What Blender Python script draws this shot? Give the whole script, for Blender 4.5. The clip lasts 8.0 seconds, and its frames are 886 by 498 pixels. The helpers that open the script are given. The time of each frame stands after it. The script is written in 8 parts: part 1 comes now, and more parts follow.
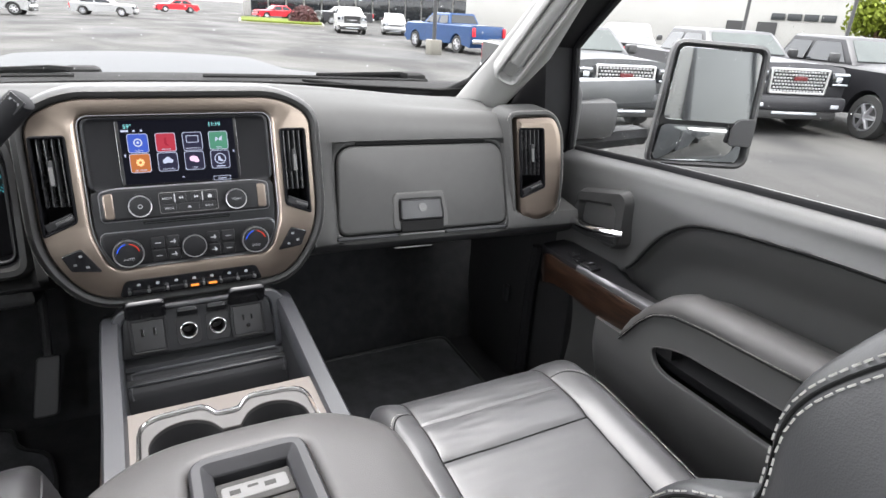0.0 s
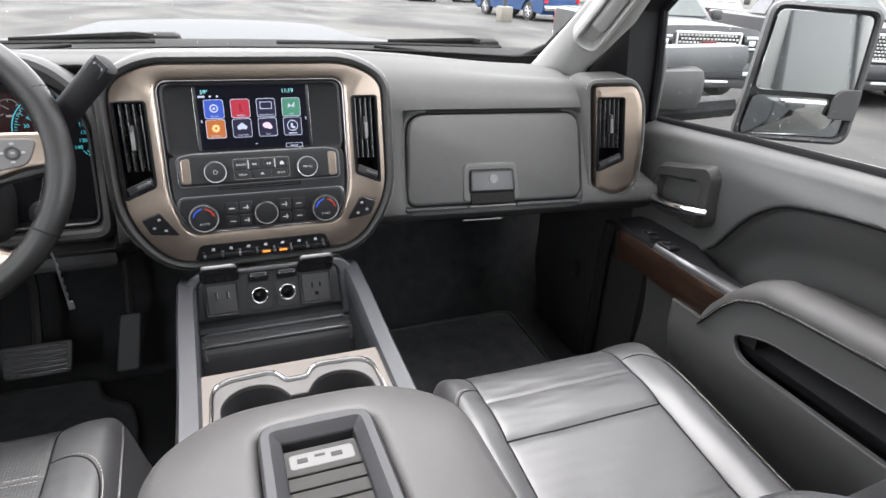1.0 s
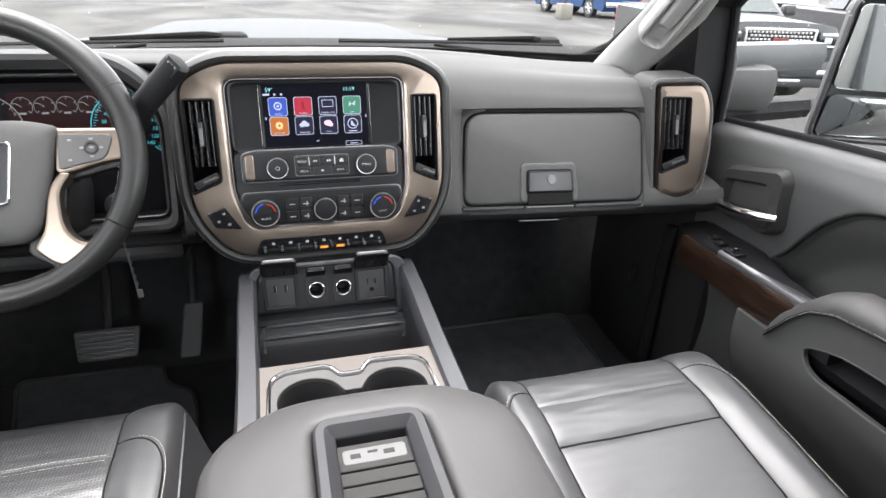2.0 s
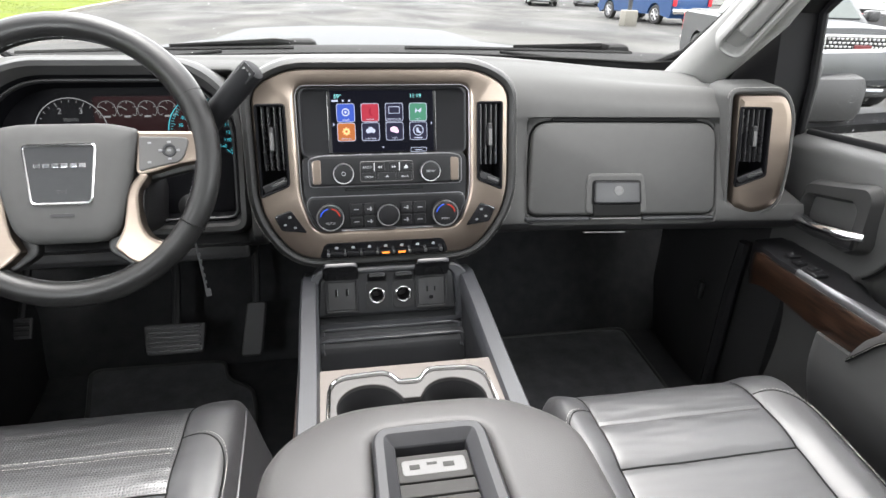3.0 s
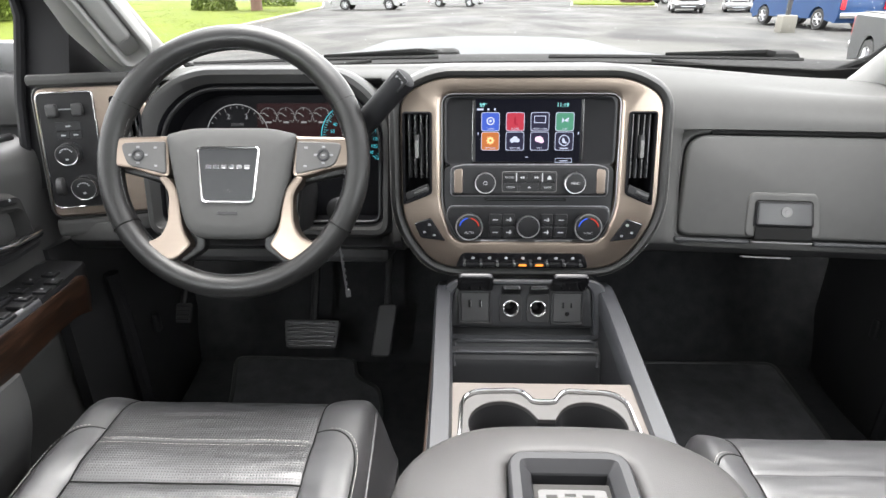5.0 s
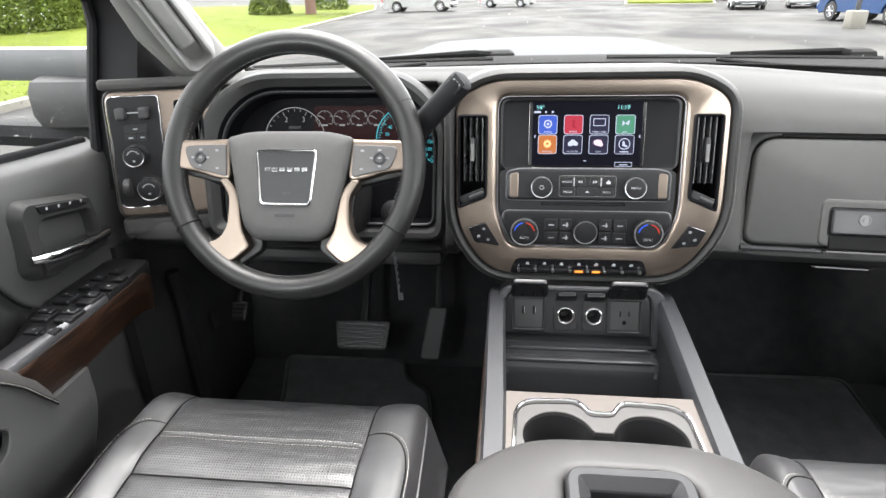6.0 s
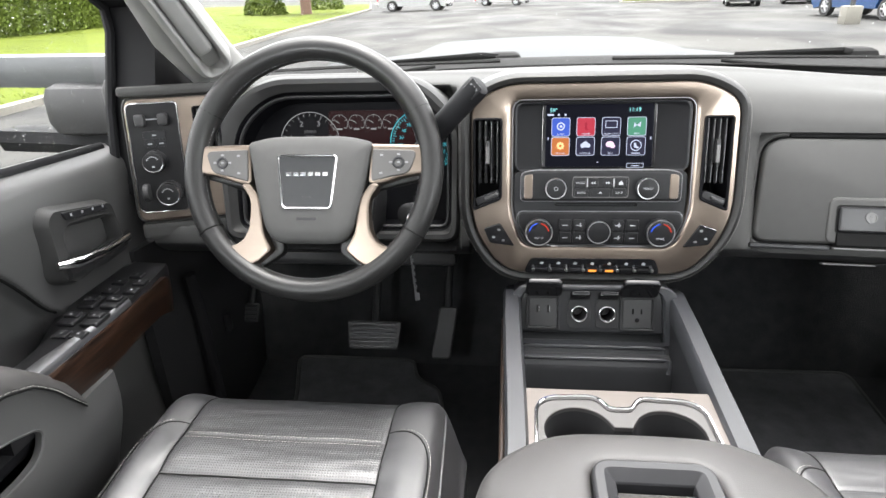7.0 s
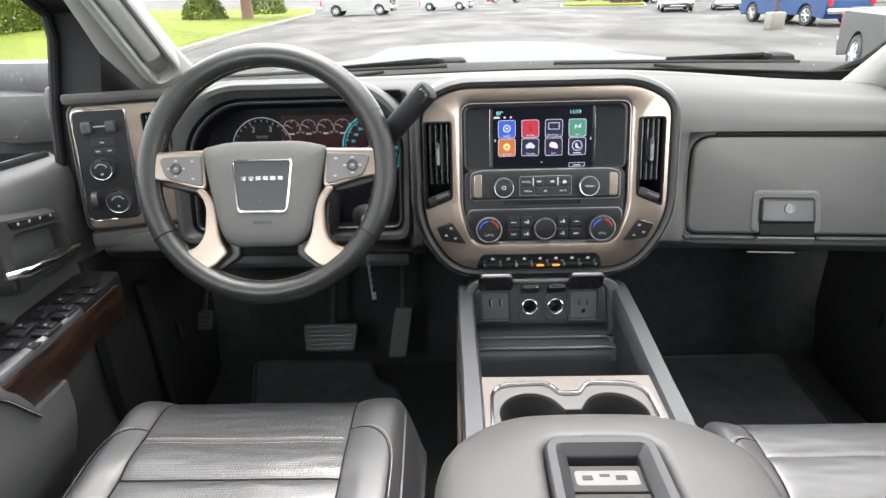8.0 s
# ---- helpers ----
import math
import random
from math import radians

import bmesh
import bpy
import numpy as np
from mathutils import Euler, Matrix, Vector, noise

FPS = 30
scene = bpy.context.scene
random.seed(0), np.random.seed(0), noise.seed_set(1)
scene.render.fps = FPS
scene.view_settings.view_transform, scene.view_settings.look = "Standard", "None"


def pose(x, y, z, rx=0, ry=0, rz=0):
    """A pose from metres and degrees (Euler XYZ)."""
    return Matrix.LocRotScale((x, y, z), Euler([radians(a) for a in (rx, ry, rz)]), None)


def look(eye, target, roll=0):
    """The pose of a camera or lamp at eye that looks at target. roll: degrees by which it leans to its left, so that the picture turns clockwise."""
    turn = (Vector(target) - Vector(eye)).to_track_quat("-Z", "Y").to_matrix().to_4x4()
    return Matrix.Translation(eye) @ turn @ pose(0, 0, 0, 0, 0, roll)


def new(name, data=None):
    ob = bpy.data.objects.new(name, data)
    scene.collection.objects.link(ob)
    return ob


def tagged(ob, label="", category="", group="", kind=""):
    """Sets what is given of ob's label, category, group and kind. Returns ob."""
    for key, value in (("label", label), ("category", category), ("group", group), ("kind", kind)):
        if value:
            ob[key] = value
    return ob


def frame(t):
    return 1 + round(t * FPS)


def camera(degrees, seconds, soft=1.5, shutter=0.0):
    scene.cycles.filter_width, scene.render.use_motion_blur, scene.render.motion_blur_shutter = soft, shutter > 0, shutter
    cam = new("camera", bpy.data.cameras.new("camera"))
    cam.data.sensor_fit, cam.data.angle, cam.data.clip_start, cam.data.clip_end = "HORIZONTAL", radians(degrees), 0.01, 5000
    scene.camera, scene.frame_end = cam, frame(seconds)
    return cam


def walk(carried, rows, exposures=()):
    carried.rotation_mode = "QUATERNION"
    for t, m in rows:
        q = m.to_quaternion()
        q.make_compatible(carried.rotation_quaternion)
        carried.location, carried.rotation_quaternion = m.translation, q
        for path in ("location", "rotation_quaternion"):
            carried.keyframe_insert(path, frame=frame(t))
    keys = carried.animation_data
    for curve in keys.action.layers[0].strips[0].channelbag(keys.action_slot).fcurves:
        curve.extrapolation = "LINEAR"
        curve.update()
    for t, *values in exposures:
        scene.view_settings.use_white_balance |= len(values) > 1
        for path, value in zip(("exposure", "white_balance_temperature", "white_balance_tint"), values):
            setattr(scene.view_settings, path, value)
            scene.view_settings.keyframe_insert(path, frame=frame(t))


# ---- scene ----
cam = camera(73.6, 8.0)
PATH = [
    (0, (-0.064, -0.941, 1.756), (0.82, 0.693, 1.015), 3.4),
    (0.5, (-0.067, -0.922, 1.75), (0.699, 0.741, 0.944), 3.0),
    (1, (-0.063, -0.913, 1.748), (0.616, 0.769, 0.908), 2.7),
    (1.5, (-0.064, -0.91, 1.748), (0.533, 0.799, 0.897), 2.3),
    (3, (-0.077, -0.893, 1.747), (0.262, 0.891, 0.909), 1.4),
    (3.5, (-0.083, -0.885, 1.744), (0.162, 0.918, 0.915), 1.1),
    (4, (-0.088, -0.881, 1.745), (0.056, 0.936, 0.92), 0.5),
    (4.5, (-0.096, -0.874, 1.743), (-0.055, 0.952, 0.926), 0.0),
    (5, (-0.101, -0.869, 1.741), (-0.166, 0.958, 0.929), -0.5),
    (6.5, (-0.124, -0.856, 1.743), (-0.371, 0.958, 0.938), -1.8),
    (7, (-0.139, -0.877, 1.753), (-0.354, 0.94, 0.943), -2.1),
    (7.5, (-0.145, -0.892, 1.753), (-0.288, 0.934, 0.951), -2.0),
    (8, (-0.141, -0.911, 1.759), (-0.192, 0.92, 0.957), -1.7),
]
walk(cam, [(t, look(eye, target, roll)) for t, eye, target, roll in PATH],
     exposures=[(0, 3.16, 6550, 13), (1.5, 3.24, 6550, 13), (3.5, 3.34, 6650, 11), (8, 3.40, 6650, 11)])

# ---- world and light: overcast noon ----
world = bpy.data.worlds.new("overcast")
scene.world = world
world.use_nodes = True
wn, wl = world.node_tree.nodes, world.node_tree.links
sky = wn.new("ShaderNodeTexSky")
sky.sky_type, sky.sun_disc = "NISHITA", False
sky.sun_elevation, sky.sun_rotation = radians(78), radians(0)
sky.air_density, sky.dust_density = 1.0, 2.0
pale = wn.new("ShaderNodeHueSaturation")
pale.inputs["Saturation"].default_value = 0.10
wl.new(sky.outputs[0], pale.inputs["Color"])
# an overcast sky is about three times as bright overhead as at the horizon
spot, parts_of, lift_up = wn.new("ShaderNodeTexCoord"), wn.new("ShaderNodeSeparateXYZ"), wn.new("ShaderNodeMapRange")
lift_up.inputs["From Min"].default_value, lift_up.inputs["From Max"].default_value = 0.0, 1.0
lift_up.inputs["To Min"].default_value, lift_up.inputs["To Max"].default_value = 0.86, 1.28
wl.new(spot.outputs["Generated"], parts_of.inputs[0])
wl.new(parts_of.outputs["Z"], lift_up.inputs["Value"])
wl.new(lift_up.outputs[0], pale.inputs["Value"])
wl.new(pale.outputs[0], wn["Background"].inputs["Color"])
wn["Background"].inputs["Strength"].default_value = 0.15
sun = new("sun", bpy.data.lights.new("sun", "SUN"))
sun.data.energy, sun.data.angle, sun.data.color = 0.60, radians(50), (1.0, 0.99, 0.97)
sun.rotation_euler = Euler((radians(-12), 0, 0))


# fill lamps added at the unseen rear windows, behind the eye, to brighten the cab
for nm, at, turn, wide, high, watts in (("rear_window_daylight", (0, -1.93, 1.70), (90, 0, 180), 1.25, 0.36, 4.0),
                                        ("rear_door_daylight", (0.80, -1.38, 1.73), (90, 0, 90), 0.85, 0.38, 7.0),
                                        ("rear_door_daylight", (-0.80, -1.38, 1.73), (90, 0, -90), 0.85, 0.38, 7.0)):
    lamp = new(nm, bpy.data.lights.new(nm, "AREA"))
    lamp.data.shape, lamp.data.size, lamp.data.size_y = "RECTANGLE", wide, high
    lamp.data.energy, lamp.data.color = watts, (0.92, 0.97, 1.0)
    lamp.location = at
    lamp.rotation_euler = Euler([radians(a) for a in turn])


# ---- materials ----
def surface(name, color, rough=0.5, metal=0.0, grain=None, mottle=(6.0, 0.1), second=None, coat=0.0, spec=0.5,
            cells=False, stretch=(1, 1, 1), wear=0.12, coat_rough=0.06):
    """A procedural surface. grain: size of the relief in 1/m, its strength, its depth in m; mottle: scale in 1/m, amount; second: a
    colour that large stains drift to."""
    m = bpy.data.materials.new(name)
    m.use_nodes = True
    n, l = m.node_tree.nodes, m.node_tree.links
    p = n["Principled BSDF"]
    at = n.new("ShaderNodeTexCoord")
    mp = n.new("ShaderNodeMapping")
    mp.inputs["Scale"].default_value = stretch
    l.new(at.outputs["Object"], mp.inputs[0])
    big = n.new("ShaderNodeTexNoise")
    big.inputs["Scale"].default_value, big.inputs["Detail"].default_value = mottle[0], 4
    fine = n.new("ShaderNodeTexNoise")
    fine.inputs["Scale"].default_value, fine.inputs["Detail"].default_value = mottle[0] * 14, 3
    l.new(mp.outputs[0], big.inputs["Vector"])
    l.new(mp.outputs[0], fine.inputs["Vector"])
    both = n.new("ShaderNodeMath")
    both.operation = "MULTIPLY_ADD"
    l.new(fine.outputs["Fac"], both.inputs[0])
    both.inputs[1].default_value = 0.5
    l.new(big.outputs["Fac"], both.inputs[2])
    ramp = n.new("ShaderNodeMapRange")
    ramp.inputs["From Min"].default_value, ramp.inputs["From Max"].default_value = 0.45, 1.05
    l.new(both.outputs[0], ramp.inputs["Value"])
    mix = n.new("ShaderNodeMix")
    mix.data_type = "RGBA"
    a = mottle[1]
    mix.inputs["A"].default_value = (*[c * (1 - a) for c in color], 1)
    mix.inputs["B"].default_value = (*(second or [min(1, c * (1 + a)) for c in color]), 1)
    l.new(ramp.outputs[0], mix.inputs["Factor"])
    l.new(mix.outputs["Result"], p.inputs["Base Color"])
    rr = n.new("ShaderNodeMapRange")
    rr.inputs["To Min"].default_value, rr.inputs["To Max"].default_value = max(0.02, rough * (1 - wear)), min(1, rough * (1 + wear))
    l.new(ramp.outputs[0], rr.inputs["Value"])
    l.new(rr.outputs[0], p.inputs["Roughness"])
    p.inputs["Metallic"].default_value = metal
    p.inputs["Specular IOR Level"].default_value = spec
    p.inputs["Coat Weight"].default_value = coat
    p.inputs["Coat Roughness"].default_value = coat_rough
    if grain:
        if cells:
            g = n.new("ShaderNodeTexVoronoi")
            g.feature = "F1"
            out = g.outputs["Distance"]
        else:
            g = n.new("ShaderNodeTexNoise")
            g.inputs["Detail"].default_value = 3
            out = g.outputs["Fac"]
        g.inputs["Scale"].default_value = grain[0]
        l.new(mp.outputs[0], g.inputs["Vector"])
        b = n.new("ShaderNodeBump")
        b.inputs["Strength"].default_value, b.inputs["Distance"].default_value = grain[1], grain[2]
        l.new(out, b.inputs["Height"])
        l.new(b.outputs[0], p.inputs["Normal"])
    return m


def glowing(name, color, strength):
    m = bpy.data.materials.new(name)
    m.use_nodes = True
    p = m.node_tree.nodes["Principled BSDF"]
    p.inputs["Base Color"].default_value = (*[c * 0.06 for c in color], 1)
    p.inputs["Roughness"].default_value = 0.4
    p.inputs["Specular IOR Level"].default_value = 0.05
    p.inputs["Emission Color"].default_value = (*color, 1)
    p.inputs["Emission Strength"].default_value = strength * 1.25
    return m


def pane_glass(name, tint=(0.975, 0.985, 0.98)):
    """A thin pane: clear through, with Fresnel gloss."""
    m = bpy.data.materials.new(name)
    m.use_nodes = True
    n, l = m.node_tree.nodes, m.node_tree.links
    n.remove(n["Principled BSDF"])
    clear, gloss, mixer, slant, fres = (n.new("ShaderNode" + k) for k in ("BsdfTransparent", "BsdfGlossy", "MixShader", "LayerWeight", "Math"))
    clear.inputs[0].default_value = (*tint, 1)
    gloss.inputs["Roughness"].default_value = 0.02
    fres.operation = "POWER"
    fres.inputs[1].default_value = 4.0
    l.new(slant.outputs["Facing"], fres.inputs[0])
    l.new(fres.outputs[0], mixer.inputs[0])
    l.new(clear.outputs[0], mixer.inputs[1])
    l.new(gloss.outputs[0], mixer.inputs[2])
    l.new(mixer.outputs[0], n["Material Output"].inputs[0])
    return m


def water_drop(name):
    m = bpy.data.materials.new(name)
    m.use_nodes = True
    p = m.node_tree.nodes["Principled BSDF"]
    p.inputs["Transmission Weight"].default_value = 1
    p.inputs["IOR"].default_value = 1.33
    p.inputs["Roughness"].default_value = 0.03
    return m


def wood_grain(name):
    m = surface(name, (0.004, 0.002, 0.0012), 0.36, mottle=(46, 0.6), second=(0.027, 0.0125, 0.0068), coat=0.08, stretch=(4, 0.5, 6),
                grain=(120, 0.15, 0.0004))
    for nd in m.node_tree.nodes:
        if nd.bl_idname == "ShaderNodeMapRange" and abs(nd.inputs["From Min"].default_value - 0.45) < 0.01:
            nd.inputs["From Min"].default_value, nd.inputs["From Max"].default_value = 0.62, 0.90
    return m


def perforated(name, color):
    m = surface(name, color, 0.40, spec=0.65, coat=0.16, coat_rough=0.24, grain=(250, 0.5, 0.0008), cells=True, mottle=(4, 0.08), wear=0.06)
    n, l = m.node_tree.nodes, m.node_tree.links
    p = n["Principled BSDF"]
    for nd in list(n):
        if nd.bl_idname == "ShaderNodeTexVoronoi":
            nd.voronoi_dimensions = "2D"
            nd.inputs["Randomness"].default_value = 0.0
            pit = n.new("ShaderNodeMapRange")
            for k, q in zip(("From Min", "From Max", "To Min", "To Max"), (0.20, 0.34, 0.12, 1.0)):
                pit.inputs[k].default_value = q
            l.new(nd.outputs["Distance"], pit.inputs["Value"])
            mul = n.new("ShaderNodeMix")
            mul.data_type, mul.blend_type = "RGBA", "MULTIPLY"
            mul.inputs["Factor"].default_value = 1.0
            l.new(p.inputs["Base Color"].links[0].from_socket, mul.inputs["A"])
            l.new(pit.outputs[0], mul.inputs["B"])
            l.new(mul.outputs["Result"], p.inputs["Base Color"])
            for nb in n:
                if nb.bl_idname == "ShaderNodeBump":
                    l.new(pit.outputs[0], nb.inputs["Height"])
    return m


M_DASH = surface("soft_dash_plastic", (0.056, 0.056, 0.055), 0.70, spec=0.14, grain=(1400, 0.25, 0.0003), cells=True, mottle=(5, 0.10))
M_DARK = surface("hard_black_plastic", (0.018, 0.018, 0.019), 0.42, spec=0.28, grain=(1800, 0.2, 0.0002), mottle=(7, 0.15))
M_GREYPL = surface("charcoal_plastic", (0.016, 0.0165, 0.018), 0.42, spec=0.28, grain=(1500, 0.2, 0.0002), mottle=(7, 0.12))
M_HOOD = surface("black_hood_leather", (0.026, 0.026, 0.026), 0.52, spec=0.25, grain=(1200, 0.25, 0.0003), cells=True, mottle=(6, 0.10))
M_SAIL = surface("matt_black_trim", (0.010, 0.010, 0.011), 0.62, spec=0.12, grain=(900, 0.2, 0.0003), mottle=(6, 0.15))
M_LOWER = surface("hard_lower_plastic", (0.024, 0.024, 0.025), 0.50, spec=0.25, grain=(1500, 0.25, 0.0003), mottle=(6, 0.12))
M_PAD = surface("grey_switch_plastic", (0.050, 0.049, 0.048), 0.42, spec=0.4, mottle=(20, 0.1))
M_RAIL = surface("satin_charcoal_rail", (0.024, 0.025, 0.028), 0.38, spec=0.40, grain=(1500, 0.2, 0.0002), mottle=(7, 0.10))
M_LEATHER = surface("black_leather", (0.034, 0.034, 0.036), 0.43, spec=0.60, coat=0.06, coat_rough=0.34, grain=(900, 0.22, 0.0004), cells=True, mottle=(3, 0.08), wear=0.05)
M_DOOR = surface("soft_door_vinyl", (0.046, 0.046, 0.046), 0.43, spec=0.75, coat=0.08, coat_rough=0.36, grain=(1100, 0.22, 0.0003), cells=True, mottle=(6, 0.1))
M_PERF = perforated("perforated_leather", (0.036, 0.036, 0.038))
M_ARM = surface("armrest_leather", (0.046, 0.0445, 0.044), 0.50, spec=0.36, grain=(800, 0.25, 0.0004), cells=True, mottle=(6, 0.1))
M_RIM = surface("wheel_leather", (0.011, 0.011, 0.011), 0.38, spec=0.28, coat=0.04, coat_rough=0.20, grain=(900, 0.3, 0.0004), cells=True, mottle=(10, 0.2))
M_TAUPE = surface("satin_taupe_metal", (0.200, 0.164, 0.136), 0.32, 0.95, grain=(500, 0.08, 0.0002), mottle=(10, 0.06), stretch=(0.25, 1, 4))
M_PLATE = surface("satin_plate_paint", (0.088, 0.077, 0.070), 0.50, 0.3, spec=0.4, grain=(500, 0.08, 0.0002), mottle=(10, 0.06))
M_GLOSS = surface("gloss_black", (0.008, 0.008, 0.009), 0.12, mottle=(12, 0.2))
M_DIAL = surface("matt_dial_black", (0.004, 0.004, 0.005), 0.6, mottle=(12, 0.2), spec=0.08)
M_CHROME = surface("chrome", (0.78, 0.78, 0.79), 0.10, 1.0, mottle=(14, 0.05))
M_SILVER = surface("satin_silver", (0.55, 0.55, 0.56), 0.32, 1.0, mottle=(14, 0.06))
M_SATIN = surface("satin_grey_metal", (0.20, 0.20, 0.21), 0.38, 0.9, mottle=(14, 0.06))
M_RING = surface("dark_chrome", (0.48, 0.48, 0.49), 0.16, 1.0, mottle=(14, 0.05))
M_COWL = surface("matt_cowl_plastic", (0.012, 0.012, 0.012), 0.85, mottle=(9, 0.2), spec=0.12, grain=(700, 0.3, 0.0005))
M_WOOD = wood_grain("dark_open_pore_wood")
M_FRAME = surface("satin_frame_plastic", (0.019, 0.019, 0.021), 0.38, spec=0.34, mottle=(9, 0.1))
M_INSERT = surface("satin_grey_insert", (0.040, 0.038, 0.037), 0.5, 0.0, mottle=(12, 0.06))
M_CARPET = surface("black_carpet", (0.028, 0.029, 0.031), 0.95, grain=(900, 0.8, 0.003), mottle=(30, 0.35), spec=0.15)
M_MAT = surface("mat_carpet", (0.080, 0.082, 0.086), 0.92, grain=(700, 0.8, 0.003), mottle=(25, 0.3), spec=0.15)
M_RUBBER = surface("black_rubber", (0.026, 0.026, 0.027), 0.6, grain=(900, 0.2, 0.0003), mottle=(9, 0.2))
M_PILLAR = surface("light_grey_trim", (0.215, 0.213, 0.208), 0.62, grain=(1100, 0.3, 0.0004), mottle=(5, 0.06))
M_FABRIC = surface("headliner_fabric", (0.42, 0.42, 0.41), 0.95, grain=(900, 0.4, 0.001), mottle=(7, 0.06), spec=0.1)
M_THREAD = surface("pale_thread", (0.34, 0.33, 0.31), 0.8, mottle=(60, 0.15))
M_BUTTON = surface("button_black", (0.009, 0.009, 0.010), 0.38, spec=0.3, mottle=(20, 0.12))
M_DIM = surface("grey_print", (0.15, 0.153, 0.157), 0.5, mottle=(40, 0.08))
M_MARK = surface("white_print", (0.30, 0.31, 0.32), 0.5, mottle=(40, 0.08))
M_SEAM = surface("dark_seam_and_shade", (0.006, 0.006, 0.006), 0.7, spec=0.1, mottle=(60, 0.2))
M_BADGE = surface("grey_badge", (0.085, 0.084, 0.083), 0.45, 0.2, mottle=(40, 0.15))
M_SLAT = surface("matt_slat_plastic", (0.030, 0.029, 0.028), 0.6, spec=0.16, grain=(1500, 0.2, 0.0002), mottle=(12, 0.12))
M_SLATGLOSS = surface("gloss_slat_plastic", (0.015, 0.015, 0.016), 0.28, spec=0.36, mottle=(12, 0.12))
M_ARMGREY = surface("weathered_grey_plastic", (0.075, 0.078, 0.082), 0.45, spec=0.4, mottle=(9, 0.15), grain=(300, 0.2, 0.0006))
M_GLASS = pane_glass("window_glass")
M_PRIVACY = pane_glass("privacy_glass", (0.55, 0.56, 0.56))
M_MIRROR = surface("wet_mirror_silver", (0.58, 0.60, 0.60), 0.03, 1.0, mottle=(3, 0.01))
M_OUTGLASS = surface("wet_tinted_glass", (0.035, 0.038, 0.040), 0.30, spec=0.25, mottle=(3, 0.1), grain=(220, 0.10, 0.001))
M_PAINT = surface("silver_paint", (0.062, 0.064, 0.067), 0.70, 0.1, mottle=(9, 0.22), coat=0.0, spec=0.06, grain=(160, 0.12, 0.001))
M_DROP = water_drop("rain_water")


# ---- mesh helpers ----
def thing(name, label, category, at=(0, 0, 0), group="", kind=""):
    e = new(name)
    e.location = at
    e.empty_display_size = 0.05
    return tagged(e, label, category, group, kind)


def part(name, bm, material, parent=None, label="", sharp=40):
    """Links bm, in world coordinates, as one mesh under parent."""
    bmesh.ops.remove_doubles(bm, verts=bm.verts, dist=1e-6)
    bmesh.ops.recalc_face_normals(bm, faces=bm.faces)
    lim = radians(sharp)
    for f in bm.faces:
        f.smooth = True
    for e in bm.edges:
        if len(e.link_faces) == 2 and e.calc_face_angle(0) > lim:
            e.smooth = False
    me = bpy.data.meshes.new(name)
    bm.to_mesh(me)
    bm.free()
    me.materials.append(material)
    ob = new(name, me)
    if parent:
        ob.parent = parent
        ob.matrix_parent_inverse = Matrix.Translation(parent.location).inverted()
    if label:
        ob["label"] = label
    return ob


def solo(name, bm, material, label, category, group="", kind=""):
    return tagged(part(name, bm, material), label, category, group, kind)


def axes(o, u, v, w):
    m = Matrix.Identity(4)
    for i, c in enumerate((u, v, w)):
        m.col[i][:3] = Vector(c).normalized()
    m.col[3][:3] = o
    return m


def rounded(pts, r, seg=4):
    """A closed outline with its corners rounded; r: one radius, or one for each corner."""
    out, k = [], len(pts)
    rs = r if isinstance(r, (list, tuple)) else [r] * k
    for i in range(k):
        p, a, b = Vector(pts[i]), Vector(pts[i - 1]), Vector(pts[(i + 1) % k])
        da, db = (a - p), (b - p)
        cut = min(rs[i], da.length * 0.48, db.length * 0.48)
        s, e = p + da.normalized() * cut, p + db.normalized() * cut
        for j in range(seg + 1):
            q = j / seg
            out.append(s * (1 - q) ** 2 + p * 2 * q * (1 - q) + e * q * q)
    return out


def rect(u0, v0, u1, v1, r=0.002, seg=4):
    return rounded([(u0, v0), (u1, v0), (u1, v1), (u0, v1)], r, seg)


def inset(out, d):
    """The outline moved inwards by d."""
    k = len(out)
    area = sum(out[i].x * out[(i + 1) % k].y - out[(i + 1) % k].x * out[i].y for i in range(k))
    s = 1 if area > 0 else -1
    res = []
    for i in range(k):
        t = (out[(i + 1) % k] - out[i - 1])
        if t.length < 1e-9:
            res.append(out[i].copy())
            continue
        t.normalize()
        res.append(out[i] + Vector((-t.y, t.x)) * d * s)
    for _ in range(12):  # points that passed each other in tight corners are drawn together
        bad = [i for i in range(k) if (res[(i + 1) % k] - res[i]).dot(out[(i + 1) % k] - out[i]) < -1e-12]
        if not bad:
            break
        for i in bad:
            j = (i + 1) % k
            m = (res[i] + res[j]) / 2
            res[i], res[j] = m, m.copy()
    return res


def skin(bm, rings, cap0=True, cap1=True, loop=False, closed=True):
    vs = [[bm.verts.new(p) for p in r] for r in rings]
    k = len(vs[0])
    pairs = list(zip(vs, vs[1:])) + ([(vs[-1], vs[0])] if loop else [])
    for a, b in pairs:
        for i in range(k if closed else k - 1):
            j = (i + 1) % k
            bm.faces.new((a[i], a[j], b[j], b[i]))
    if cap0 and not loop:
        bm.faces.new(vs[0])
    if cap1 and not loop:
        bm.faces.new(vs[-1])
    return bm


def lift(M, out, w):
    return [M @ Vector((p.x, p.y, w)) for p in out]


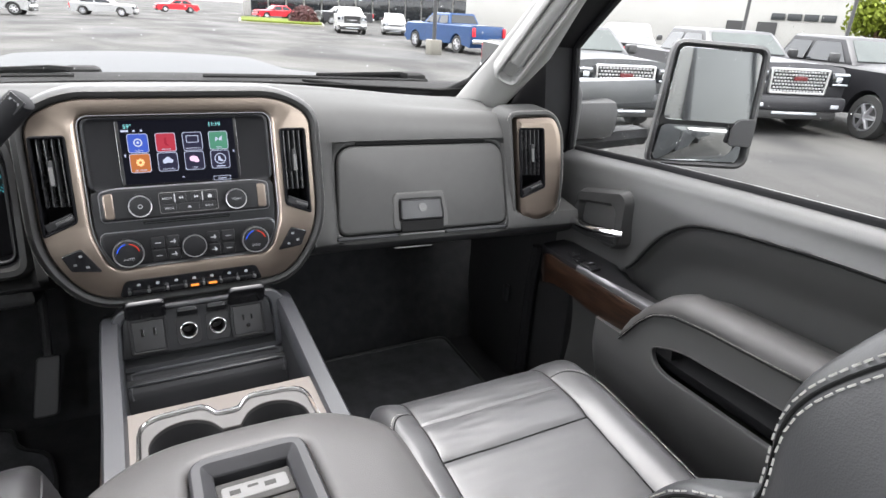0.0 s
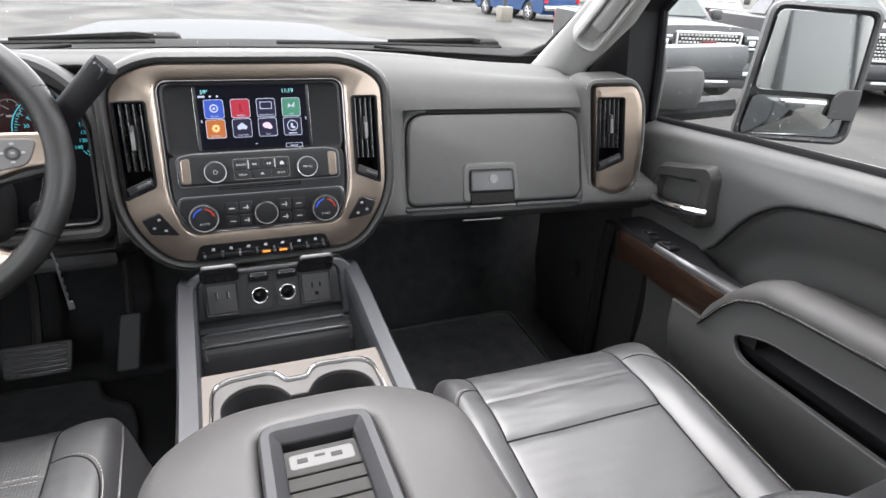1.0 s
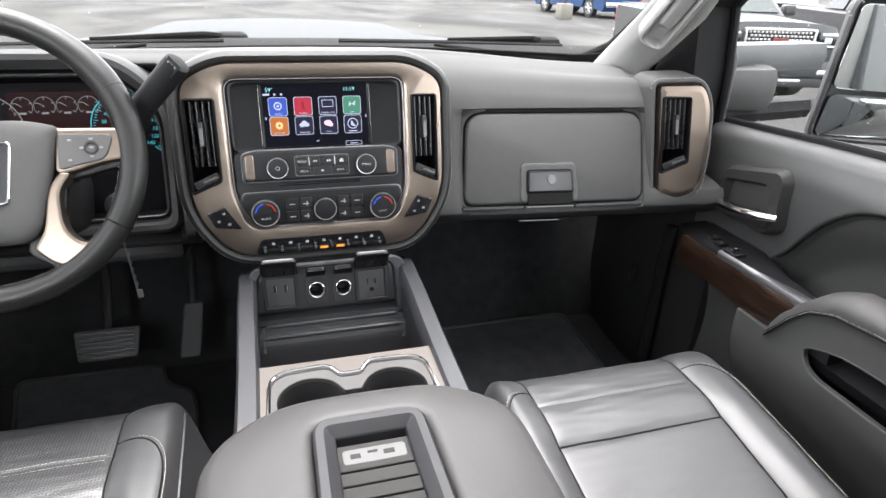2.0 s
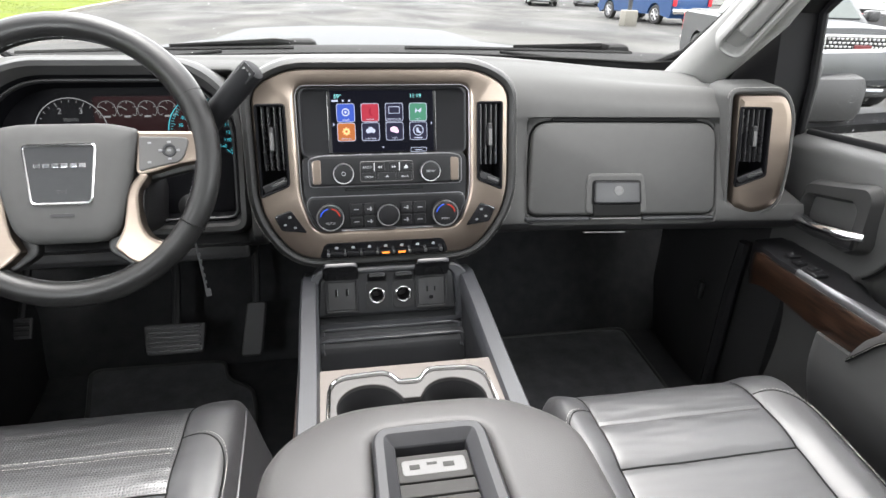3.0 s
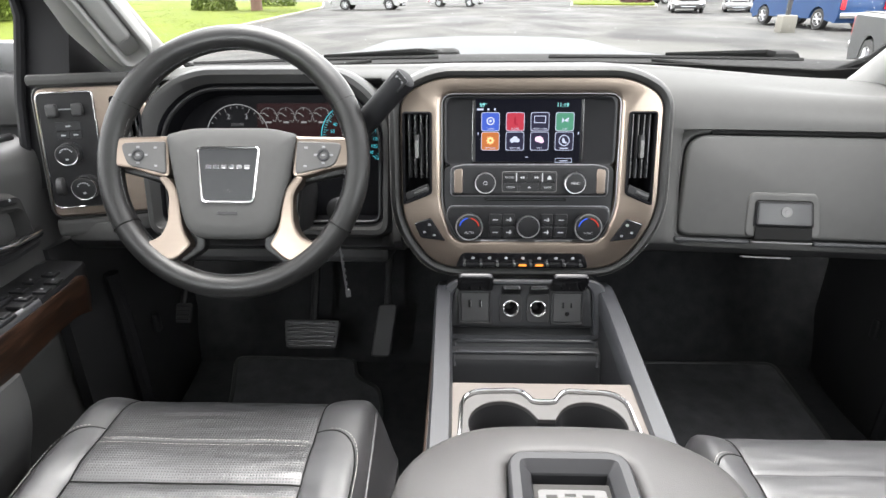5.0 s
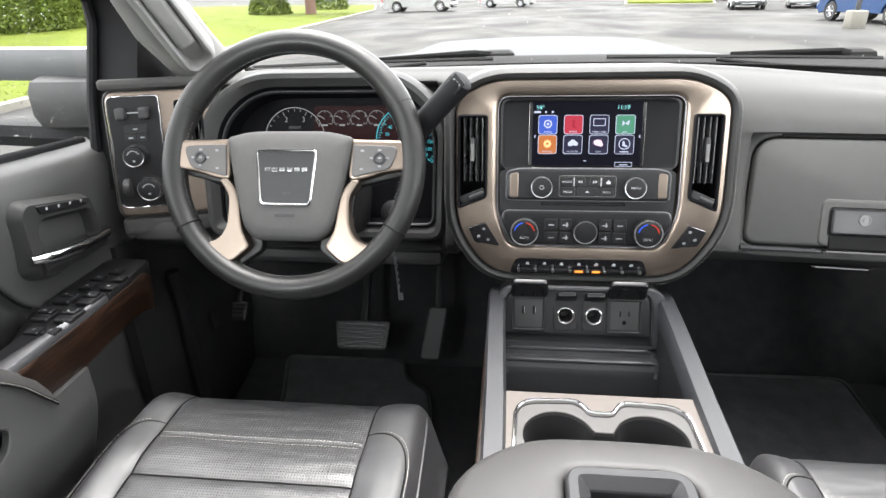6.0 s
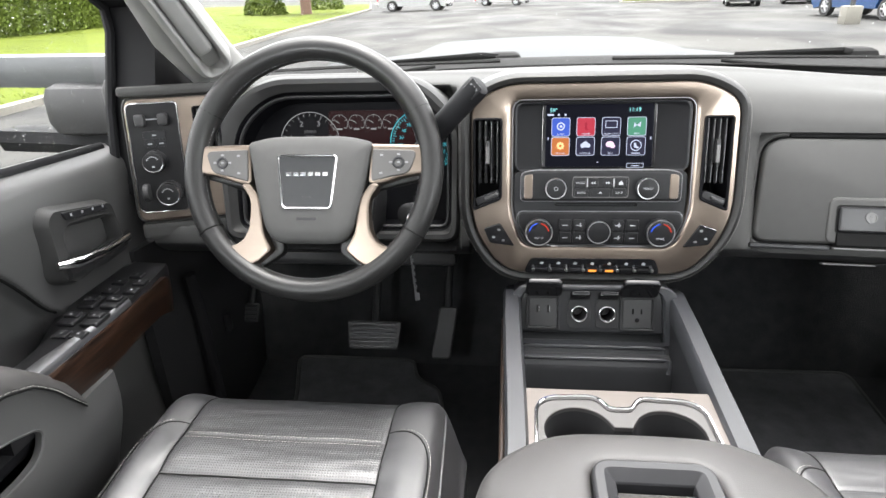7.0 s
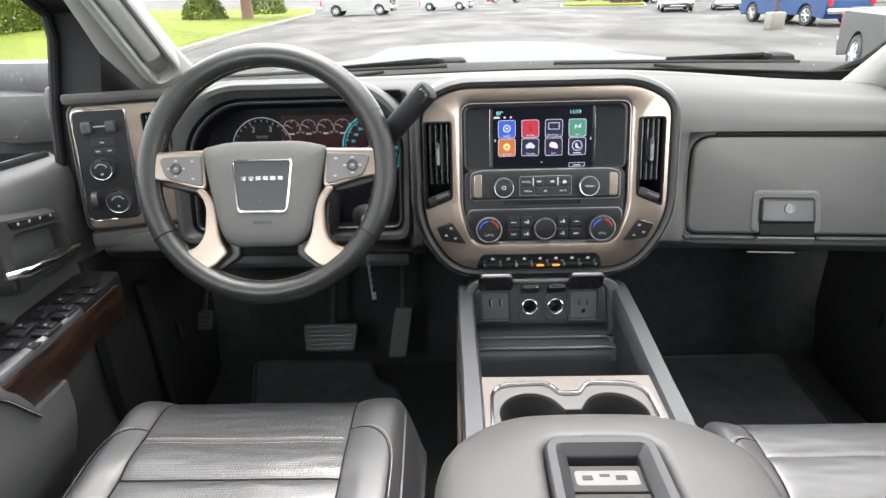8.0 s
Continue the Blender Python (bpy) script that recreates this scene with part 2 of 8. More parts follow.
def prism(bm, out, w0, w1, M=Matrix.Identity(4), b=0.001):
    """An outline raised from w0 to w1, with a rounded upper edge."""
    d = 1 if w1 > w0 else -1
    rings = [lift(M, out, w0), lift(M, out, w1 - d * b), lift(M, inset(out, b * 0.3), w1 - d * b * 0.3), lift(M, inset(out, b), w1), lift(M, inset(out, b * 1.25), w1)]
    return skin(bm, rings)


def collar(bm, outer, inner, w0, w1, M=Matrix.Identity(4), b=0.001):
    """A flat ring between two outlines of as many points."""
    rings = [lift(M, outer, w0), lift(M, outer, w1 - b), lift(M, inset(outer, b), w1), lift(M, inset(outer, b * 1.2), w1), lift(M, inset(inner, -b * 1.2), w1), lift(M, inset(inner, -b), w1),
             lift(M, inner, w1 - b), lift(M, inner, w0)]
    return skin(bm, rings, loop=True)


def cut(ob, holes):
    """Cuts the closed meshes of holes out of ob."""
    for h in holes:
        m = ob.modifiers.new("cut", "BOOLEAN")
        m.operation, m.object, m.solver = "DIFFERENCE", h, "EXACT"
    bpy.context.view_layer.update()
    me = bpy.data.meshes.new_from_object(ob.evaluated_get(bpy.context.evaluated_depsgraph_get()))
    ob.modifiers.clear()
    bm = B()
    bm.from_mesh(me)
    for e in bm.edges:
        e.smooth = not (len(e.link_faces) == 2 and e.calc_face_angle(0) > 0.7)
    bm.to_mesh(me)
    bm.free()
    ob.data = me
    for h in holes:
        bpy.data.objects.remove(h)
    return ob


def circle(r, seg=24, c=(0, 0)):
    return [Vector((c[0] + r * math.cos(6.28318 * i / seg), c[1] + r * math.sin(6.28318 * i / seg))) for i in range(seg)]


def lathe(bm, prof, M, seg=24):
    rings = [[M @ Vector((r * math.cos(6.28318 * i / seg), r * math.sin(6.28318 * i / seg), h)) for i in range(seg)] for r, h in prof]
    return skin(bm, rings)


def tube(bm, path, r, seg=8, closed=False, flat=1.0):
    """A round bar along a path; r: one radius or one for each point."""
    pts = [Vector(p) for p in path]
    k = len(pts)
    rings, up = [], None
    for i in range(k):
        a = pts[i - 1] if (closed or i) else pts[0]
        b = pts[(i + 1) % k] if (closed or i < k - 1) else pts[-1]
        t = (b - a).normalized()
        if up is None:
            up = t.orthogonal().normalized()
        up = (up - t * up.dot(t)).normalized()
        side = t.cross(up)
        rad = r[i] if isinstance(r, (list, tuple)) else r
        rings.append([pts[i] + (up * math.cos(6.28318 * j / seg) + side * math.sin(6.28318 * j / seg) * flat) * rad for j in range(seg)])
    return skin(bm, rings, loop=closed)


def block(bm, c, s, b=0.003, M=Matrix.Identity(4)):
    """A box with rounded edges: centre, sizes."""
    out = rect(c[0] - s[0] / 2, c[1] - s[1] / 2, c[0] + s[0] / 2, c[1] + s[1] / 2, b, 3)
    z0, z1 = c[2] - s[2] / 2, c[2] + s[2] / 2
    b = min(b, s[2] * 0.45)
    rings = [lift(M, inset(out, b), z0), lift(M, inset(out, b * 0.3), z0 + b * 0.3), lift(M, out, z0 + b), lift(M, out, z1 - b),
             lift(M, inset(out, b * 0.3), z1 - b * 0.3), lift(M, inset(out, b), z1), lift(M, inset(out, b * 1.2), z1)]
    return skin(bm, rings)


def sheet(bm, f, nu, nv, back=None):
    """A surface f(u, v), u and v from 0 to 1; back: a vector by which a second face lies behind it."""
    front = [[Vector(f(i / nu, j / nv)) for j in range(nv + 1)] for i in range(nu + 1)]
    g = [[bm.verts.new(p) for p in row] for row in front]
    for i in range(nu):
        for j in range(nv):
            bm.faces.new((g[i][j], g[i + 1][j], g[i + 1][j + 1], g[i][j + 1]))
    if back:
        h = [[bm.verts.new(p + Vector(back)) for p in row] for row in front]
        for i in range(nu):
            for j in range(nv):
                bm.faces.new((h[i][j], h[i][j + 1], h[i + 1][j + 1], h[i + 1][j]))
        for i in range(nu):
            bm.faces.new((g[i][0], h[i][0], h[i + 1][0], g[i + 1][0]))
            bm.faces.new((g[i][nv], g[i + 1][nv], h[i + 1][nv], h[i][nv]))
        for j in range(nv):
            bm.faces.new((g[0][j], g[0][j + 1], h[0][j + 1], h[0][j]))
            bm.faces.new((g[nu][j], h[nu][j], h[nu][j + 1], g[nu][j + 1]))
    return bm


def B():
    return bmesh.new()


def smooth(a, b, x):
    q = max(0.0, min(1.0, (x - a) / (b - a)))
    return q * q * (3 - 2 * q)


def curve_of(keys, x):
    """Smooth interpolation through (x, value) keys."""
    if x <= keys[0][0]:
        return keys[0][1]
    for (a, p), (b, q) in zip(keys, keys[1:]):
        if x <= b:
            k = (x - a) / (b - a)
            return p + (q - p) * k
    return keys[-1][1]


def stitches(bm, path, step=0.0048, length=0.0038, r=0.0005):
    """Short thread stitches along a path."""
    pts = [Vector(p) for p in path]
    rest = 0.0
    for a, b in zip(pts, pts[1:]):
        d = (b - a).length
        if d < 1e-6:
            continue
        t = (b - a) / d
        s = rest
        while s + length < d:
            p, q = a + t * s, a + t * (s + length)
            up = t.orthogonal().normalized()
            side = t.cross(up)
            ring = [[c + (up * math.cos(k * 2.0944) + side * math.sin(k * 2.0944)) * r for k in range(3)] for c in (p, q)]
            skin(bm, ring)
            s += step
        rest = max(0.0, s - d)
    return bm


M_BLUE = glowing("blue_glow", (0.05, 0.15, 1.0), 0.075)
M_RED = glowing("red_glow", (1.0, 0.08, 0.05), 0.050)
M_AMBER = glowing("amber_glow", (1.0, 0.30, 0.05), 0.150)
M_SCREEN = glowing("screen_black", (0.008, 0.009, 0.020), 0.040)
M_IBLUE = glowing("icon_blue", (0.06, 0.12, 0.55), 0.090)
M_IRED = glowing("icon_red", (0.50, 0.05, 0.08), 0.085)
M_IGREEN = glowing("icon_green", (0.09, 0.30, 0.20), 0.085)
M_IORANGE = glowing("icon_orange", (0.72, 0.24, 0.08), 0.060)
M_IDARK = glowing("icon_dark", (0.035, 0.035, 0.07), 0.070)
M_IEDGE = glowing("icon_white", (0.60, 0.66, 0.85), 0.090)
M_IWINE = glowing("icon_wine", (0.30, 0.02, 0.04), 0.112)
M_IWARM = glowing("icon_warm", (1.0, 0.55, 0.25), 0.128)
M_IPINK = glowing("icon_pink", (0.75, 0.52, 0.72), 0.128)
M_ICYAN = glowing("icon_cyan", (0.25, 0.70, 0.72), 0.144)
M_TEAL = glowing("gauge_teal", (0.08, 0.55, 0.65), 0.075)
M_GWHITE = glowing("gauge_white", (0.60, 0.62, 0.64), 0.036)
M_GRED = glowing("gauge_maroon", (0.055, 0.018, 0.021), 0.026)


# ---- the truck's cab ----
FLOOR = 0.84
UP = Vector((0, 0, 1))


def glass_edge(x):
    """Where the windshield meets the dash."""
    return 0.50 - 0.26 * (x / 0.68) ** 2


def mirror_x(pts, s):
    return [(s * p[0], *p[1:]) for p in pts]


def cab():
    e = thing("truck_cab", "silver pickup cab shell with light grey trim around the windows", "truck", (0, -0.8, 0), kind="structure")
    bm = B()
    block(bm, (0, -0.6, FLOOR - 0.03), (1.62, 2.7, 0.06), 0.01)
    part("floor", bm, M_CARPET, e, "black carpeted cab floor")
    bm = B()
    sheet(bm, lambda u, v: (-0.92 + 1.84 * u, 0.42 + 0.16 * smooth(0.0, 0.5, v), FLOOR - 0.02 + 0.74 * v), 8, 16, (0, 0.04, 0))
    part("firewall", bm, M_CARPET, e, "dark carpeted firewall")
    bm = B()
    sheet(bm, lambda u, v: (-0.70 + 1.4 * u, -0.40 - 1.58 * v, 2.0 - 0.03 * (2 * u - 1) ** 2), 12, 12, (0, 0, 0.05))
    part("headliner", bm, M_FABRIC, e, "light grey fabric headliner")
    bm = B()
    for s in (-1, 1):
        skin(bm, [[(s * a, y, z) for a, z in ((0.70, 1.955), (0.84, 1.93), (0.84, 2.04), (0.70, 2.05))] for y in (-0.2, -1.98)])
    part("roof_rail", bm, M_PAINT, e)
    bm = B()
    block(bm, (0, -1.97, 1.17), (1.66, 0.06, 0.66), 0.01)
    block(bm, (0, -1.97, 1.96), (1.66, 0.06, 0.14), 0.01)
    for s in (-1, 1):
        block(bm, (s * 0.76, -1.97, 1.70), (0.14, 0.06, 0.42), 0.01)
    part("rear_wall", bm, M_DASH, e)
    for s in (-1, 1):
        # pillar beside the windshield: padded pale trim with a grab handle
        bm = B()
        rows = [(1.50, (0.565, 0.38), (0.580, 0.29), (0.640, 0.225), (0.670, 0.26), (0.66, 0.37)),
                (1.575, (0.605, 0.30), (0.615, 0.215), (0.664, 0.172), (0.698, 0.197), (0.695, 0.30)),
                (1.68, (0.615, 0.17), (0.622, 0.095), (0.695, 0.073), (0.724, 0.092), (0.72, 0.18)),
                (1.80, (0.622, 0.03), (0.632, -0.045), (0.688, -0.038), (0.714, -0.012), (0.715, 0.05)),
                (1.97, (0.615, -0.18), (0.635, -0.27), (0.682, -0.25), (0.708, -0.20), (0.71, -0.14))]
        rings = []
        for z, *pts in rows:
            out = rounded([(s * x, y) for x, y in pts], 0.028, 4)
            rings.append([(p.x, p.y, z) for p in out])
        skin(bm, rings)
        pil = part("pillar_trim", bm, M_PILLAR, e, "light grey moulded pillar trim")
        bm = B()
        a, b = Vector((s * 0.632, 0.130, 1.632)), Vector((s * 0.645, -0.075, 1.842))
        d = (b - a)
        n = Vector((-s * 0.55, -0.70, -0.35)).normalized()
        GH = axes(a + d * 0.5 + n * 0.006, d.normalized(), n.cross(d).normalized() * -1, n)
        o = rounded([(-0.145, -0.026), (0.145, -0.022), (0.145, 0.024), (-0.145, 0.028)], [0.024, 0.02, 0.02, 0.026], 6)
        hole = inset(o, 0.009)
        skin(bm, [lift(GH, inset(o, -0.008), -0.025), lift(GH, inset(o, -0.003), 0.000), lift(GH, o, 0.006), lift(GH, inset(o, 0.004), 0.009), lift(GH, inset(hole, -0.002), 0.007),
                  lift(GH, hole, 0.002), lift(GH, inset(hole, 0.004), -0.014)], cap0=False)
        gh = part("grab_handle", bm, M_PILLAR, pil, "light grey recessed grab handle")
        bm = B()
        bar = rounded([(-0.095, -0.014), (0.110, -0.012), (0.110, 0.014), (-0.095, 0.016)], 0.012, 5)
        skin(bm, [lift(GH, bar, -0.012), lift(GH, bar, 0.002), lift(GH, inset(bar, 0.003), 0.007), lift(GH, inset(bar, 0.007), 0.009)])
        part("grip_bar", bm, M_PILLAR, gh)
        # matt black corner of the window, and the seal that follows the pillar up to the roof
        low = 0.0 if s > 0 else 1.0
        edge = [(0.106 - 0.060 * low, 1.44), (0.112 - 0.030 * low, 1.58), (0.131, 1.70), (0.131 - 0.012 * (1 - low), 1.715 + 0.025 * low), (0.080, 1.752 + 0.02 * low), (-0.21, 2.02)]
        rim = [(-0.17, 2.05), (0.10, 1.805), (0.20, 1.715), (0.30, 1.635), (0.40, 1.545), (0.40, 1.44)]
        bm = B()
        o = edge + rim
        skin(bm, [[(s * x, y, z) for y, z in q] for q, x in ((o, 0.735), (o, 0.808), ([(y + 0.004, z) for y, z in o], 0.814))])
        part("sail_panel", bm, M_SAIL, e, "matt black window corner panel")
        bm = B()
        tube(bm, [(s * 0.812, y - 0.006, z) for y, z in edge], 0.008, 8)
        part("window_channel", bm, M_SAIL, e, "black rubber window channel")
        # pillars between and behind the doors, sills, and rear side walls with a window opening
        bm = B()
        block(bm, (s * 0.80, -0.83, 1.74), (0.10, 0.16, 0.48), 0.015)
        block(bm, (s * 0.80, -1.90, 1.74), (0.10, 0.16, 0.48), 0.015)
        part("rear_pillar", bm, M_PILLAR, e)
        bm = B()
        block(bm, (s * 0.82, -1.38, 1.17), (0.10, 1.14, 0.68), 0.015)
        part("rear_door_panel", bm, M_DASH, e)
        bm = B()
        block(bm, (s * 0.84, -0.35, 0.86), (0.10, 1.2, 0.14), 0.02)
        part("sill", bm, M_DARK, e)
        bm = B()
        skin(bm, [[(s * 0.815, y, z) for y, z in ((-0.90, 1.50), (-1.84, 1.52), (-1.84, 1.95), (-0.90, 1.96))],
                  [(s * 0.819, y, z) for y, z in ((-0.90, 1.50), (-1.84, 1.52), (-1.84, 1.95), (-0.90, 1.96))]])
        part("rear_side_window", bm, M_PRIVACY, e, "dark privacy glass").visible_shadow = False
    bm = B()
    skin(bm, [[(x, y, z) for x, z in ((-0.70, 1.50), (0.70, 1.50), (0.66, 1.9), (-0.66, 1.9))] for y in (-1.955, -1.951)])
    part("rear_window", bm, M_PRIVACY, e, "dark privacy glass").visible_shadow = False
    # windshield
    bm = B()

    def shield(u, v):
        x = (2 * u - 1) * (0.735 - 0.05 * v)
        y0 = 0.53 - 0.24 * (x / 0.70) ** 2
        z = 1.545 + 0.50 * v
        return (x, y0 - 0.90 * (z - 1.545) - 0.10 * v * v, z)
    sheet(bm, shield, 20, 12, (0, 0.003, 0.003))
    part("windshield", bm, M_GLASS, e, "laminated windshield with rain drops").visible_shadow = False
    bm = B()
    for s in (-1, 1):
        sheet(bm, lambda u, v: Vector(shield(0.5 + s * (0.462 + 0.038 * u), v)) - Vector((0, 0.004, 0.004)), 3, 14, (0, 0.002, 0.002))
    sheet(bm, lambda u, v: Vector(shield(u, 0.095 * v + (0.05 * max(0, abs(2 * u - 1) - 0.8) / 0.2) * v)) - Vector((0, 0.004, 0.004)), 30, 2, (0, 0.002, 0.002))
    part("windshield_border", bm, M_COWL, e, "black ceramic windshield border")
    for s in (-1, 1):
        path = [(x, glass_edge(x) + 0.012, z) for x, z in ((0.30, 1.594), (0.40, 1.586), (0.48, 1.580), (0.54, 1.577))]
        path += [(0.606, 0.325, 1.585), (0.645, 0.285, 1.613), (0.664, 0.215, 1.674), (0.682, 0.110, 1.765), (0.686, -0.005, 1.865), (0.682, -0.15, 1.985)]
        bm = B()
        tube(bm, mirror_x(path, s), [0.004, 0.005, 0.006, 0.007, 0.008, 0.009, 0.010, 0.012, 0.014, 0.015], 8)
        part("windshield_seal", bm, M_COWL, e, "black rubber windshield edge")
    # cowl, hood and front fenders
    bm = B()
    sheet(bm, lambda u, v: ((2 * u - 1) * 0.80, 0.545 + 0.40 * v - 0.24 * (2 * u - 1) ** 2 * (1 - 0.4 * v), 1.578 - 0.022 * v + 0.015 * math.sin(3.14 * min(1, v * 1.6))), 24, 8, (0, 0, -0.03))
    part("cowl", bm, M_COWL, e, "black plastic cowl panel")

    def bonnet(u, v):
        q = 2 * u - 1
        x = q * 0.90
        dome = 0.035 * (1 - smooth(0.50, 0.62, abs(q)))
        z = 1.528 - 0.052 * v + dome * (0.6 + 0.4 * v) + 0.012 * math.sin(3.14 * min(1, v * 0.9)) - 0.055 * q * q - 0.12 * smooth(0.86, 1.0, v) ** 2
        return (x, 0.93 + 1.35 * v - 0.15 * q * q, z)
    bm = B()
    sheet(bm, bonnet, 48, 30, (0, 0, -0.03))
    part("hood", bm, M_PAINT, e, "wet silver hood with raised dome")
    for s in (-1, 1):
        bm = B()
        sheet(bm, lambda u, v: (s * (0.915 + 0.10 * math.sin(1.57 * v)), -0.02 + 2.3 * u, 1.46 - 0.75 * (1 - math.cos(1.2 * v)) - 0.06 * smooth(0.8, 1, u)), 14, 8, (-s * 0.02, 0, -0.02))
        part("fender", bm, M_PAINT, e)
    bm = B()
    block(bm, (0, 2.30, 1.0), (1.9, 0.12, 0.75), 0.05)
    part("front_grille", bm, M_CHROME, e)
    # body behind the doors: bed sides, seen in the mirrors
    for s in (-1, 1):
        bm = B()
        block(bm, (s * 0.93, -3.35, 1.10), (0.14, 2.6, 0.72), 0.05)
        part("bed_side", bm, M_PAINT, e)
        bm = B()
        block(bm, (s * 0.90, -1.40, 1.02), (0.06, 1.16, 0.86), 0.03)
        part("outer_rear_door", bm, M_PAINT, e)
        bm = B()
        o = rounded([(-0.90, 1.475), (-1.80, 1.50), (-1.74, 1.93), (-0.93, 1.955)], 0.03, 5)
        W = [[(s * (x - 0.10 * max(0, p.y - 1.5)), p.x, p.y) for p in q] for q, x in ((inset(o, -0.002), 0.870), (o, 0.876), (inset(o, 0.004), 0.878))]
        skin(bm, W)
        part("outer_rear_glass", bm, M_OUTGLASS, e, "dark wet rear door glass", sharp=8)
        bm = B()
        fo = inset(o, -0.035)
        skin(bm, [[(s * (x - 0.10 * max(0, p.y - 1.5)), p.x, p.y) for p in q] for q, x in ((fo, 0.860), (fo, 0.884), (inset(fo, 0.004), 0.888), (inset(o, -0.006), 0.888), (inset(o, -0.002), 0.882), (inset(o, -0.002), 0.860))], loop=True)
        part("outer_window_frame", bm, M_PAINT, e)
        for y in (1.35, -3.2):
            bm = B()
            M = axes((s * 0.80, y, 0.41), (0, 1, 0), (0, 0, 1), (s, 0, 0))
            lathe(bm, [(0.24, -0.12), (0.38, -0.12), (0.41, -0.08), (0.41, 0.08), (0.38, 0.12), (0.24, 0.12)], M, 32)
            part("tyre", bm, M_RUBBER, e)
    bm = B()
    sheet(bm, lambda u, v: (-0.80 + 1.6 * u, -0.40 - 1.62 * v, 2.075 - 0.03 * (2 * u - 1) ** 2), 12, 12, (0, 0, -0.02))
    part("roof", bm, M_PAINT, e, "silver painted roof")
    bm = B()
    block(bm, (0, -3.35, 0.92), (1.80, 2.6, 0.06), 0.02)
    part("bed_floor", bm, M_RUBBER, e)
    bm = B()
    block(bm, (0, -4.66, 1.12), (1.86, 0.08, 0.66), 0.03)
    part("tailgate", bm, M_PAINT, e)
    bm = B()
    block(bm, (0, -2.03, 1.22), (1.80, 0.05, 0.72), 0.02)
    part("cab_back", bm, M_PAINT, e)
    for s in (-1, 1):
        bm = B()
        block(bm, (s * 0.93, 2.12, 0.98), (0.18, 0.36, 0.70), 0.05)
        part("headlight_corner", bm, M_PAINT, e)
    bm = B()
    block(bm, (0, 2.36, 0.66), (2.0, 0.22, 0.30), 0.06)
    part("bumper", bm, M_CHROME, e)
    bm = B()
    block(bm, (0, -0.9, 0.62), (0.9, 5.6, 0.22), 0.05)
    part("chassis", bm, M_DARK, e)
    return e


def wipers():
    for k, (x0, x1) in enumerate(((-0.16, -0.70), (0.64, 0.10))):
        e = thing("windshield_wiper", "black windshield wiper resting on the cowl", "wiper", (x0, 0.62, 1.5), "wipers")
        bm = B()
        tube(bm, [(x0, 0.72 - 0.2 * x0 * x0, 1.580), (x0 - 0.05, 0.66 - 0.2 * x0 * x0, 1.593), ((x0 + x1) / 2, 0.62 - 0.2 * ((x0 + x1) / 2) ** 2, 1.590)],
             [0.016, 0.012, 0.007], 8, flat=0.6)
        block(bm, (x0 + 0.01, 0.72 - 0.2 * x0 * x0, 1.570), (0.085, 0.07, 0.05), 0.018)
        part("arm", bm, M_COWL, e)
        bm = B()
        tube(bm, [(x0 + (x1 - x0) * q, 0.60 - 0.24 * (x0 + (x1 - x0) * q) ** 2, 1.586) for q in [i / 10 for i in range(11)]], 0.006, 6)
        part("blade", bm, M_COWL, e)


# ---- dashboard ----
STACK = axes((0, -0.012, 1.40), (1, 0, 0), (0, 0.21, 1), (0, -1, 0.21))


def dash_point(x, v):
    yw = glass_edge(x)
    side = smooth(0.55, 0.72, abs(x))
    low = 0.028 * smooth(0.15, 0.60, x) + 0.025 * smooth(0.64, 0.70, abs(x))
    top = 1.612 - 0.012 * side - low
    keys = [(yw + 0.03, 1.545 - low), (yw, 1.576 - low), (yw - 0.03, 1.588 - low), (0.24 - 0.03 * side, top), (0.19, top - 0.002), (0.145, top - 0.009), (0.112, 1.564 + 0.5 * (top - 1.564)), (0.090, 1.564 - 0.4 * low), (0.078, 1.536),
            (0.070, 1.50), (0.058, 1.45), (0.043, 1.405), (0.030, 1.362), (0.038, 1.345), (0.066, 1.324), (0.12, 1.303), (0.20, 1.288), (0.30, 1.278), (0.42, 1.272), (0.60, 1.27)]
    d = smooth(-0.215, -0.24, x) * smooth(-0.66, -0.63, x)
    k = v * (len(keys) - 1)
    i = min(int(k), len(keys) - 2)
    q = k - i
    a, b, c, g = keys[max(0, i - 1)], keys[i], keys[i + 1], keys[min(len(keys) - 1, i + 2)]
    y, z = (0.5 * (2 * b[m] + (c[m] - a[m]) * q + (2 * a[m] - 5 * b[m] + 4 * c[m] - g[m]) * q * q + (3 * b[m] - a[m] - 3 * c[m] + g[m]) * q ** 3) for m in (0, 1))
    if d:
        inside = smooth(1.335, 1.37, z) * smooth(1.612, 1.585, z)
        if y < 0.2:
            y = y + d * inside * (0.17 - y)
    if y < 0.2:
        y -= 0.10 * max(0.0, x - 0.30) * smooth(1.18, 1.30, z) * smooth(1.615, 1.57, z)
        lid = smooth(0.246, 0.258, x) * smooth(0.592, 0.58, x) * smooth(1.350, 1.362, z) * smooth(1.528, 1.522, z)
        behind = smooth(0.20, 0.19, abs(x)) * smooth(1.30, 1.32, z) * smooth(1.605, 1.59, z)
        pod = smooth(0.612, 0.625, abs(x)) * smooth(1.38, 1.40, z) * smooth(1.585, 1.57, z)
        y += 0.035 * lid + 0.08 * behind + 0.08 * pod
    return (x, y, z)


def vent_hole(M, u0, v0, u1, v1, cut_low):
    bm = B()
    prism(bm, inset(rounded([(u0, v0), (u1, v0 + cut_low), (u1, v1), (u0, v1)], 0.006, 3), 0.0008), -0.2, 0.05, M, 0.0001)
    return part("hole", bm, M_DARK)


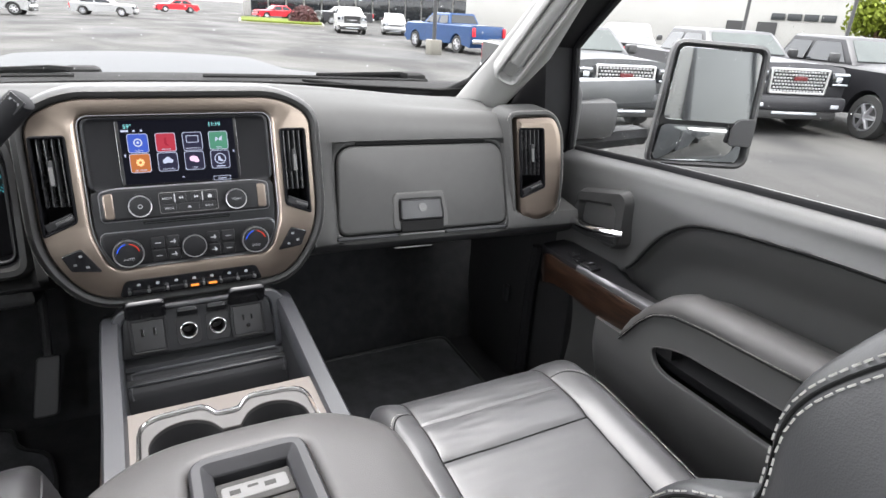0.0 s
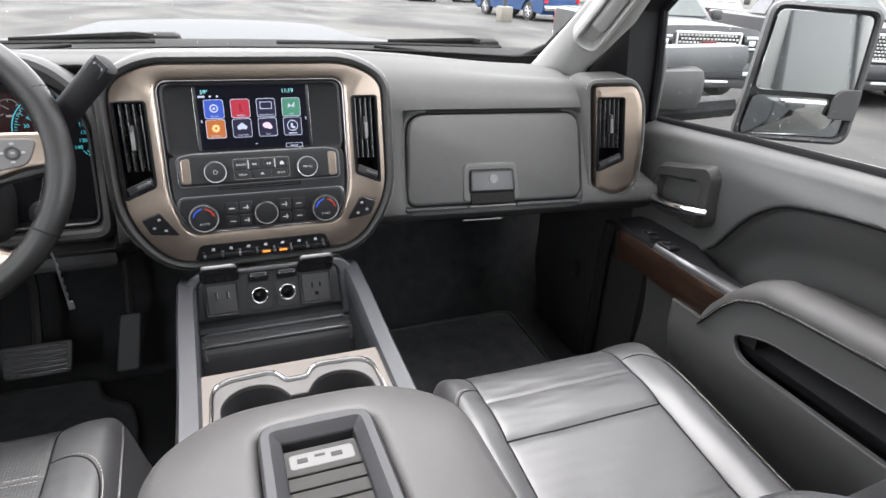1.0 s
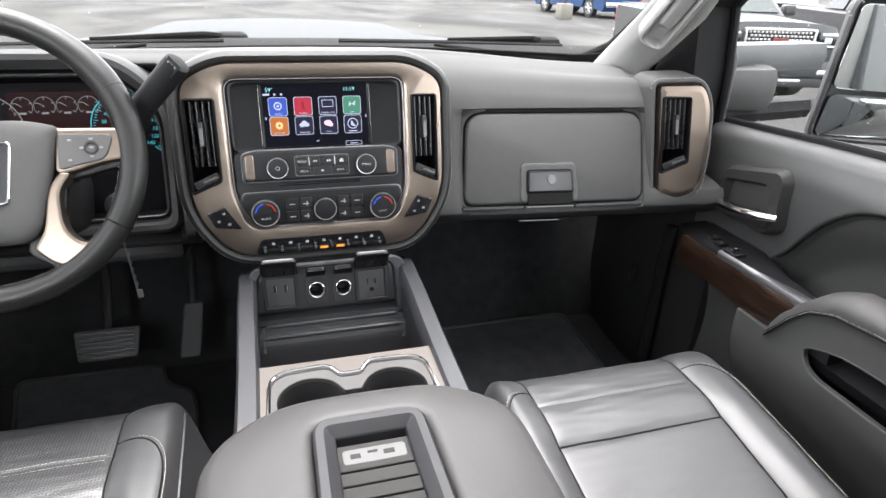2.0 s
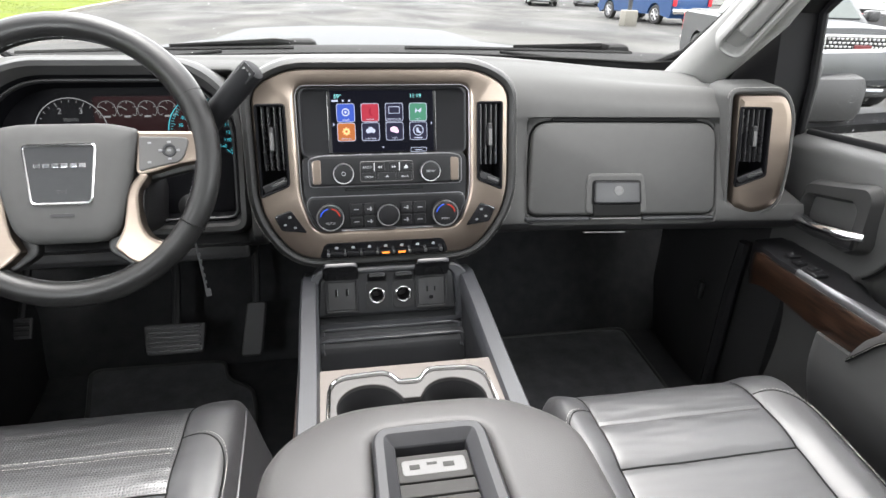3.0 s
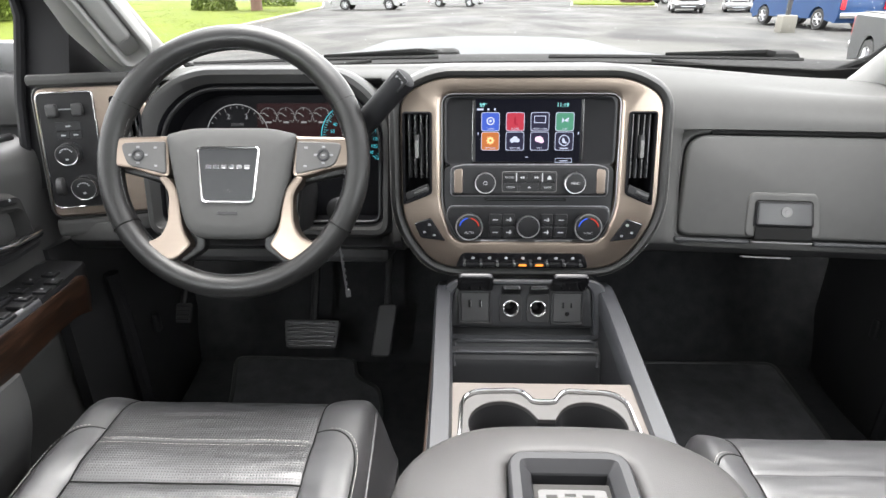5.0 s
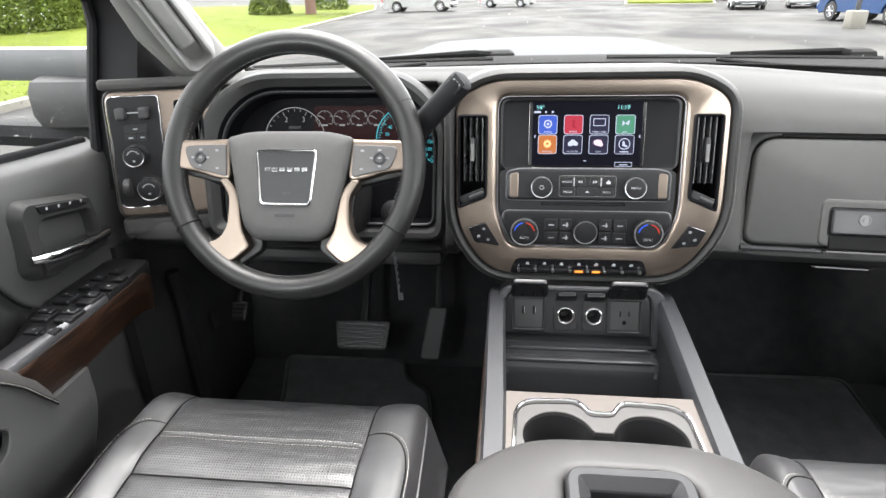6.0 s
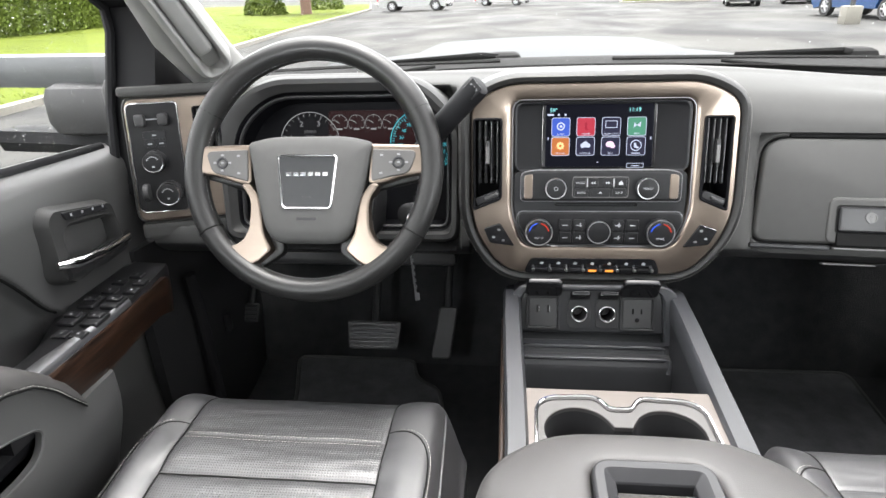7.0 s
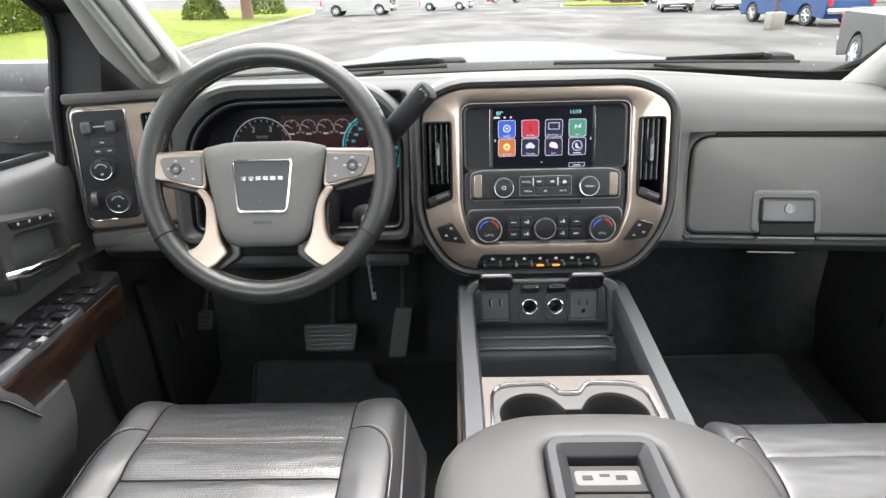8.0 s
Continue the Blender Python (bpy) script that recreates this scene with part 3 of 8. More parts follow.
def vent(parent, M, u0, v0, u1, v1, cut=0.0, slats=5, handle=True):
    """A dark louvred outlet in the plane of M; cut: how much lower its outer corner lies."""
    bm = B()
    out = rounded([(u0, v0), (u1, v0 + cut), (u1, v1), (u0, v1)], 0.006, 3)
    inner = inset(out, 0.004)
    skin(bm, [lift(M, out, 0.0), lift(M, out, 0.004), lift(M, inset(out, 0.002), 0.005), lift(M, inner, 0.003), lift(M, inner, -0.05)], cap0=False)
    v = part("vent", bm, M_DIAL, parent, "black louvred air vent")
    low = max(v0, v0 + cut) + 0.020
    for i in range(slats):
        u = u0 + (u1 - u0) * (i + 1) / (slats + 1)
        bm = B()
        tilt = Matrix.Translation((u, 0, 0)) @ Matrix.Rotation(0.35 if u1 > u0 else -0.35, 4, "Y")
        block(bm, (0, (low + v1) / 2, -0.012), (0.0030, v1 - low - 0.008, 0.020), 0.0011, M @ tilt)
        part("slat", bm, M_SLATGLOSS, v)
    for k in (0.30, 0.68):
        bm = B()
        block(bm, ((u0 + u1) / 2, low + (v1 - low) * k, -0.026), (abs(u1 - u0) - 0.008, 0.0025, 0.012), 0.0008, M)
        part("rear_blade", bm, M_DARK, v)
    if handle:
        bm = B()
        u, c = (u0 + u1) / 2, (low + v1) / 2
        block(bm, (u, c, 0.0), (0.0075, 0.036, 0.012), 0.003, M)
        vh = part("vane_handle", bm, M_DARK, v)
        bm = B()
        block(bm, (u, c - 0.004, 0.0058), (0.0056, 0.026, 0.003), 0.0012, M)
        part("handle_face", bm, M_BADGE, vh, "bright handle face")
        bm = B()
        T = M @ Matrix.Translation(((u0 + u1) / 2, v0 + cut / 2 + 0.011, 0.0)) @ Matrix.Rotation(math.atan2(cut, u1 - u0) if u1 > u0 else math.atan2(-cut, u0 - u1), 4, "Z")
        block(bm, (0, 0, -0.001), (abs(u1 - u0) * 0.86, 0.0125, 0.006), 0.002, T)
        tray = part("wheel_tray", bm, M_BUTTON, v)
        bm = B()
        block(bm, (abs(u1 - u0) * 0.14, 0, 0.002), (abs(u1 - u0) * 0.50, 0.0055, 0.007), 0.002, T)
        part("closing_wheel", bm, M_RUBBER, tray)
    return v


def knob(parent, M, u, v, r, h, ring=M_SILVER, face=M_BUTTON, name="knob"):
    bm = B()
    K = M @ Matrix.Translation((u, v, 0))
    lathe(bm, [(r, 0), (r, h * 0.75), (r * 0.96, h * 0.92), (r * 0.86, h)], K, 32)
    k = part(name, bm, face, parent)
    bm = B()
    lathe(bm, [(r * 0.93, h * 0.90), (r * 1.01, h * 0.80), (r * 1.015, h * 0.94), (r * 0.985, h * 1.03), (r * 0.93, h * 1.02), (r * 0.915, h * 0.96)], K, 32)
    part("ring", bm, ring, k, "bright ring")
    bm = B()
    lathe(bm, [(r * 0.945, h * 0.9), (r * 0.945, h * 0.985), (r * 0.84, h * 1.0), (0.0005, h * 1.015)], K, 24)
    part("face", bm, M_BUTTON, k)
    return k


def dashboard():
    e = thing("dashboard", "black soft-touch dashboard with satin taupe trim and stitched edges", "dashboard", (0, 0.3, 1.1))
    bm = B()
    xs = sorted(set([-0.76 + 1.52 * i / 128 for i in range(129)] + [-0.215, -0.24, -0.63, -0.66]))
    g = [[bm.verts.new(dash_point(x, j / 114)) for j in range(75)] for x in xs]
    for a, b in zip(g, g[1:]):
        for j in range(74):
            bm.faces.new((a[j], b[j], b[j + 1], a[j + 1]))
    part("dash_pad", bm, M_DASH, e)
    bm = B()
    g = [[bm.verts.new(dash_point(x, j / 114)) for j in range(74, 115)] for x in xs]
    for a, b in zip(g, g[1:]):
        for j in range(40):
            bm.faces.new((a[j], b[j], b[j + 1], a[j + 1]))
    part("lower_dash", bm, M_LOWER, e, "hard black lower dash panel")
    # leather-wrapped surround of the centre stack
    outer = rounded([(-0.152, -0.090), (0.152, -0.090), (0.213, 0.006), (0.213, 0.205), (0.150, 0.240), (-0.150, 0.240), (-0.213, 0.205), (-0.213, 0.0)],
                    [0.05, 0.05, 0.05, 0.06, 0.08, 0.08, 0.06, 0.05], 6)
    mid = inset(outer, 0.0165)
    bm = B()
    skin(bm, [lift(STACK, inset(outer, -0.012), -0.10), lift(STACK, inset(outer, -0.004), -0.035), lift(STACK, outer, -0.010), lift(STACK, inset(outer, 0.004), 0.001), lift(STACK, inset(outer, 0.009), 0.005),
              lift(STACK, inset(outer, 0.0135), 0.002), lift(STACK, mid, -0.004), lift(STACK, mid, -0.03)], cap0=False, cap1=False)
    sur = part("stack_surround", bm, M_HOOD, e, "black leather surround with pale stitching")
    bm = B()
    stitches(bm, lift(STACK, inset(outer, 0.0004), -0.0045), 0.0036, 0.0024, 0.00032)
    part("stitching", bm, M_THREAD, sur)
    # taupe bezel with its openings
    bez = inset(outer, 0.0175)
    panel = rounded([(-0.112, -0.023), (0.112, -0.023), (0.131, 0.028), (0.131, 0.11), (0.131, 0.197), (-0.131, 0.197), (-0.131, 0.11), (-0.131, 0.028)],
                    [0.016, 0.016, 0.02, 0.02, 0.016, 0.016, 0.02, 0.02], 6)
    bm = B()
    skin(bm, [lift(STACK, bez, -0.03), lift(STACK, bez, 0.0), lift(STACK, inset(bez, 0.0025), 0.003), lift(STACK, inset(panel, -0.008), 0.003),
              lift(STACK, inset(panel, -0.002), -0.001), lift(STACK, panel, -0.006), lift(STACK, panel, -0.03)], loop=True)
    bezel = part("bezel", bm, M_TAUPE, e, "satin taupe metal bezel")
    cut(bezel, [vent_hole(STACK, -0.1475, 0.050, -0.1925, 0.173, -0.018), vent_hole(STACK, 0.1445, 0.050, 0.1865, 0.173, -0.018)])
    # dark inner console, a well for the screen, and the lower plate
    bm = B()
    out = inset(panel, 0.0005)
    well = rect(-0.0875, 0.094, 0.0855, 0.196, 0.004, 6)
    mouth = rounded([(-0.124, 0.092), (0.124, 0.092), (0.124, 0.193), (-0.124, 0.193)], 0.012, 6)
    skin(bm, [lift(STACK, mouth, -0.004), lift(STACK, inset(mouth, 0.002), -0.006), lift(STACK, well, -0.030)], cap0=False)
    well_ob = part("screen_well", bm, M_SAIL, e, "charcoal plastic well around the screen")
    bm = B()
    pieces = rounded([(-0.112, -0.023), (0.112, -0.023), (0.131, 0.028), (0.131, 0.0935), (-0.131, 0.0935), (-0.131, 0.028)], 0.014, 5)
    prism(bm, inset(pieces, 0.0008), -0.03, -0.006, STACK, 0.002)
    part("stack_plate", bm, M_GREYPL, e)
    collar_o = rounded([(-0.131, 0.0925), (0.131, 0.0925), (0.131, 0.197), (-0.131, 0.197)], 0.014, 6)
    bm = B()
    collar(bm, inset(collar_o, 0.0008), mouth, -0.02, -0.004, STACK, 0.0015)
    part("well_rim", bm, M_GREYPL, e)
    screen(e)
    # radio strip
    bm = B()
    prism(bm, rounded([(-0.119, 0.047), (0.119, 0.047), (0.119, 0.090), (0.10, 0.0945), (-0.10, 0.0945), (-0.119, 0.090)], 0.007, 4), -0.01, 0.006, STACK, 0.004)
    radio = part("radio_panel", bm, M_BUTTON, e, "black radio control strip")
    for s in (-1, 1):
        bm = B()
        prism(bm, rounded([(s * 0.101, 0.051), (s * 0.114, 0.051), (s * 0.114, 0.087), (s * 0.101, 0.089)], 0.004, 3), 0.004, 0.0075, STACK, 0.0015)
        part("end_cap", bm, M_TAUPE, radio, "taupe metal end cap")
        k = knob(radio, STACK @ Matrix.Translation((0, 0, 0.006)), s * 0.067, 0.068, 0.0155, 0.014, face=M_DARK)
        if s > 0:
            words(k, "MENU", STACK @ Matrix.Translation((0, 0, 0.0202)), s * 0.067, 0.068, 0.0050, M_MARK)
        else:
            bm = B()
            collar(bm, circle(0.0032, 16, (s * 0.067, 0.068)), circle(0.0024, 16, (s * 0.067, 0.068)), 0.0198, 0.0206, STACK, 0.0001)
            part("mark", bm, M_MARK, k)
    bm = B()
    collar(bm, rect(-0.0415, 0.053, 0.0415, 0.0845, 0.004), rect(-0.0405, 0.054, 0.0405, 0.0835, 0.0035), 0.005, 0.0072, STACK, 0.0003)
    part("button_frame", bm, M_BADGE, radio)
    for i, (u, v, w) in enumerate([(-0.030, 0.0755, 0.017), (-0.010, 0.0755, 0.013), (0.010, 0.0755, 0.013), (0.030, 0.0755, 0.017),
                                   (-0.028, 0.0605, 0.020), (0.0, 0.0605, 0.028), (0.028, 0.0605, 0.020)]):
        bm = B()
        prism(bm, rect(u - w / 2, v - 0.0065, u + w / 2, v + 0.0065, 0.0012, 3), 0.005, 0.0075, STACK, 0.0008)
        part("button", bm, M_BUTTON, radio)
        bm = B()
        if i in (0, 4, 6):
            bm.free()
            words(radio, {0: "RADIO", 4: "MEDIA", 6: "BACK"}[i], STACK @ Matrix.Translation((0, 0, 0.0075)), u, v, 0.0044, M_MARK)
            continue
        elif i in (1, 2):
            d = -1 if i == 1 else 1
            for k in (-0.0022, 0.0012):
                prism(bm, [Vector((u + d * k, v - 0.0022)), Vector((u + d * k + d * 0.003, v)), Vector((u + d * k, v + 0.0022))], 0.0073, 0.0077, STACK, 0.0001)
        elif i == 3:
            prism(bm, [Vector((u - 0.003, v - 0.003)), Vector((u + 0.003, v - 0.003)), Vector((u + 0.003, v)), Vector((u, v + 0.003)), Vector((u - 0.003, v))], 0.0073, 0.0077, STACK, 0.0001)
        else:
            prism(bm, [Vector((u - 0.003, v - 0.001)), Vector((u + 0.003, v - 0.001)), Vector((u, v + 0.0022))], 0.0073, 0.0077, STACK, 0.0001)
        part("mark", bm, M_MARK, radio)
    for u in (-0.0195, 0.0195):
        bm = B()
        prism(bm, rect(u - 0.0008, 0.069, u + 0.0008, 0.082, 0.0003, 2), 0.006, 0.0082, STACK, 0.0003)
        part("light_bar", bm, M_MARK, radio)
    # disc slot
    bm = B()
    collar(bm, rect(-0.066, 0.0385, 0.058, 0.0425, 0.0015), rect(-0.064, 0.0395, 0.056, 0.0415, 0.0008), -0.0065, -0.0045, STACK, 0.0005)
    part("disc_slot", bm, M_GLOSS, e)
    # climate panel
    bm = B()
    prism(bm, rounded([(-0.109, -0.022), (0.109, -0.022), (0.126, 0.016), (0.122, 0.031), (-0.122, 0.031), (-0.126, 0.016)], 0.012, 4), -0.02, 0.001, STACK, 0.003)
    cl = part("climate_panel", bm, M_BUTTON, e, "black climate control panel")
    for s in (-1, 1):
        k = knob(cl, STACK @ Matrix.Translation((0, 0, 0.001)), s * 0.0905, 0.0, 0.0208, 0.016)
        for hue, a0, a1 in ((M_BLUE, 100, 170), (M_RED, 10, 80)):
            bm = B()
            pts = [(s * 0.0905 + 0.0146 * math.cos(radians(a)), 0.0146 * math.sin(radians(a))) for a in [a0 + (a1 - a0) * i / 8 for i in range(9)]]
            tube(bm, [STACK @ Vector((*p, 0.0178)) for p in pts], 0.0009, 5)
            part("temperature_arc", bm, hue, k, "lit temperature arc")
        words(k, "AUTO" if s < 0 else "SYNC", STACK @ Matrix.Translation((0, 0, 0.0172)), s * 0.0905, -0.0085, 0.0052, M_MARK)
    knob(cl, STACK @ Matrix.Translation((0, 0, 0.001)), 0.0, 0.0, 0.0175, 0.012)
    for u0, v0, w, h in [(-0.050, 0.010, 0.019, 0.018), (-0.050, -0.010, 0.019, 0.018), (-0.029, 0.010, 0.018, 0.018), (-0.029, -0.010, 0.018, 0.018),
                         (0.029, 0.010, 0.018, 0.018), (0.029, -0.010, 0.018, 0.018), (0.051, 0.010, 0.019, 0.018), (0.051, -0.010, 0.019, 0.018)]:
        bm = B()
        prism(bm, rect(u0 - w / 2, v0 - h / 2, u0 + w / 2, v0 + h / 2, 0.002, 3), 0.0, 0.0035, STACK, 0.0012)
        part("button", bm, M_BUTTON, cl)
        bm = B()
        prism(bm, rect(u0 - 0.0042, v0 - 0.0010, u0 + 0.0042, v0 + 0.0004, 0.0004, 2), 0.0033, 0.0038, STACK, 0.0001)
        if abs(u0) < 0.04:
            prism(bm, rect(u0 + 0.001, v0 - 0.0030, u0 + 0.0028, v0 + 0.0035, 0.0004, 2), 0.0033, 0.0039, STACK, 0.0001)
        part("mark", bm, M_MARK, cl)
    # heated seat buttons in the corners
    for s in (-1, 1):
        bm = B()
        o = rounded([(s * 0.176, 0.004), (s * 0.150, 0.013), (s * 0.127, -0.025), (s * 0.166, -0.020)], 0.004, 3)
        prism(bm, o, -0.004, 0.005, STACK, 0.0015)
        cb = part("seat_heat_buttons", bm, M_GLOSS, e, "black angled seat heating buttons")
        for u, v in ((0.152, 0.002), (0.160, -0.010), (0.145, -0.015)):
            bm = B()
            block(bm, (s * u, v, 0.0052), (0.0044, 0.0034, 0.0008), 0.0003, STACK)
            part("mark", bm, M_DIM, cb)
    # switch row below
    bm = B()
    o = rounded([(-0.112, -0.0712), (0.100, -0.0712), (0.090, -0.0445), (-0.102, -0.0445)], 0.008, 4)
    prism(bm, o, -0.02, 0.0042, STACK, 0.001)
    row = part("switch_strip", bm, M_GLOSS, e, "gloss black switch row with silver toggles")
    for i in range(7):
        u = -0.084 + i * 0.0262
        bm = B()
        block(bm, (u, -0.0645, 0.006), (0.020, 0.007, 0.010), 0.002, STACK)
        part("toggle", bm, M_BUTTON, row)
        bm = B()
        prism(bm, rounded([(u - 0.0032, -0.0545), (u + 0.0022, -0.0558), (u + 0.0032, -0.0518), (u - 0.0008, -0.0505)], 0.001, 2), 0.0040, 0.0046, STACK, 0.0001)
        part("mark", bm, M_MARK, row)
        if i in (3, 4):
            bm = B()
            block(bm, (u, -0.0640, 0.0115), (0.012, 0.0036, 0.0012), 0.0005, STACK)
            part("warning_light", bm, M_AMBER, row, "lit amber lamp")
    for i in range(8):
        bm = B()
        block(bm, (-0.0971 + i * 0.0262, -0.0640, 0.008), (0.0045, 0.0055, 0.009), 0.0015, STACK)
        part("divider", bm, M_SILVER, row)
    # thin bright lines round the panels
    for line, w in ((inset(panel, -0.0015), 0.0008), (rounded([(-0.119, 0.047), (0.119, 0.047), (0.119, 0.090), (0.10, 0.0945), (-0.10, 0.0945), (-0.119, 0.090)], 0.007, 4), 0.0025),
                    (rounded([(-0.109, -0.022), (0.109, -0.022), (0.126, 0.016), (0.122, 0.031), (-0.122, 0.031), (-0.126, 0.016)], 0.012, 4), -0.0012)):
        bm = B()
        tube(bm, lift(STACK, line, w), 0.0009, 6, closed=True)
        part("bright_line", bm, M_SATIN, e, "thin satin metal line")
    vent(e, STACK @ Matrix.Translation((0, 0, 0.002)), -0.1475, 0.050, -0.1935 + 0.001, 0.173, cut=-0.018, slats=4)
    vent(e, STACK @ Matrix.Translation((0, 0, 0.002)), 0.1445, 0.050, 0.1865, 0.173, cut=-0.018, slats=4)
    # the lower end of the stack curls in towards the floor
    back = STACK.inverted()
    for ob in e.children_recursive:
        if ob.name.startswith(("dash_pad", "lower_dash")):
            continue
        for q in ob.data.vertices:
            c = back @ q.co
            if c.y < 0.03:
                c.z -= 1.9 * (0.03 - c.y) ** 2
                q.co = STACK @ c
    glovebox(e)
    end_pods(e)
    return e


def screen(e):
    W = STACK @ Matrix.Translation((0, 0, -0.030))
    bm = B()
    prism(bm, rect(-0.087, 0.0945, 0.085, 0.1955, 0.003), -0.01, 0.002, W, 0.001)
    s = part("touchscreen", bm, M_GLOSS, e, "lit black touchscreen with two rows of icons")
    bm = B()
    prism(bm, rect(-0.0815, 0.097, 0.0800, 0.194, 0.001), 0.0018, 0.0024, W, 0.0002)
    part("display", bm, M_SCREEN, s)
    S = W @ Matrix.Translation((0, 0, 0.0024))
    us = (-0.0585, -0.0205, 0.0175, 0.0555)
    hues = ((M_IBLUE, M_IRED, M_IDARK, M_IGREEN), (M_IORANGE, M_IDARK, M_IDARK, M_IDARK))
    for r, v in enumerate((0.158, 0.1285)):
        for c, u in enumerate(us):
            bm = B()
            prism(bm, rect(u - 0.0138, v - 0.0138, u + 0.0138, v + 0.0138, 0.004, 4), 0, 0.0003, S, 0.0001)
            part("icon", bm, hues[r][c], s)
            bm = B()
            collar(bm, rect(u - 0.0142, v - 0.0142, u + 0.0142, v + 0.0142, 0.004, 4), rect(u - 0.0134, v - 0.0134, u + 0.0134, v + 0.0134, 0.0036, 4), 0, 0.0005, S, 0.0001)
            part("icon_edge", bm, M_IEDGE, s)
            bm = B()
            k = r * 4 + c
            if k == 0:
                collar(bm, circle(0.0062, 20, (u, v + 0.001)), circle(0.0042, 20, (u, v + 0.001)), 0.0002, 0.0006, S, 0.0001)
                prism(bm, circle(0.002, 12, (u, v + 0.001)), 0.0002, 0.0006, S, 0.0001)
            elif k == 1:
                prism(bm, rounded([(u - 0.002, v - 0.004), (u + 0.005, v - 0.006), (u + 0.001, v), (u + 0.002, v + 0.007), (u - 0.002, v + 0.007)], 0.002, 3), 0.0002, 0.0006, S, 0.0001)
            elif k == 2:
                collar(bm, rect(u - 0.009, v - 0.002, u + 0.009, v + 0.009, 0.001), rect(u - 0.008, v - 0.001, u + 0.008, v + 0.008, 0.001), 0.0002, 0.0006, S, 0.0001)
            elif k == 3:
                prism(bm, [Vector((u - 0.005, v - 0.002)), Vector((u - 0.004, v + 0.006)), Vector((u + 0.002, v)), Vector((u + 0.006, v + 0.007)), Vector((u + 0.005, v - 0.001)), Vector((u, v + 0.002))], 0.0002, 0.0006, S, 0.0001)
            elif k == 4:
                for a in range(8):
                    x, y = math.cos(a * 0.7854), math.sin(a * 0.7854)
                    block(bm, (u + x * 0.0045, v + 0.001 + y * 0.0045, 0.0004), (0.0026, 0.0026, 0.0004), 0.0003, S)
                collar(bm, circle(0.0045, 20, (u, v + 0.001)), circle(0.002, 20, (u, v + 0.001)), 0.0002, 0.0006, S, 0.0001)
            elif k == 5:
                for du, dv, rr in ((-0.004, 0.001, 0.0035), (0.0, 0.003, 0.0045), (0.0042, 0.0012, 0.0033)):
                    prism(bm, circle(rr, 14, (u + du, v + dv)), 0.0002, 0.0006 + 0.0001 * rr, S, 0.0001)
            elif k == 6:
                prism(bm, [Vector((p.x * 1.4 + u - 0.001, p.y + v + 0.003)) for p in circle(0.0045, 16)], 0.0002, 0.0006, S, 0.0001)
                prism(bm, [Vector((p.x * 1.3 + u + 0.003, p.y + v)) for p in circle(0.003, 16)], 0.0002, 0.0007, S, 0.0001)
            else:
                collar(bm, circle(0.0085, 22, (u, v + 0.001)), circle(0.0072, 22, (u, v + 0.001)), 0.0002, 0.0006, S, 0.0001)
                prism(bm, rounded([(u - 0.003, v + 0.005), (u, v + 0.005), (u + 0.001, v), (u + 0.005, v - 0.002), (u + 0.003, v - 0.004), (u - 0.003, v - 0.002)], 0.001, 2), 0.0002, 0.0006, S, 0.0001)
            part("icon_picture", bm, (M_IEDGE, M_IWINE, M_IEDGE, M_IEDGE, M_IWARM, M_IEDGE, M_IPINK, M_IEDGE)[k], s)
            if k < 7:
                words(s, ("AUDIO", "PHONE", "PROJECTION", "NAV", "SETTINGS", "WEATHER", "TEXT")[k], S, u, v - 0.0108, 0.0036, M_IEDGE)
            else:
                bm = B()
                block(bm, (u, v - 0.0108, 0.0005), (0.013, 0.0016, 0.0003), 0.0001, S)
                part("icon_caption", bm, M_IEDGE, s)
    words(s, "11:19", S, 0.0515, 0.1828, 0.0085, M_ICYAN)
    words(s, "59°", S, -0.0700, 0.1828, 0.0085, M_ICYAN)
    for u, v, w, h in ((-0.0745, 0.1765, 0.010, 0.003), (-0.062, 0.1765, 0.003, 0.003), (-0.052, 0.1765, 0.003, 0.003), (-0.0015, 0.104, 0.004, 0.0012),
                       (-0.0775, 0.1405, 0.0018, 0.004), (0.077, 0.1405, 0.0018, 0.004), (0.0555, 0.0985, 0.012, 0.0014)):
        bm = B()
        block(bm, (u, v, 0.0003), (w, h, 0.0004), 0.0001, S)
        part("status_mark", bm, M_IEDGE, s)
    bm = B()
    collar(bm, rect(0.0425, 0.0955, 0.0685, 0.1025, 0.001), rect(0.0432, 0.0962, 0.0678, 0.1018, 0.001), 0, 0.0004, S, 0.0001)
    part("soft_key", bm, M_IEDGE, s)


def words(parent, text, M, u, v, size, material, align="CENTER"):
    """Flat lettering in the built-in font, turned into a mesh."""
    c = bpy.data.curves.new("text", "FONT")
    c.body, c.size, c.align_x, c.align_y, c.extrude = text, size, align, "CENTER", 0.0001
    t = bpy.data.objects.new("text", c)
    scene.collection.objects.link(t)
    bpy.context.view_layer.update()
    me = bpy.data.meshes.new_from_object(t.evaluated_get(bpy.context.evaluated_depsgraph_get()))
    bpy.data.objects.remove(t)
    me.transform(M @ Matrix.Translation((u, v, 0.0004)))
    me.materials.clear()
    me.materials.append(material)
    ob = new("lettering", me)
    ob.parent = parent
    ob.matrix_parent_inverse = Matrix.Translation(parent.location).inverted()
    return ob


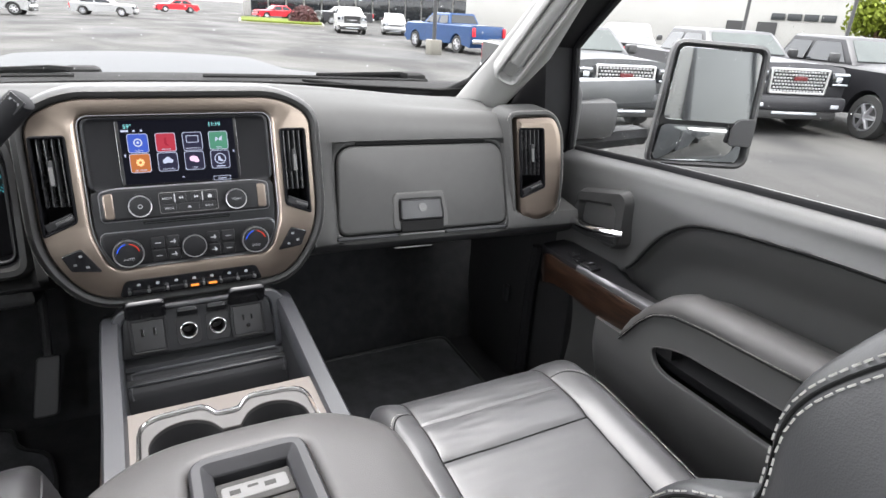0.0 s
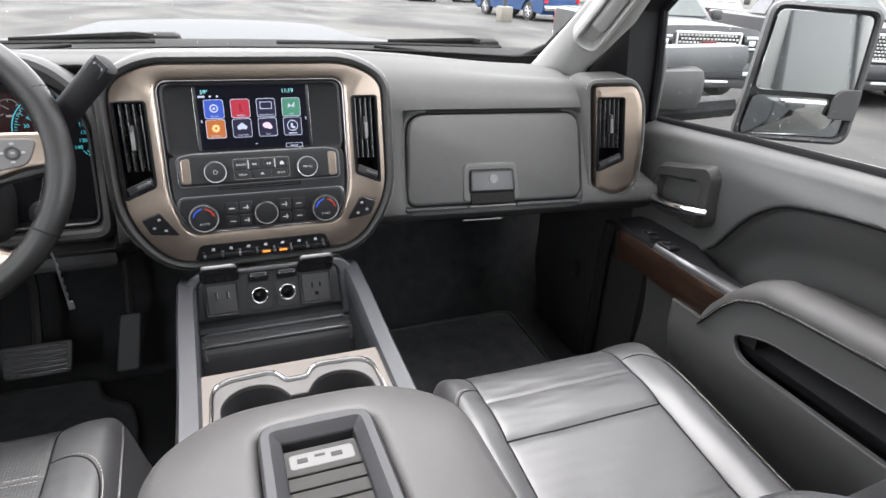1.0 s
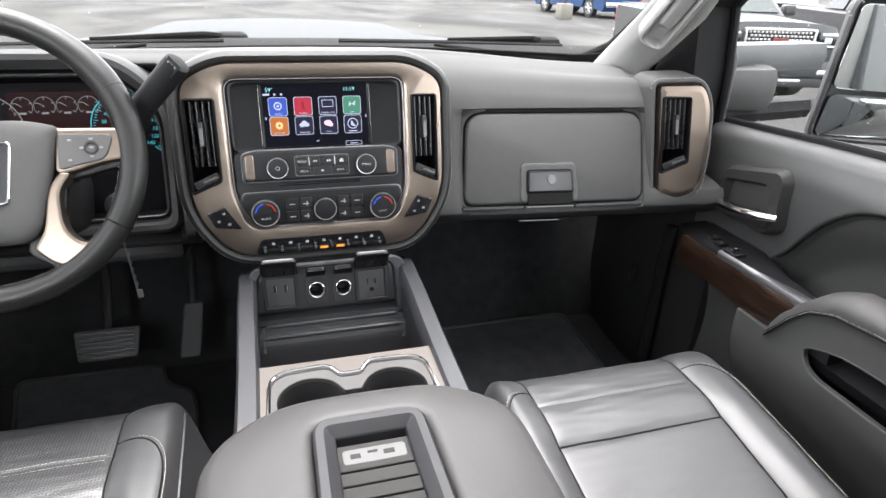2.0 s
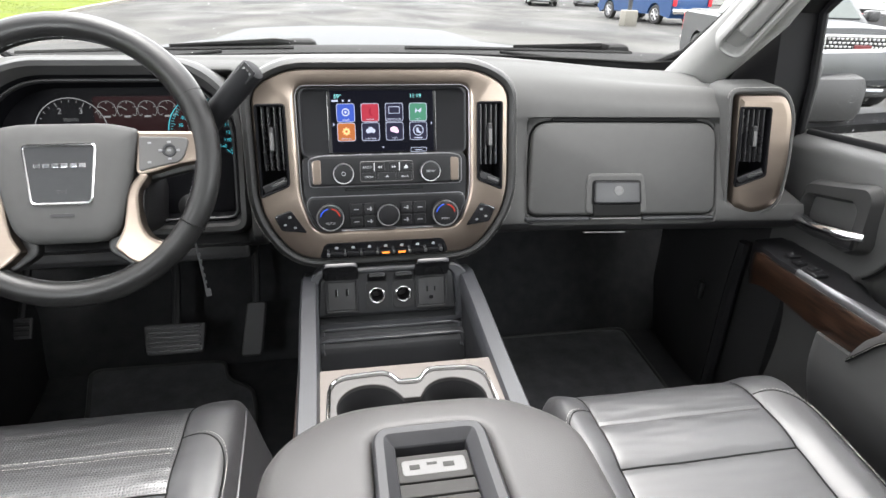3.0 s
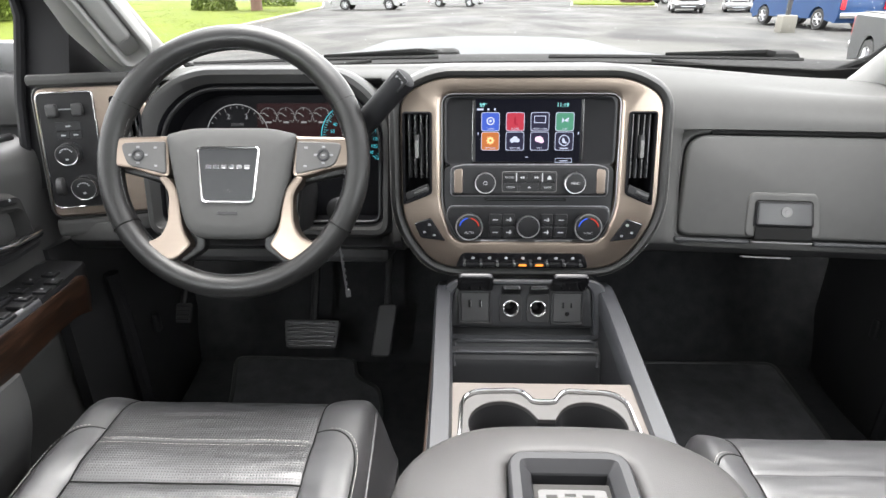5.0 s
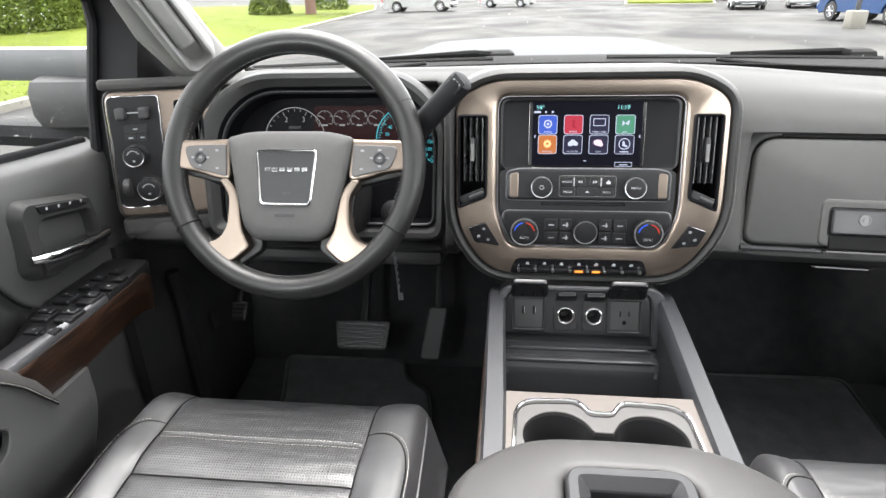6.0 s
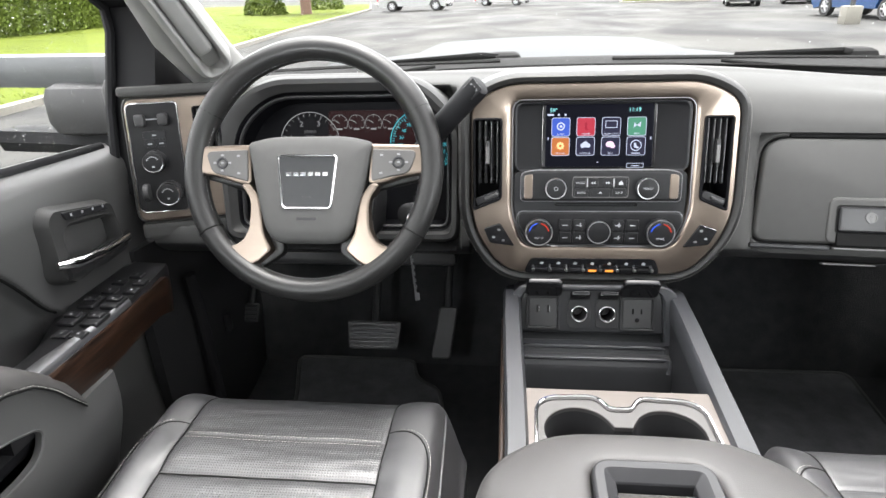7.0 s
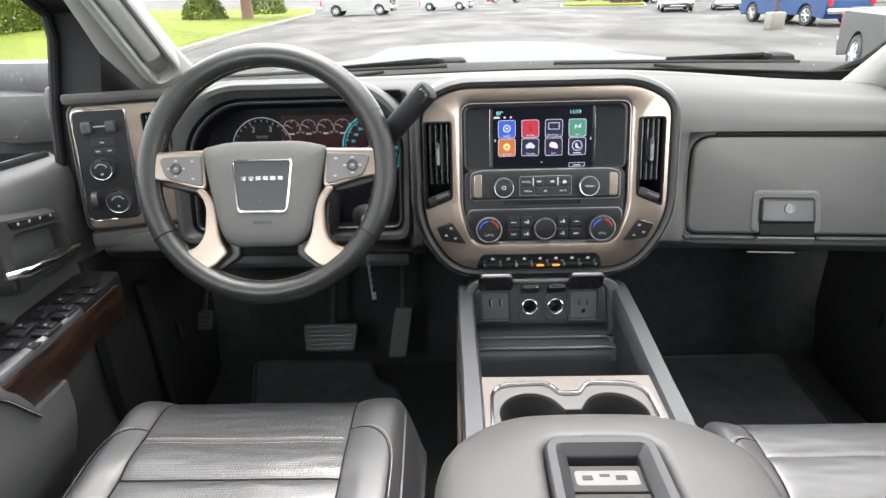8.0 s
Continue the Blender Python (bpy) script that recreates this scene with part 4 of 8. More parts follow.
def glovebox(e):
    G = axes((0.421, 0.050, 1.442), (1, -0.09, 0), (0, 0.335, 1), (-0.09, -1, 0.335))
    bm = B()
    o = rounded([(-0.175, -0.081), (0.169, -0.081), (0.171, 0.081), (-0.162, 0.081)], [0.022, 0.022, 0.034, 0.034], 6)
    skin(bm, [lift(G, inset(o, -0.018), -0.002), lift(G, inset(o, -0.010), 0.0050), lift(G, inset(o, -0.006), 0.0062), lift(G, inset(o, -0.0036), 0.0040), lift(G, inset(o, -0.0032), -0.004)], cap0=False, cap1=False)
    part("glovebox_surround", bm, M_DASH, e)
    bm = B()
    prism(bm, inset(o, -0.0045), -0.006, -0.001, G, 0.0005)
    part("glovebox_gap", bm, M_SEAM, e)
    # black strip that draws the shade of the overhang above the lid
    bm = B()
    block(bm, (0.005, 0.0850, 0.0055), (0.262, 0.0060, 0.006), 0.0015, G)
    part("lid_seal", bm, M_SEAM, e, "dark strip for the shaded gap above the lid")
    bm = B()
    mm = inset(o, 0.0008)
    rings = [lift(G, mm, -0.02), lift(G, mm, 0.008), lift(G, inset(mm, 0.002), 0.0115), lift(G, inset(mm, 0.005), 0.0130)]
    skin(bm, rings)
    lid = part("glovebox_lid", bm, M_DASH, e, "soft-touch glovebox lid")
    bm = B()
    prism(bm, rounded([(-0.072, -0.079), (0.042, -0.079), (0.038, -0.016), (0.032, -0.008), (-0.062, -0.008), (-0.068, -0.016)], 0.012, 4), 0.004, 0.0172, G, 0.004)
    part("latch_pad", bm, M_DASH, lid)
    bm = B()
    prism(bm, rounded([(-0.0605, -0.064), (0.0305, -0.064), (0.0285, -0.0195), (-0.0585, -0.0195)], 0.007, 4), 0.010, 0.0178, G, 0.0003)
    part("latch_gap", bm, M_SEAM, lid)
    bm = B()
    prism(bm, rounded([(-0.058, -0.061), (0.028, -0.061), (0.026, -0.022), (-0.056, -0.022)], 0.006, 4), 0.012, 0.0225, G, 0.003)
    part("latch", bm, M_BUTTON, lid, "black glovebox latch with lock")
    bm = B()
    lathe(bm, [(0.0085, 0.020), (0.0080, 0.0245), (0.0062, 0.0245), (0.0065, 0.0230), (0.0030, 0.0230), (0.0028, 0.0240), (0.0005, 0.0240)], G @ Matrix.Translation((-0.013, -0.038, 0)), 20)
    part("lock", bm, M_BADGE, lid)
    # raised near-black block in place of the shaded hollow under the latch
    bm = B()
    block(bm, (-0.015, -0.0725, 0.0135), (0.086, 0.021, 0.014), 0.002, G)
    part("latch_recess", bm, M_SEAM, lid)
    for a, b in ((-0.178, -0.062), (0.034, 0.168)):
        bm = B()
        block(bm, ((a + b) / 2, -0.0875, 0.007), (b - a, 0.008, 0.010), 0.003, G)
        part("lower_strip", bm, M_GREYPL, e, "satin charcoal strip below the glovebox")
    bm = B()
    block(bm, (-0.015, -0.0868, 0.0135), (0.090, 0.0030, 0.010), 0.001, G)
    part("lower_pull", bm, M_BADGE, e, "silver line under the latch")
    bm = B()
    block(bm, (-0.034, -0.112, 0.004), (0.074, 0.0022, 0.012), 0.0008, G)
    part("lower_pull_edge", bm, M_BADGE, e)


def end_pods(e):
    # passenger side outlet
    R = axes((0.652, 0.012, 1.487), (1, -0.16, 0), (-0.06, 0.145, 1), (-0.16, -1, 0.13))
    o = rounded([(-0.040, -0.110), (-0.004, -0.127), (0.050, -0.108), (0.0615, -0.03), (0.0615, 0.055), (0.046, 0.092), (-0.044, 0.089)], [0.012, 0.03, 0.03, 0.03, 0.03, 0.026, 0.012], 5)
    so = [p + Vector((-0.005, 0.001)) for p in o]
    bm = B()
    skin(bm, [lift(R, inset(so, -0.020), -0.07), lift(R, inset(so, -0.013), -0.022), lift(R, inset(so, -0.010), -0.008), lift(R, inset(so, -0.006), -0.002), lift(R, inset(so, -0.002), -0.001),
              lift(R, inset(so, 0.002), -0.006), lift(R, inset(so, 0.004), -0.012)], cap0=False, cap1=False)
    part("outlet_surround", bm, M_DASH, e, "black stitched leather surround")
    bm = B()
    stitches(bm, lift(R, inset(so, -0.0085), -0.0045), 0.0042, 0.0032, 0.00045)
    part("stitching", bm, M_THREAD, e)
    bm = B()
    prism(bm, inset(o, 0.001), -0.03, 0.003, R, 0.012)
    bz = part("outlet_bezel", bm, M_TAUPE, e, "satin taupe outlet bezel")
    cut(bz, [vent_hole(R, -0.0375, -0.074, 0.018, 0.068, 0.022)])
    vent(bz, R @ Matrix.Translation((0, 0, 0.002)), -0.0375, -0.074, 0.018, 0.068, cut=0.022, slats=5)
    # driver side: switch panel and outlet
    L = axes((-0.70, 0.058, 1.495), (1, 0.30, 0), (-0.03, 0.13, 1), (0.30, -1, 0.13))
    bm = B()
    o = rounded([(-0.080, -0.101), (0.085, -0.101), (0.092, 0.108), (-0.072, 0.108)], [0.02, 0.02, 0.02, 0.02], 5)
    skin(bm, [lift(L, inset(o, -0.012), -0.07), lift(L, inset(o, -0.006), -0.012), lift(L, inset(o, -0.002), -0.004), lift(L, inset(o, 0.001), -0.006)], cap0=False, cap1=False)
    part("switch_surround", bm, M_DASH, e)
    bm = B()
    block(bm, (0.006, 0.118, -0.030), (0.170, 0.018, 0.07), 0.008, L)
    part("ledge", bm, M_DASH, e)
    bm = B()
    block(bm, (0.006, -0.118, -0.034), (0.170, 0.030, 0.07), 0.008, L)
    part("ledge", bm, M_DASH, e)
    bm = B()
    prism(bm, inset(o, 0.0015), -0.03, 0.003, L, 0.004)
    bz = part("outlet_bezel", bm, M_TAUPE, e, "satin taupe bezel beside the switches")
    cut(bz, [vent_hole(L, 0.036, -0.030, 0.078, 0.090, 0.0)])
    bm = B()
    p = rounded([(-0.072, -0.082), (0.006, -0.082), (0.012, 0.098), (-0.066, 0.098)], [0.014, 0.010, 0.006, 0.010], 5)
    collar(bm, inset(p, -0.0022), inset(p, 0.0004), 0.002, 0.0062, L, 0.001)
    part("panel_edge", bm, M_RING, bz, "bright edge")
    bm = B()
    prism(bm, p, -0.002, 0.0055, L, 0.001)
    sw = part("switch_panel", bm, M_BUTTON, e, "dark switch panel with knobs")
    P = L @ Matrix.Translation((0, 0, 0.0055))
    for u in (-0.046, -0.010):
        bm = B()
        block(bm, (u, 0.072, 0.006), (0.016, 0.020, 0.016), 0.005, P)
        part("trim_paddle", bm, M_RUBBER, sw)
    bm = B()
    block(bm, (-0.028, 0.073, 0.001), (0.020, 0.002, 0.002), 0.0005, P)
    part("mark", bm, M_MARK, sw)
    for u, v, w, h in ((-0.029, 0.047, 0.036, 0.013), (-0.038, 0.033, 0.017, 0.011), (-0.020, 0.033, 0.017, 0.011)):
        bm = B()
        prism(bm, rect(u - w / 2, v - h / 2, u + w / 2, v + h / 2, 0.001, 3), -0.001, 0.002, P, 0.0008)
        part("button", bm, M_GREYPL, sw)
        bm = B()
        block(bm, (u, v, 0.0021), (0.007, 0.0022, 0.0006), 0.0002, P)
        part("mark", bm, M_MARK, sw)
    for u, v, r in ((-0.034, 0.004, 0.0165), (-0.019, -0.051, 0.0185)):
        k = knob(sw, P, u, v, r, 0.020, ring=M_RING, face=M_RUBBER)
        for a in range(28):
            q = radians(a * 360 / 28)
            bm = B()
            block(bm, (u + (r + 0.0003) * math.cos(q), v + (r + 0.0003) * math.sin(q), 0.007), (0.0012, 0.0012, 0.013), 0.0003, P)
            part("knurl", bm, M_RUBBER, k)
        bm = B()
        collar(bm, circle(r + 0.0022, 28, (u, v)), circle(r + 0.0006, 28, (u, v)), -0.001, 0.002, P, 0.0005)
        part("foot_ring", bm, M_FRAME, k)
        bm = B()
        for a in range(7):
            q = radians(30 + a * 20)
            block(bm, (u + 0.0095 * math.cos(q), v + 0.0095 * math.sin(q), 0.0206), (0.0022, 0.0020, 0.0005), 0.0002, P)
        block(bm, (u, v - 0.007, 0.0206), (0.004, 0.003, 0.0005), 0.0002, P)
        part("mark", bm, M_MARK, k)
    bm = B()
    lathe(bm, [(0.012, -0.006), (0.015, -0.004), (0.015, 0.004), (0.012, 0.006)], P @ axes((-0.056, -0.048, 0), (0, 1, 0), (0, 0, 1), (1, 0, 0)), 18)
    part("dimmer_wheel", bm, M_RUBBER, sw)
    vent(bz, L @ Matrix.Translation((0, 0, 0.003)), 0.036, -0.030, 0.078, 0.090, cut=0.0, slats=4)


# ---- instruments, steering and pedals ----
def instrument_cluster():
    e = thing("instrument_cluster", "hooded instrument cluster with lit gauges", "instrument cluster", (-0.42, 0.12, 1.35))
    C = axes((-0.425, 0.085, 1.50), (1, 0, 0), (0, 0.26, 1), (0, -1, 0.26))
    outer = rounded([(-0.205, -0.150), (0.206, -0.150), (0.210, 0.06), (0.138, 0.128), (-0.130, 0.128), (-0.215, 0.06)], [0.03, 0.03, 0.07, 0.06, 0.06, 0.07], 7)
    inner = rounded([(-0.178, -0.128), (0.188, -0.128), (0.192, 0.04), (0.126, 0.098), (-0.116, 0.098), (-0.182, 0.04)], [0.02, 0.02, 0.05, 0.04, 0.04, 0.05], 7)
    bm = B()
    skin(bm, [lift(C, inset(outer, -0.010), -0.11), lift(C, inset(outer, -0.004), -0.03), lift(C, outer, 0.004), lift(C, inset(outer, 0.006), 0.014), lift(C, inset(outer, 0.014), 0.014),
              lift(C, inset(inner, -0.004), 0.002)], cap0=False, cap1=False)
    part("hood", bm, M_HOOD, e, "soft black instrument hood")
    bm = B()
    skin(bm, [lift(C, inset(inner, -0.0045), 0.0015), lift(C, inner, -0.006), lift(C, inset(inner, 0.010), -0.050)], cap0=False, cap1=False)
    part("throat", bm, M_DIAL, e, "matt black inside of the hood")
    bm = B()
    collar(bm, inset(inner, 0.0005), inset(inner, 0.006), -0.012, -0.003, C, 0.002)
    part("inner_rim", bm, M_DARK, e)
    bm = B()
    prism(bm, inset(inner, 0.010), -0.10, -0.048, C, 0.001)
    face = part("dial_plate", bm, M_DIAL, e)
    F = C @ Matrix.Translation((0, 0, -0.0475))
    bm = B()
    prism(bm, rect(-0.030, -0.040, 0.124, 0.074, 0.006), 0, 0.001, F, 0.0003)
    dic = part("driver_display", bm, M_GRED, e, "dim maroon driver display")
    for i in range(4):
        u, v, r = -0.010 + i * 0.0305, 0.052, 0.0145
        bm = B()
        pts = [F @ Vector((u + r * math.cos(radians(a)), v + r * math.sin(radians(a)), 0.0016)) for a in range(-40, 221, 13)]
        tube(bm, pts, 0.0004, 5)
        for a in range(-40, 221, 65):
            q = radians(a)
            tube(bm, [F @ Vector((u + r * k * math.cos(q), v + r * k * math.sin(q), 0.0016)) for k in (0.72, 0.95)], 0.0006, 4)
        tube(bm, [F @ Vector((u, v, 0.0018)), F @ Vector((u - 0.009, v + 0.006, 0.0018))], 0.0006, 4)
        part("small_gauge", bm, M_GWHITE, dic)
        bm = B()
        block(bm, (u, v - 0.010, 0.0016), (0.010, 0.003, 0.0005), 0.0002, F)
        part("gauge_number", bm, M_GWHITE, dic)
    words(dic, "0", F, 0.034, 0.022, 0.020, M_GWHITE)
    words(dic, "N", F, 0.034, 0.070, 0.007, M_GWHITE)
    for cu, vals, rr, hue, a0, a1 in ((-0.064, "012345", 0.054, M_GWHITE, 215, -35), (0.137, ("0", "10", "20", "30", "40", "50", "60", "70", "80", "90", "100", "110", "120", "130", "140"), 0.056, M_TEAL, 225, -45)):
        bm = B()
        pts = [F @ Vector((cu + rr * math.cos(radians(a)), 0.018 + rr * math.sin(radians(a)), 0.003)) for a in range(-45, 226, 9)]
        tube(bm, pts, 0.0008, 6)
        g = part("gauge_ring", bm, M_GWHITE if hue is M_GWHITE else M_TEAL, e, "round gauge ring")
        k = len(vals)
        bm = B()
        for i in range((k - 1) * 4 + 1):
            a = radians(a0 + (a1 - a0) * i / ((k - 1) * 4))
            tube(bm, [F @ Vector((cu + rr * q * math.cos(a), 0.018 + rr * q * math.sin(a), 0.0018)) for q in (0.88 if i % 4 else 0.82, 0.95)], 0.0006, 4)
        part("ticks", bm, hue, g)
        for i, s in enumerate(vals):
            a = radians(a0 + (a1 - a0) * i / (k - 1))
            words(g, s, F @ Matrix.Translation((0, 0, 0.001)), cu + rr * 0.68 * math.cos(a), 0.018 + rr * 0.68 * math.sin(a), 0.013 if k < 8 else 0.008, hue)
        if k < 8:
            bm = B()
            block(bm, (cu, 0.038, 0.0016), (0.022, 0.005, 0.0004), 0.0002, F)
            block(bm, (cu, 0.030, 0.0016), (0.018, 0.004, 0.0004), 0.0002, F)
            part("gauge_legend", bm, M_BUTTON, g)
    # lower column trim under the cluster
    bm = B()
    prism(bm, rounded([(-0.20, -0.20), (0.20, -0.20), (0.192, -0.152), (-0.192, -0.152)], 0.015, 4), -0.14, -0.03, C, 0.01)
    part("knee_panel", bm, M_DARK, e)
    return e


WHEEL = axes((-0.418, -0.080, 1.521), (1, 0, 0), (0, 0.4226, 0.9063), (0, -0.9063, 0.4226))


def steering_wheel():
    e = thing("steering_wheel", "black leather steering wheel with taupe spokes and silver hub frame", "steering wheel", (-0.418, 0.0, 1.48))
    R, r = 0.1732, 0.0168
    bm = B()
    rings = []
    for i in range(96):
        a = 6.28318 * i / 96
        fat = 1 + 0.10 * math.exp(-((math.degrees(a) - 35) / 14) ** 2) + 0.10 * math.exp(-((math.degrees(a) - 145) / 14) ** 2)
        ring = []
        for j in range(14):
            b = 6.28318 * j / 14
            k = R + r * fat * math.cos(b)
            ring.append(WHEEL @ Vector((k * math.cos(a), k * math.sin(a), r * 1.08 * fat * math.sin(b))))
        rings.append(ring)
    skin(bm, rings, loop=True)
    rim = part("rim", bm, M_RIM, e, "black leather-wrapped rim")
    for a in (28, 152, 211, 329):
        bm = B()
        q = radians(a)
        c = Vector((R * math.cos(q), R * math.sin(q), 0))
        rad, nrm = Vector((math.cos(q), math.sin(q), 0)), Vector((0, 0, 1))
        tube(bm, [WHEEL @ (c + (rad * math.cos(b) + nrm * math.sin(b) * 1.06) * (r * 1.03)) for b in [6.28318 * k / 20 for k in range(20)]], 0.0011, 5, closed=True)
        part("rim_seam", bm, M_SEAM, rim)
    for a0, a1 in ((30, 150), (158, 205), (335, 382), (222, 318)):
        bm = B()
        pts = [WHEEL @ Vector(((R - r * 1.0) * math.cos(radians(a)), (R - r * 1.0) * math.sin(radians(a)), 0.006)) for a in range(a0, a1 + 1, 3)]
        stitches(bm, pts, 0.0046, 0.0026, 0.00028)
        part("rim_stitching", bm, M_DIM, rim)
    # hub
    hubo = rounded([(-0.058, -0.108), (0.058, -0.108), (0.074, -0.050), (0.092, 0.036), (0.055, 0.045), (-0.055, 0.045), (-0.092, 0.036), (-0.074, -0.050)], [0.03, 0.03, 0.03, 0.008, 0.04, 0.04, 0.008, 0.03], 6)
    mid = Vector((0, -0.028))
    bm = B()
    rings = [lift(WHEEL, inset(hubo, 0.012), -0.045), lift(WHEEL, inset(hubo, 0.002), -0.030), lift(WHEEL, hubo, 0.006)] + [lift(WHEEL, [mid + (p - mid) * k for p in hubo], w) for k, w in ((0.985, 0.011), (0.955, 0.0145), (0.90, 0.017), (0.75, 0.0195), (0.45, 0.0202))]
    skin(bm, rings)
    hub = part("hub", bm, M_DASH, e, "soft black airbag cover")
    bm = B()
    fr = rounded([(-0.036, -0.060), (0.036, -0.060), (0.044, 0.017), (-0.044, 0.017)], 0.008, 5)
    collar(bm, fr, inset(fr, 0.0032), 0.017, 0.0225, WHEEL, 0.001)
    part("hub_frame", bm, M_CHROME, hub, "bright silver frame")
    bm = B()
    prism(bm, inset(fr, 0.0032), 0.016, 0.0208, WHEEL, 0.0006)
    part("hub_badge", bm, M_GREYPL, hub)
    bm = B()
    for i in range(6):
        u = -0.0262 + i * 0.0105
        block(bm, (u, -0.0105, 0.0211), (0.0076, 0.0052, 0.0008), 0.0004, WHEEL)
    part("badge_bars", bm, M_RING, hub, "silver badge bars")
    bm = B()
    block(bm, (0, -0.043, 0.0209), (0.012, 0.003, 0.0006), 0.0002, WHEEL)
    part("embossed_mark", bm, M_DARK, hub)
    bm = B()
    block(bm, (0, -0.073, 0.0203), (0.028, 0.004, 0.0006), 0.0002, WHEEL)
    part("embossed_mark", bm, M_DARK, hub)
    for s in (-1, 1):
        bm = B()
        o = rounded([(s * a, b) for a, b in ((0.172, 0.032), (0.088, 0.034), (0.084, -0.024), (0.107, -0.022), (0.134, -0.012), (0.172, -0.007), (0.179, 0.012))],
                    [0.012, 0.003, 0.01, 0.012, 0.02, 0.012, 0.012], 4)
        prism(bm, o, -0.016, 0.010, WHEEL, 0.004)
        sp = part("spoke", bm, M_TAUPE, e, "satin taupe spoke")
        bm = B()
        o = rounded([(s * a, b) for a, b in ((0.155, 0.024), (0.091, 0.026), (0.089, -0.020), (0.116, -0.013), (0.143, -0.008))], [0.012, 0.003, 0.006, 0.01, 0.01], 4)
        prism(bm, o, 0.006, 0.0125, WHEEL, 0.002)
        pad = part("switch_pad", bm, M_PAD, sp, "grey thumb switches")
        bm = B()
        collar(bm, circle(0.0085, 20, (s * 0.128, 0.007)), circle(0.005, 20, (s * 0.128, 0.007)), 0.012, 0.0142, WHEEL, 0.0006)
        part("ring_switch", bm, M_GREYPL, pad)
        bm = B()
        for u, v in ((0.128, 0.007), (0.128, 0.018), (0.128, -0.004), (0.139, 0.007), (0.117, 0.007), (0.104, 0.017), (0.103, -0.008)):
            block(bm, (s * u, v, 0.0128), (0.0046, 0.0028, 0.0010), 0.0005, WHEEL)
        part("mark", bm, M_DIM, pad)
        # lower spokes
        bm = B()
        o = rounded([(s * a, b) for a, b in ((0.090, -0.020), (0.073, -0.040), (0.066, -0.094), (0.053, -0.116), (0.078, -0.139), (0.112, -0.139), (0.136, -0.117), (0.100, -0.107), (0.088, -0.088), (0.086, -0.045), (0.102, -0.023))],
                    [0.006, 0.012, 0.012, 0.006, 0.012, 0.012, 0.008, 0.014, 0.012, 0.012, 0.006], 4)
        prism(bm, o, -0.014, 0.010, WHEEL, 0.0035)
        part("lower_spoke", bm, M_TAUPE, e, "satin taupe lower spoke")
        bm = B()
        o = rounded([(s * a, b) for a, b in ((0.172, 0.022), (0.06, 0.024), (0.04, -0.12), (0.085, -0.150), (0.120, -0.128), (0.085, -0.095), (0.092, -0.030), (0.17, -0.012))], 0.01, 4)
        prism(bm, o, -0.022, -0.006, WHEEL, 0.003)
        part("spoke_back", bm, M_RIM, e)
    # column behind the wheel
    bm = B()
    K = WHEEL @ Matrix.Translation((0, -0.03, 0))
    prism(bm, rounded([(-0.065, -0.06), (0.065, -0.06), (0.07, 0.03), (0.04, 0.065), (-0.04, 0.065), (-0.07, 0.03)], 0.025, 5), -0.20, -0.045, K, 0.012)
    part("column_shroud", bm, M_DARK, e, "black column shroud")
    bm = B()
    tube(bm, [WHEEL @ Vector(p) for p in ((-0.06, -0.02, -0.09), (-0.12, -0.02, -0.085), (-0.175, 0.0, -0.08))], [0.008, 0.010, 0.009], 8)
    part("turn_stalk", bm, M_DARK, e)
    return e


def shift_lever():
    e = thing("shift_lever", "black column shift lever with ribbed grip", "shift lever", (-0.30, 0.02, 1.50))
    a, b = Vector((-0.262, -0.010, 1.540)), Vector((-0.180, -0.045, 1.628))
    d = (b - a)
    bm = B()
    tube(bm, [Vector((-0.36, 0.03, 1.455)), a - d * 0.3, a], [0.010, 0.011, 0.012], 10)
    part("stem", bm, M_DARK, e)
    bm = B()
    tube(bm, [a - d * 0.06, a, a + d * 0.12, a + d * 0.5, a + d * 0.92, b, b + d * 0.02], [0.012, 0.0165, 0.0175, 0.0165, 0.0170, 0.0160, 0.012], 16)
    g = part("grip", bm, M_SAIL, e, "dark grip with thumb buttons")
    bm = B()
    n = Vector((0.0, -0.93, 0.36))
    block(bm, (0, 0, 0), (0.014, 0.024, 0.006), 0.002, axes(a + d * 0.16 + n * 0.015, d.cross(n), d, n))
    part("thumb_button", bm, M_BUTTON, g)
    bm = B()
    for k in (-0.004, 0.004):
        block(bm, (k, 0, 0.0034), (0.002, 0.006, 0.0006), 0.0002, axes(a + d * 0.16 + n * 0.015, d.cross(n), d, n))
    part("mark", bm, M_MARK, g)
    bm = B()
    T = axes(b - d * 0.10 + n * 0.0158, d.cross(n), d, n)
    block(bm, (0, 0, 0), (0.020, 0.022, 0.003), 0.001, T)
    cap = part("mode_button", bm, M_BUTTON, g)
    bm = B()
    for k in (-0.005, 0.0, 0.005):
        block(bm, (k, 0.003, 0.0017), (0.003, 0.0035, 0.0005), 0.0002, T)
    part("mark", bm, M_DIM, cap)
    bm = B()
    tube(bm, [a + d * 0.27 + (d.cross(n).normalized() * math.cos(q) + n * math.sin(q)) * 0.0171 for q in [0.3927 * i for i in range(16)]], 0.0008, 5, closed=True)
    part("grip_seam", bm, M_SEAM, g)
    return e


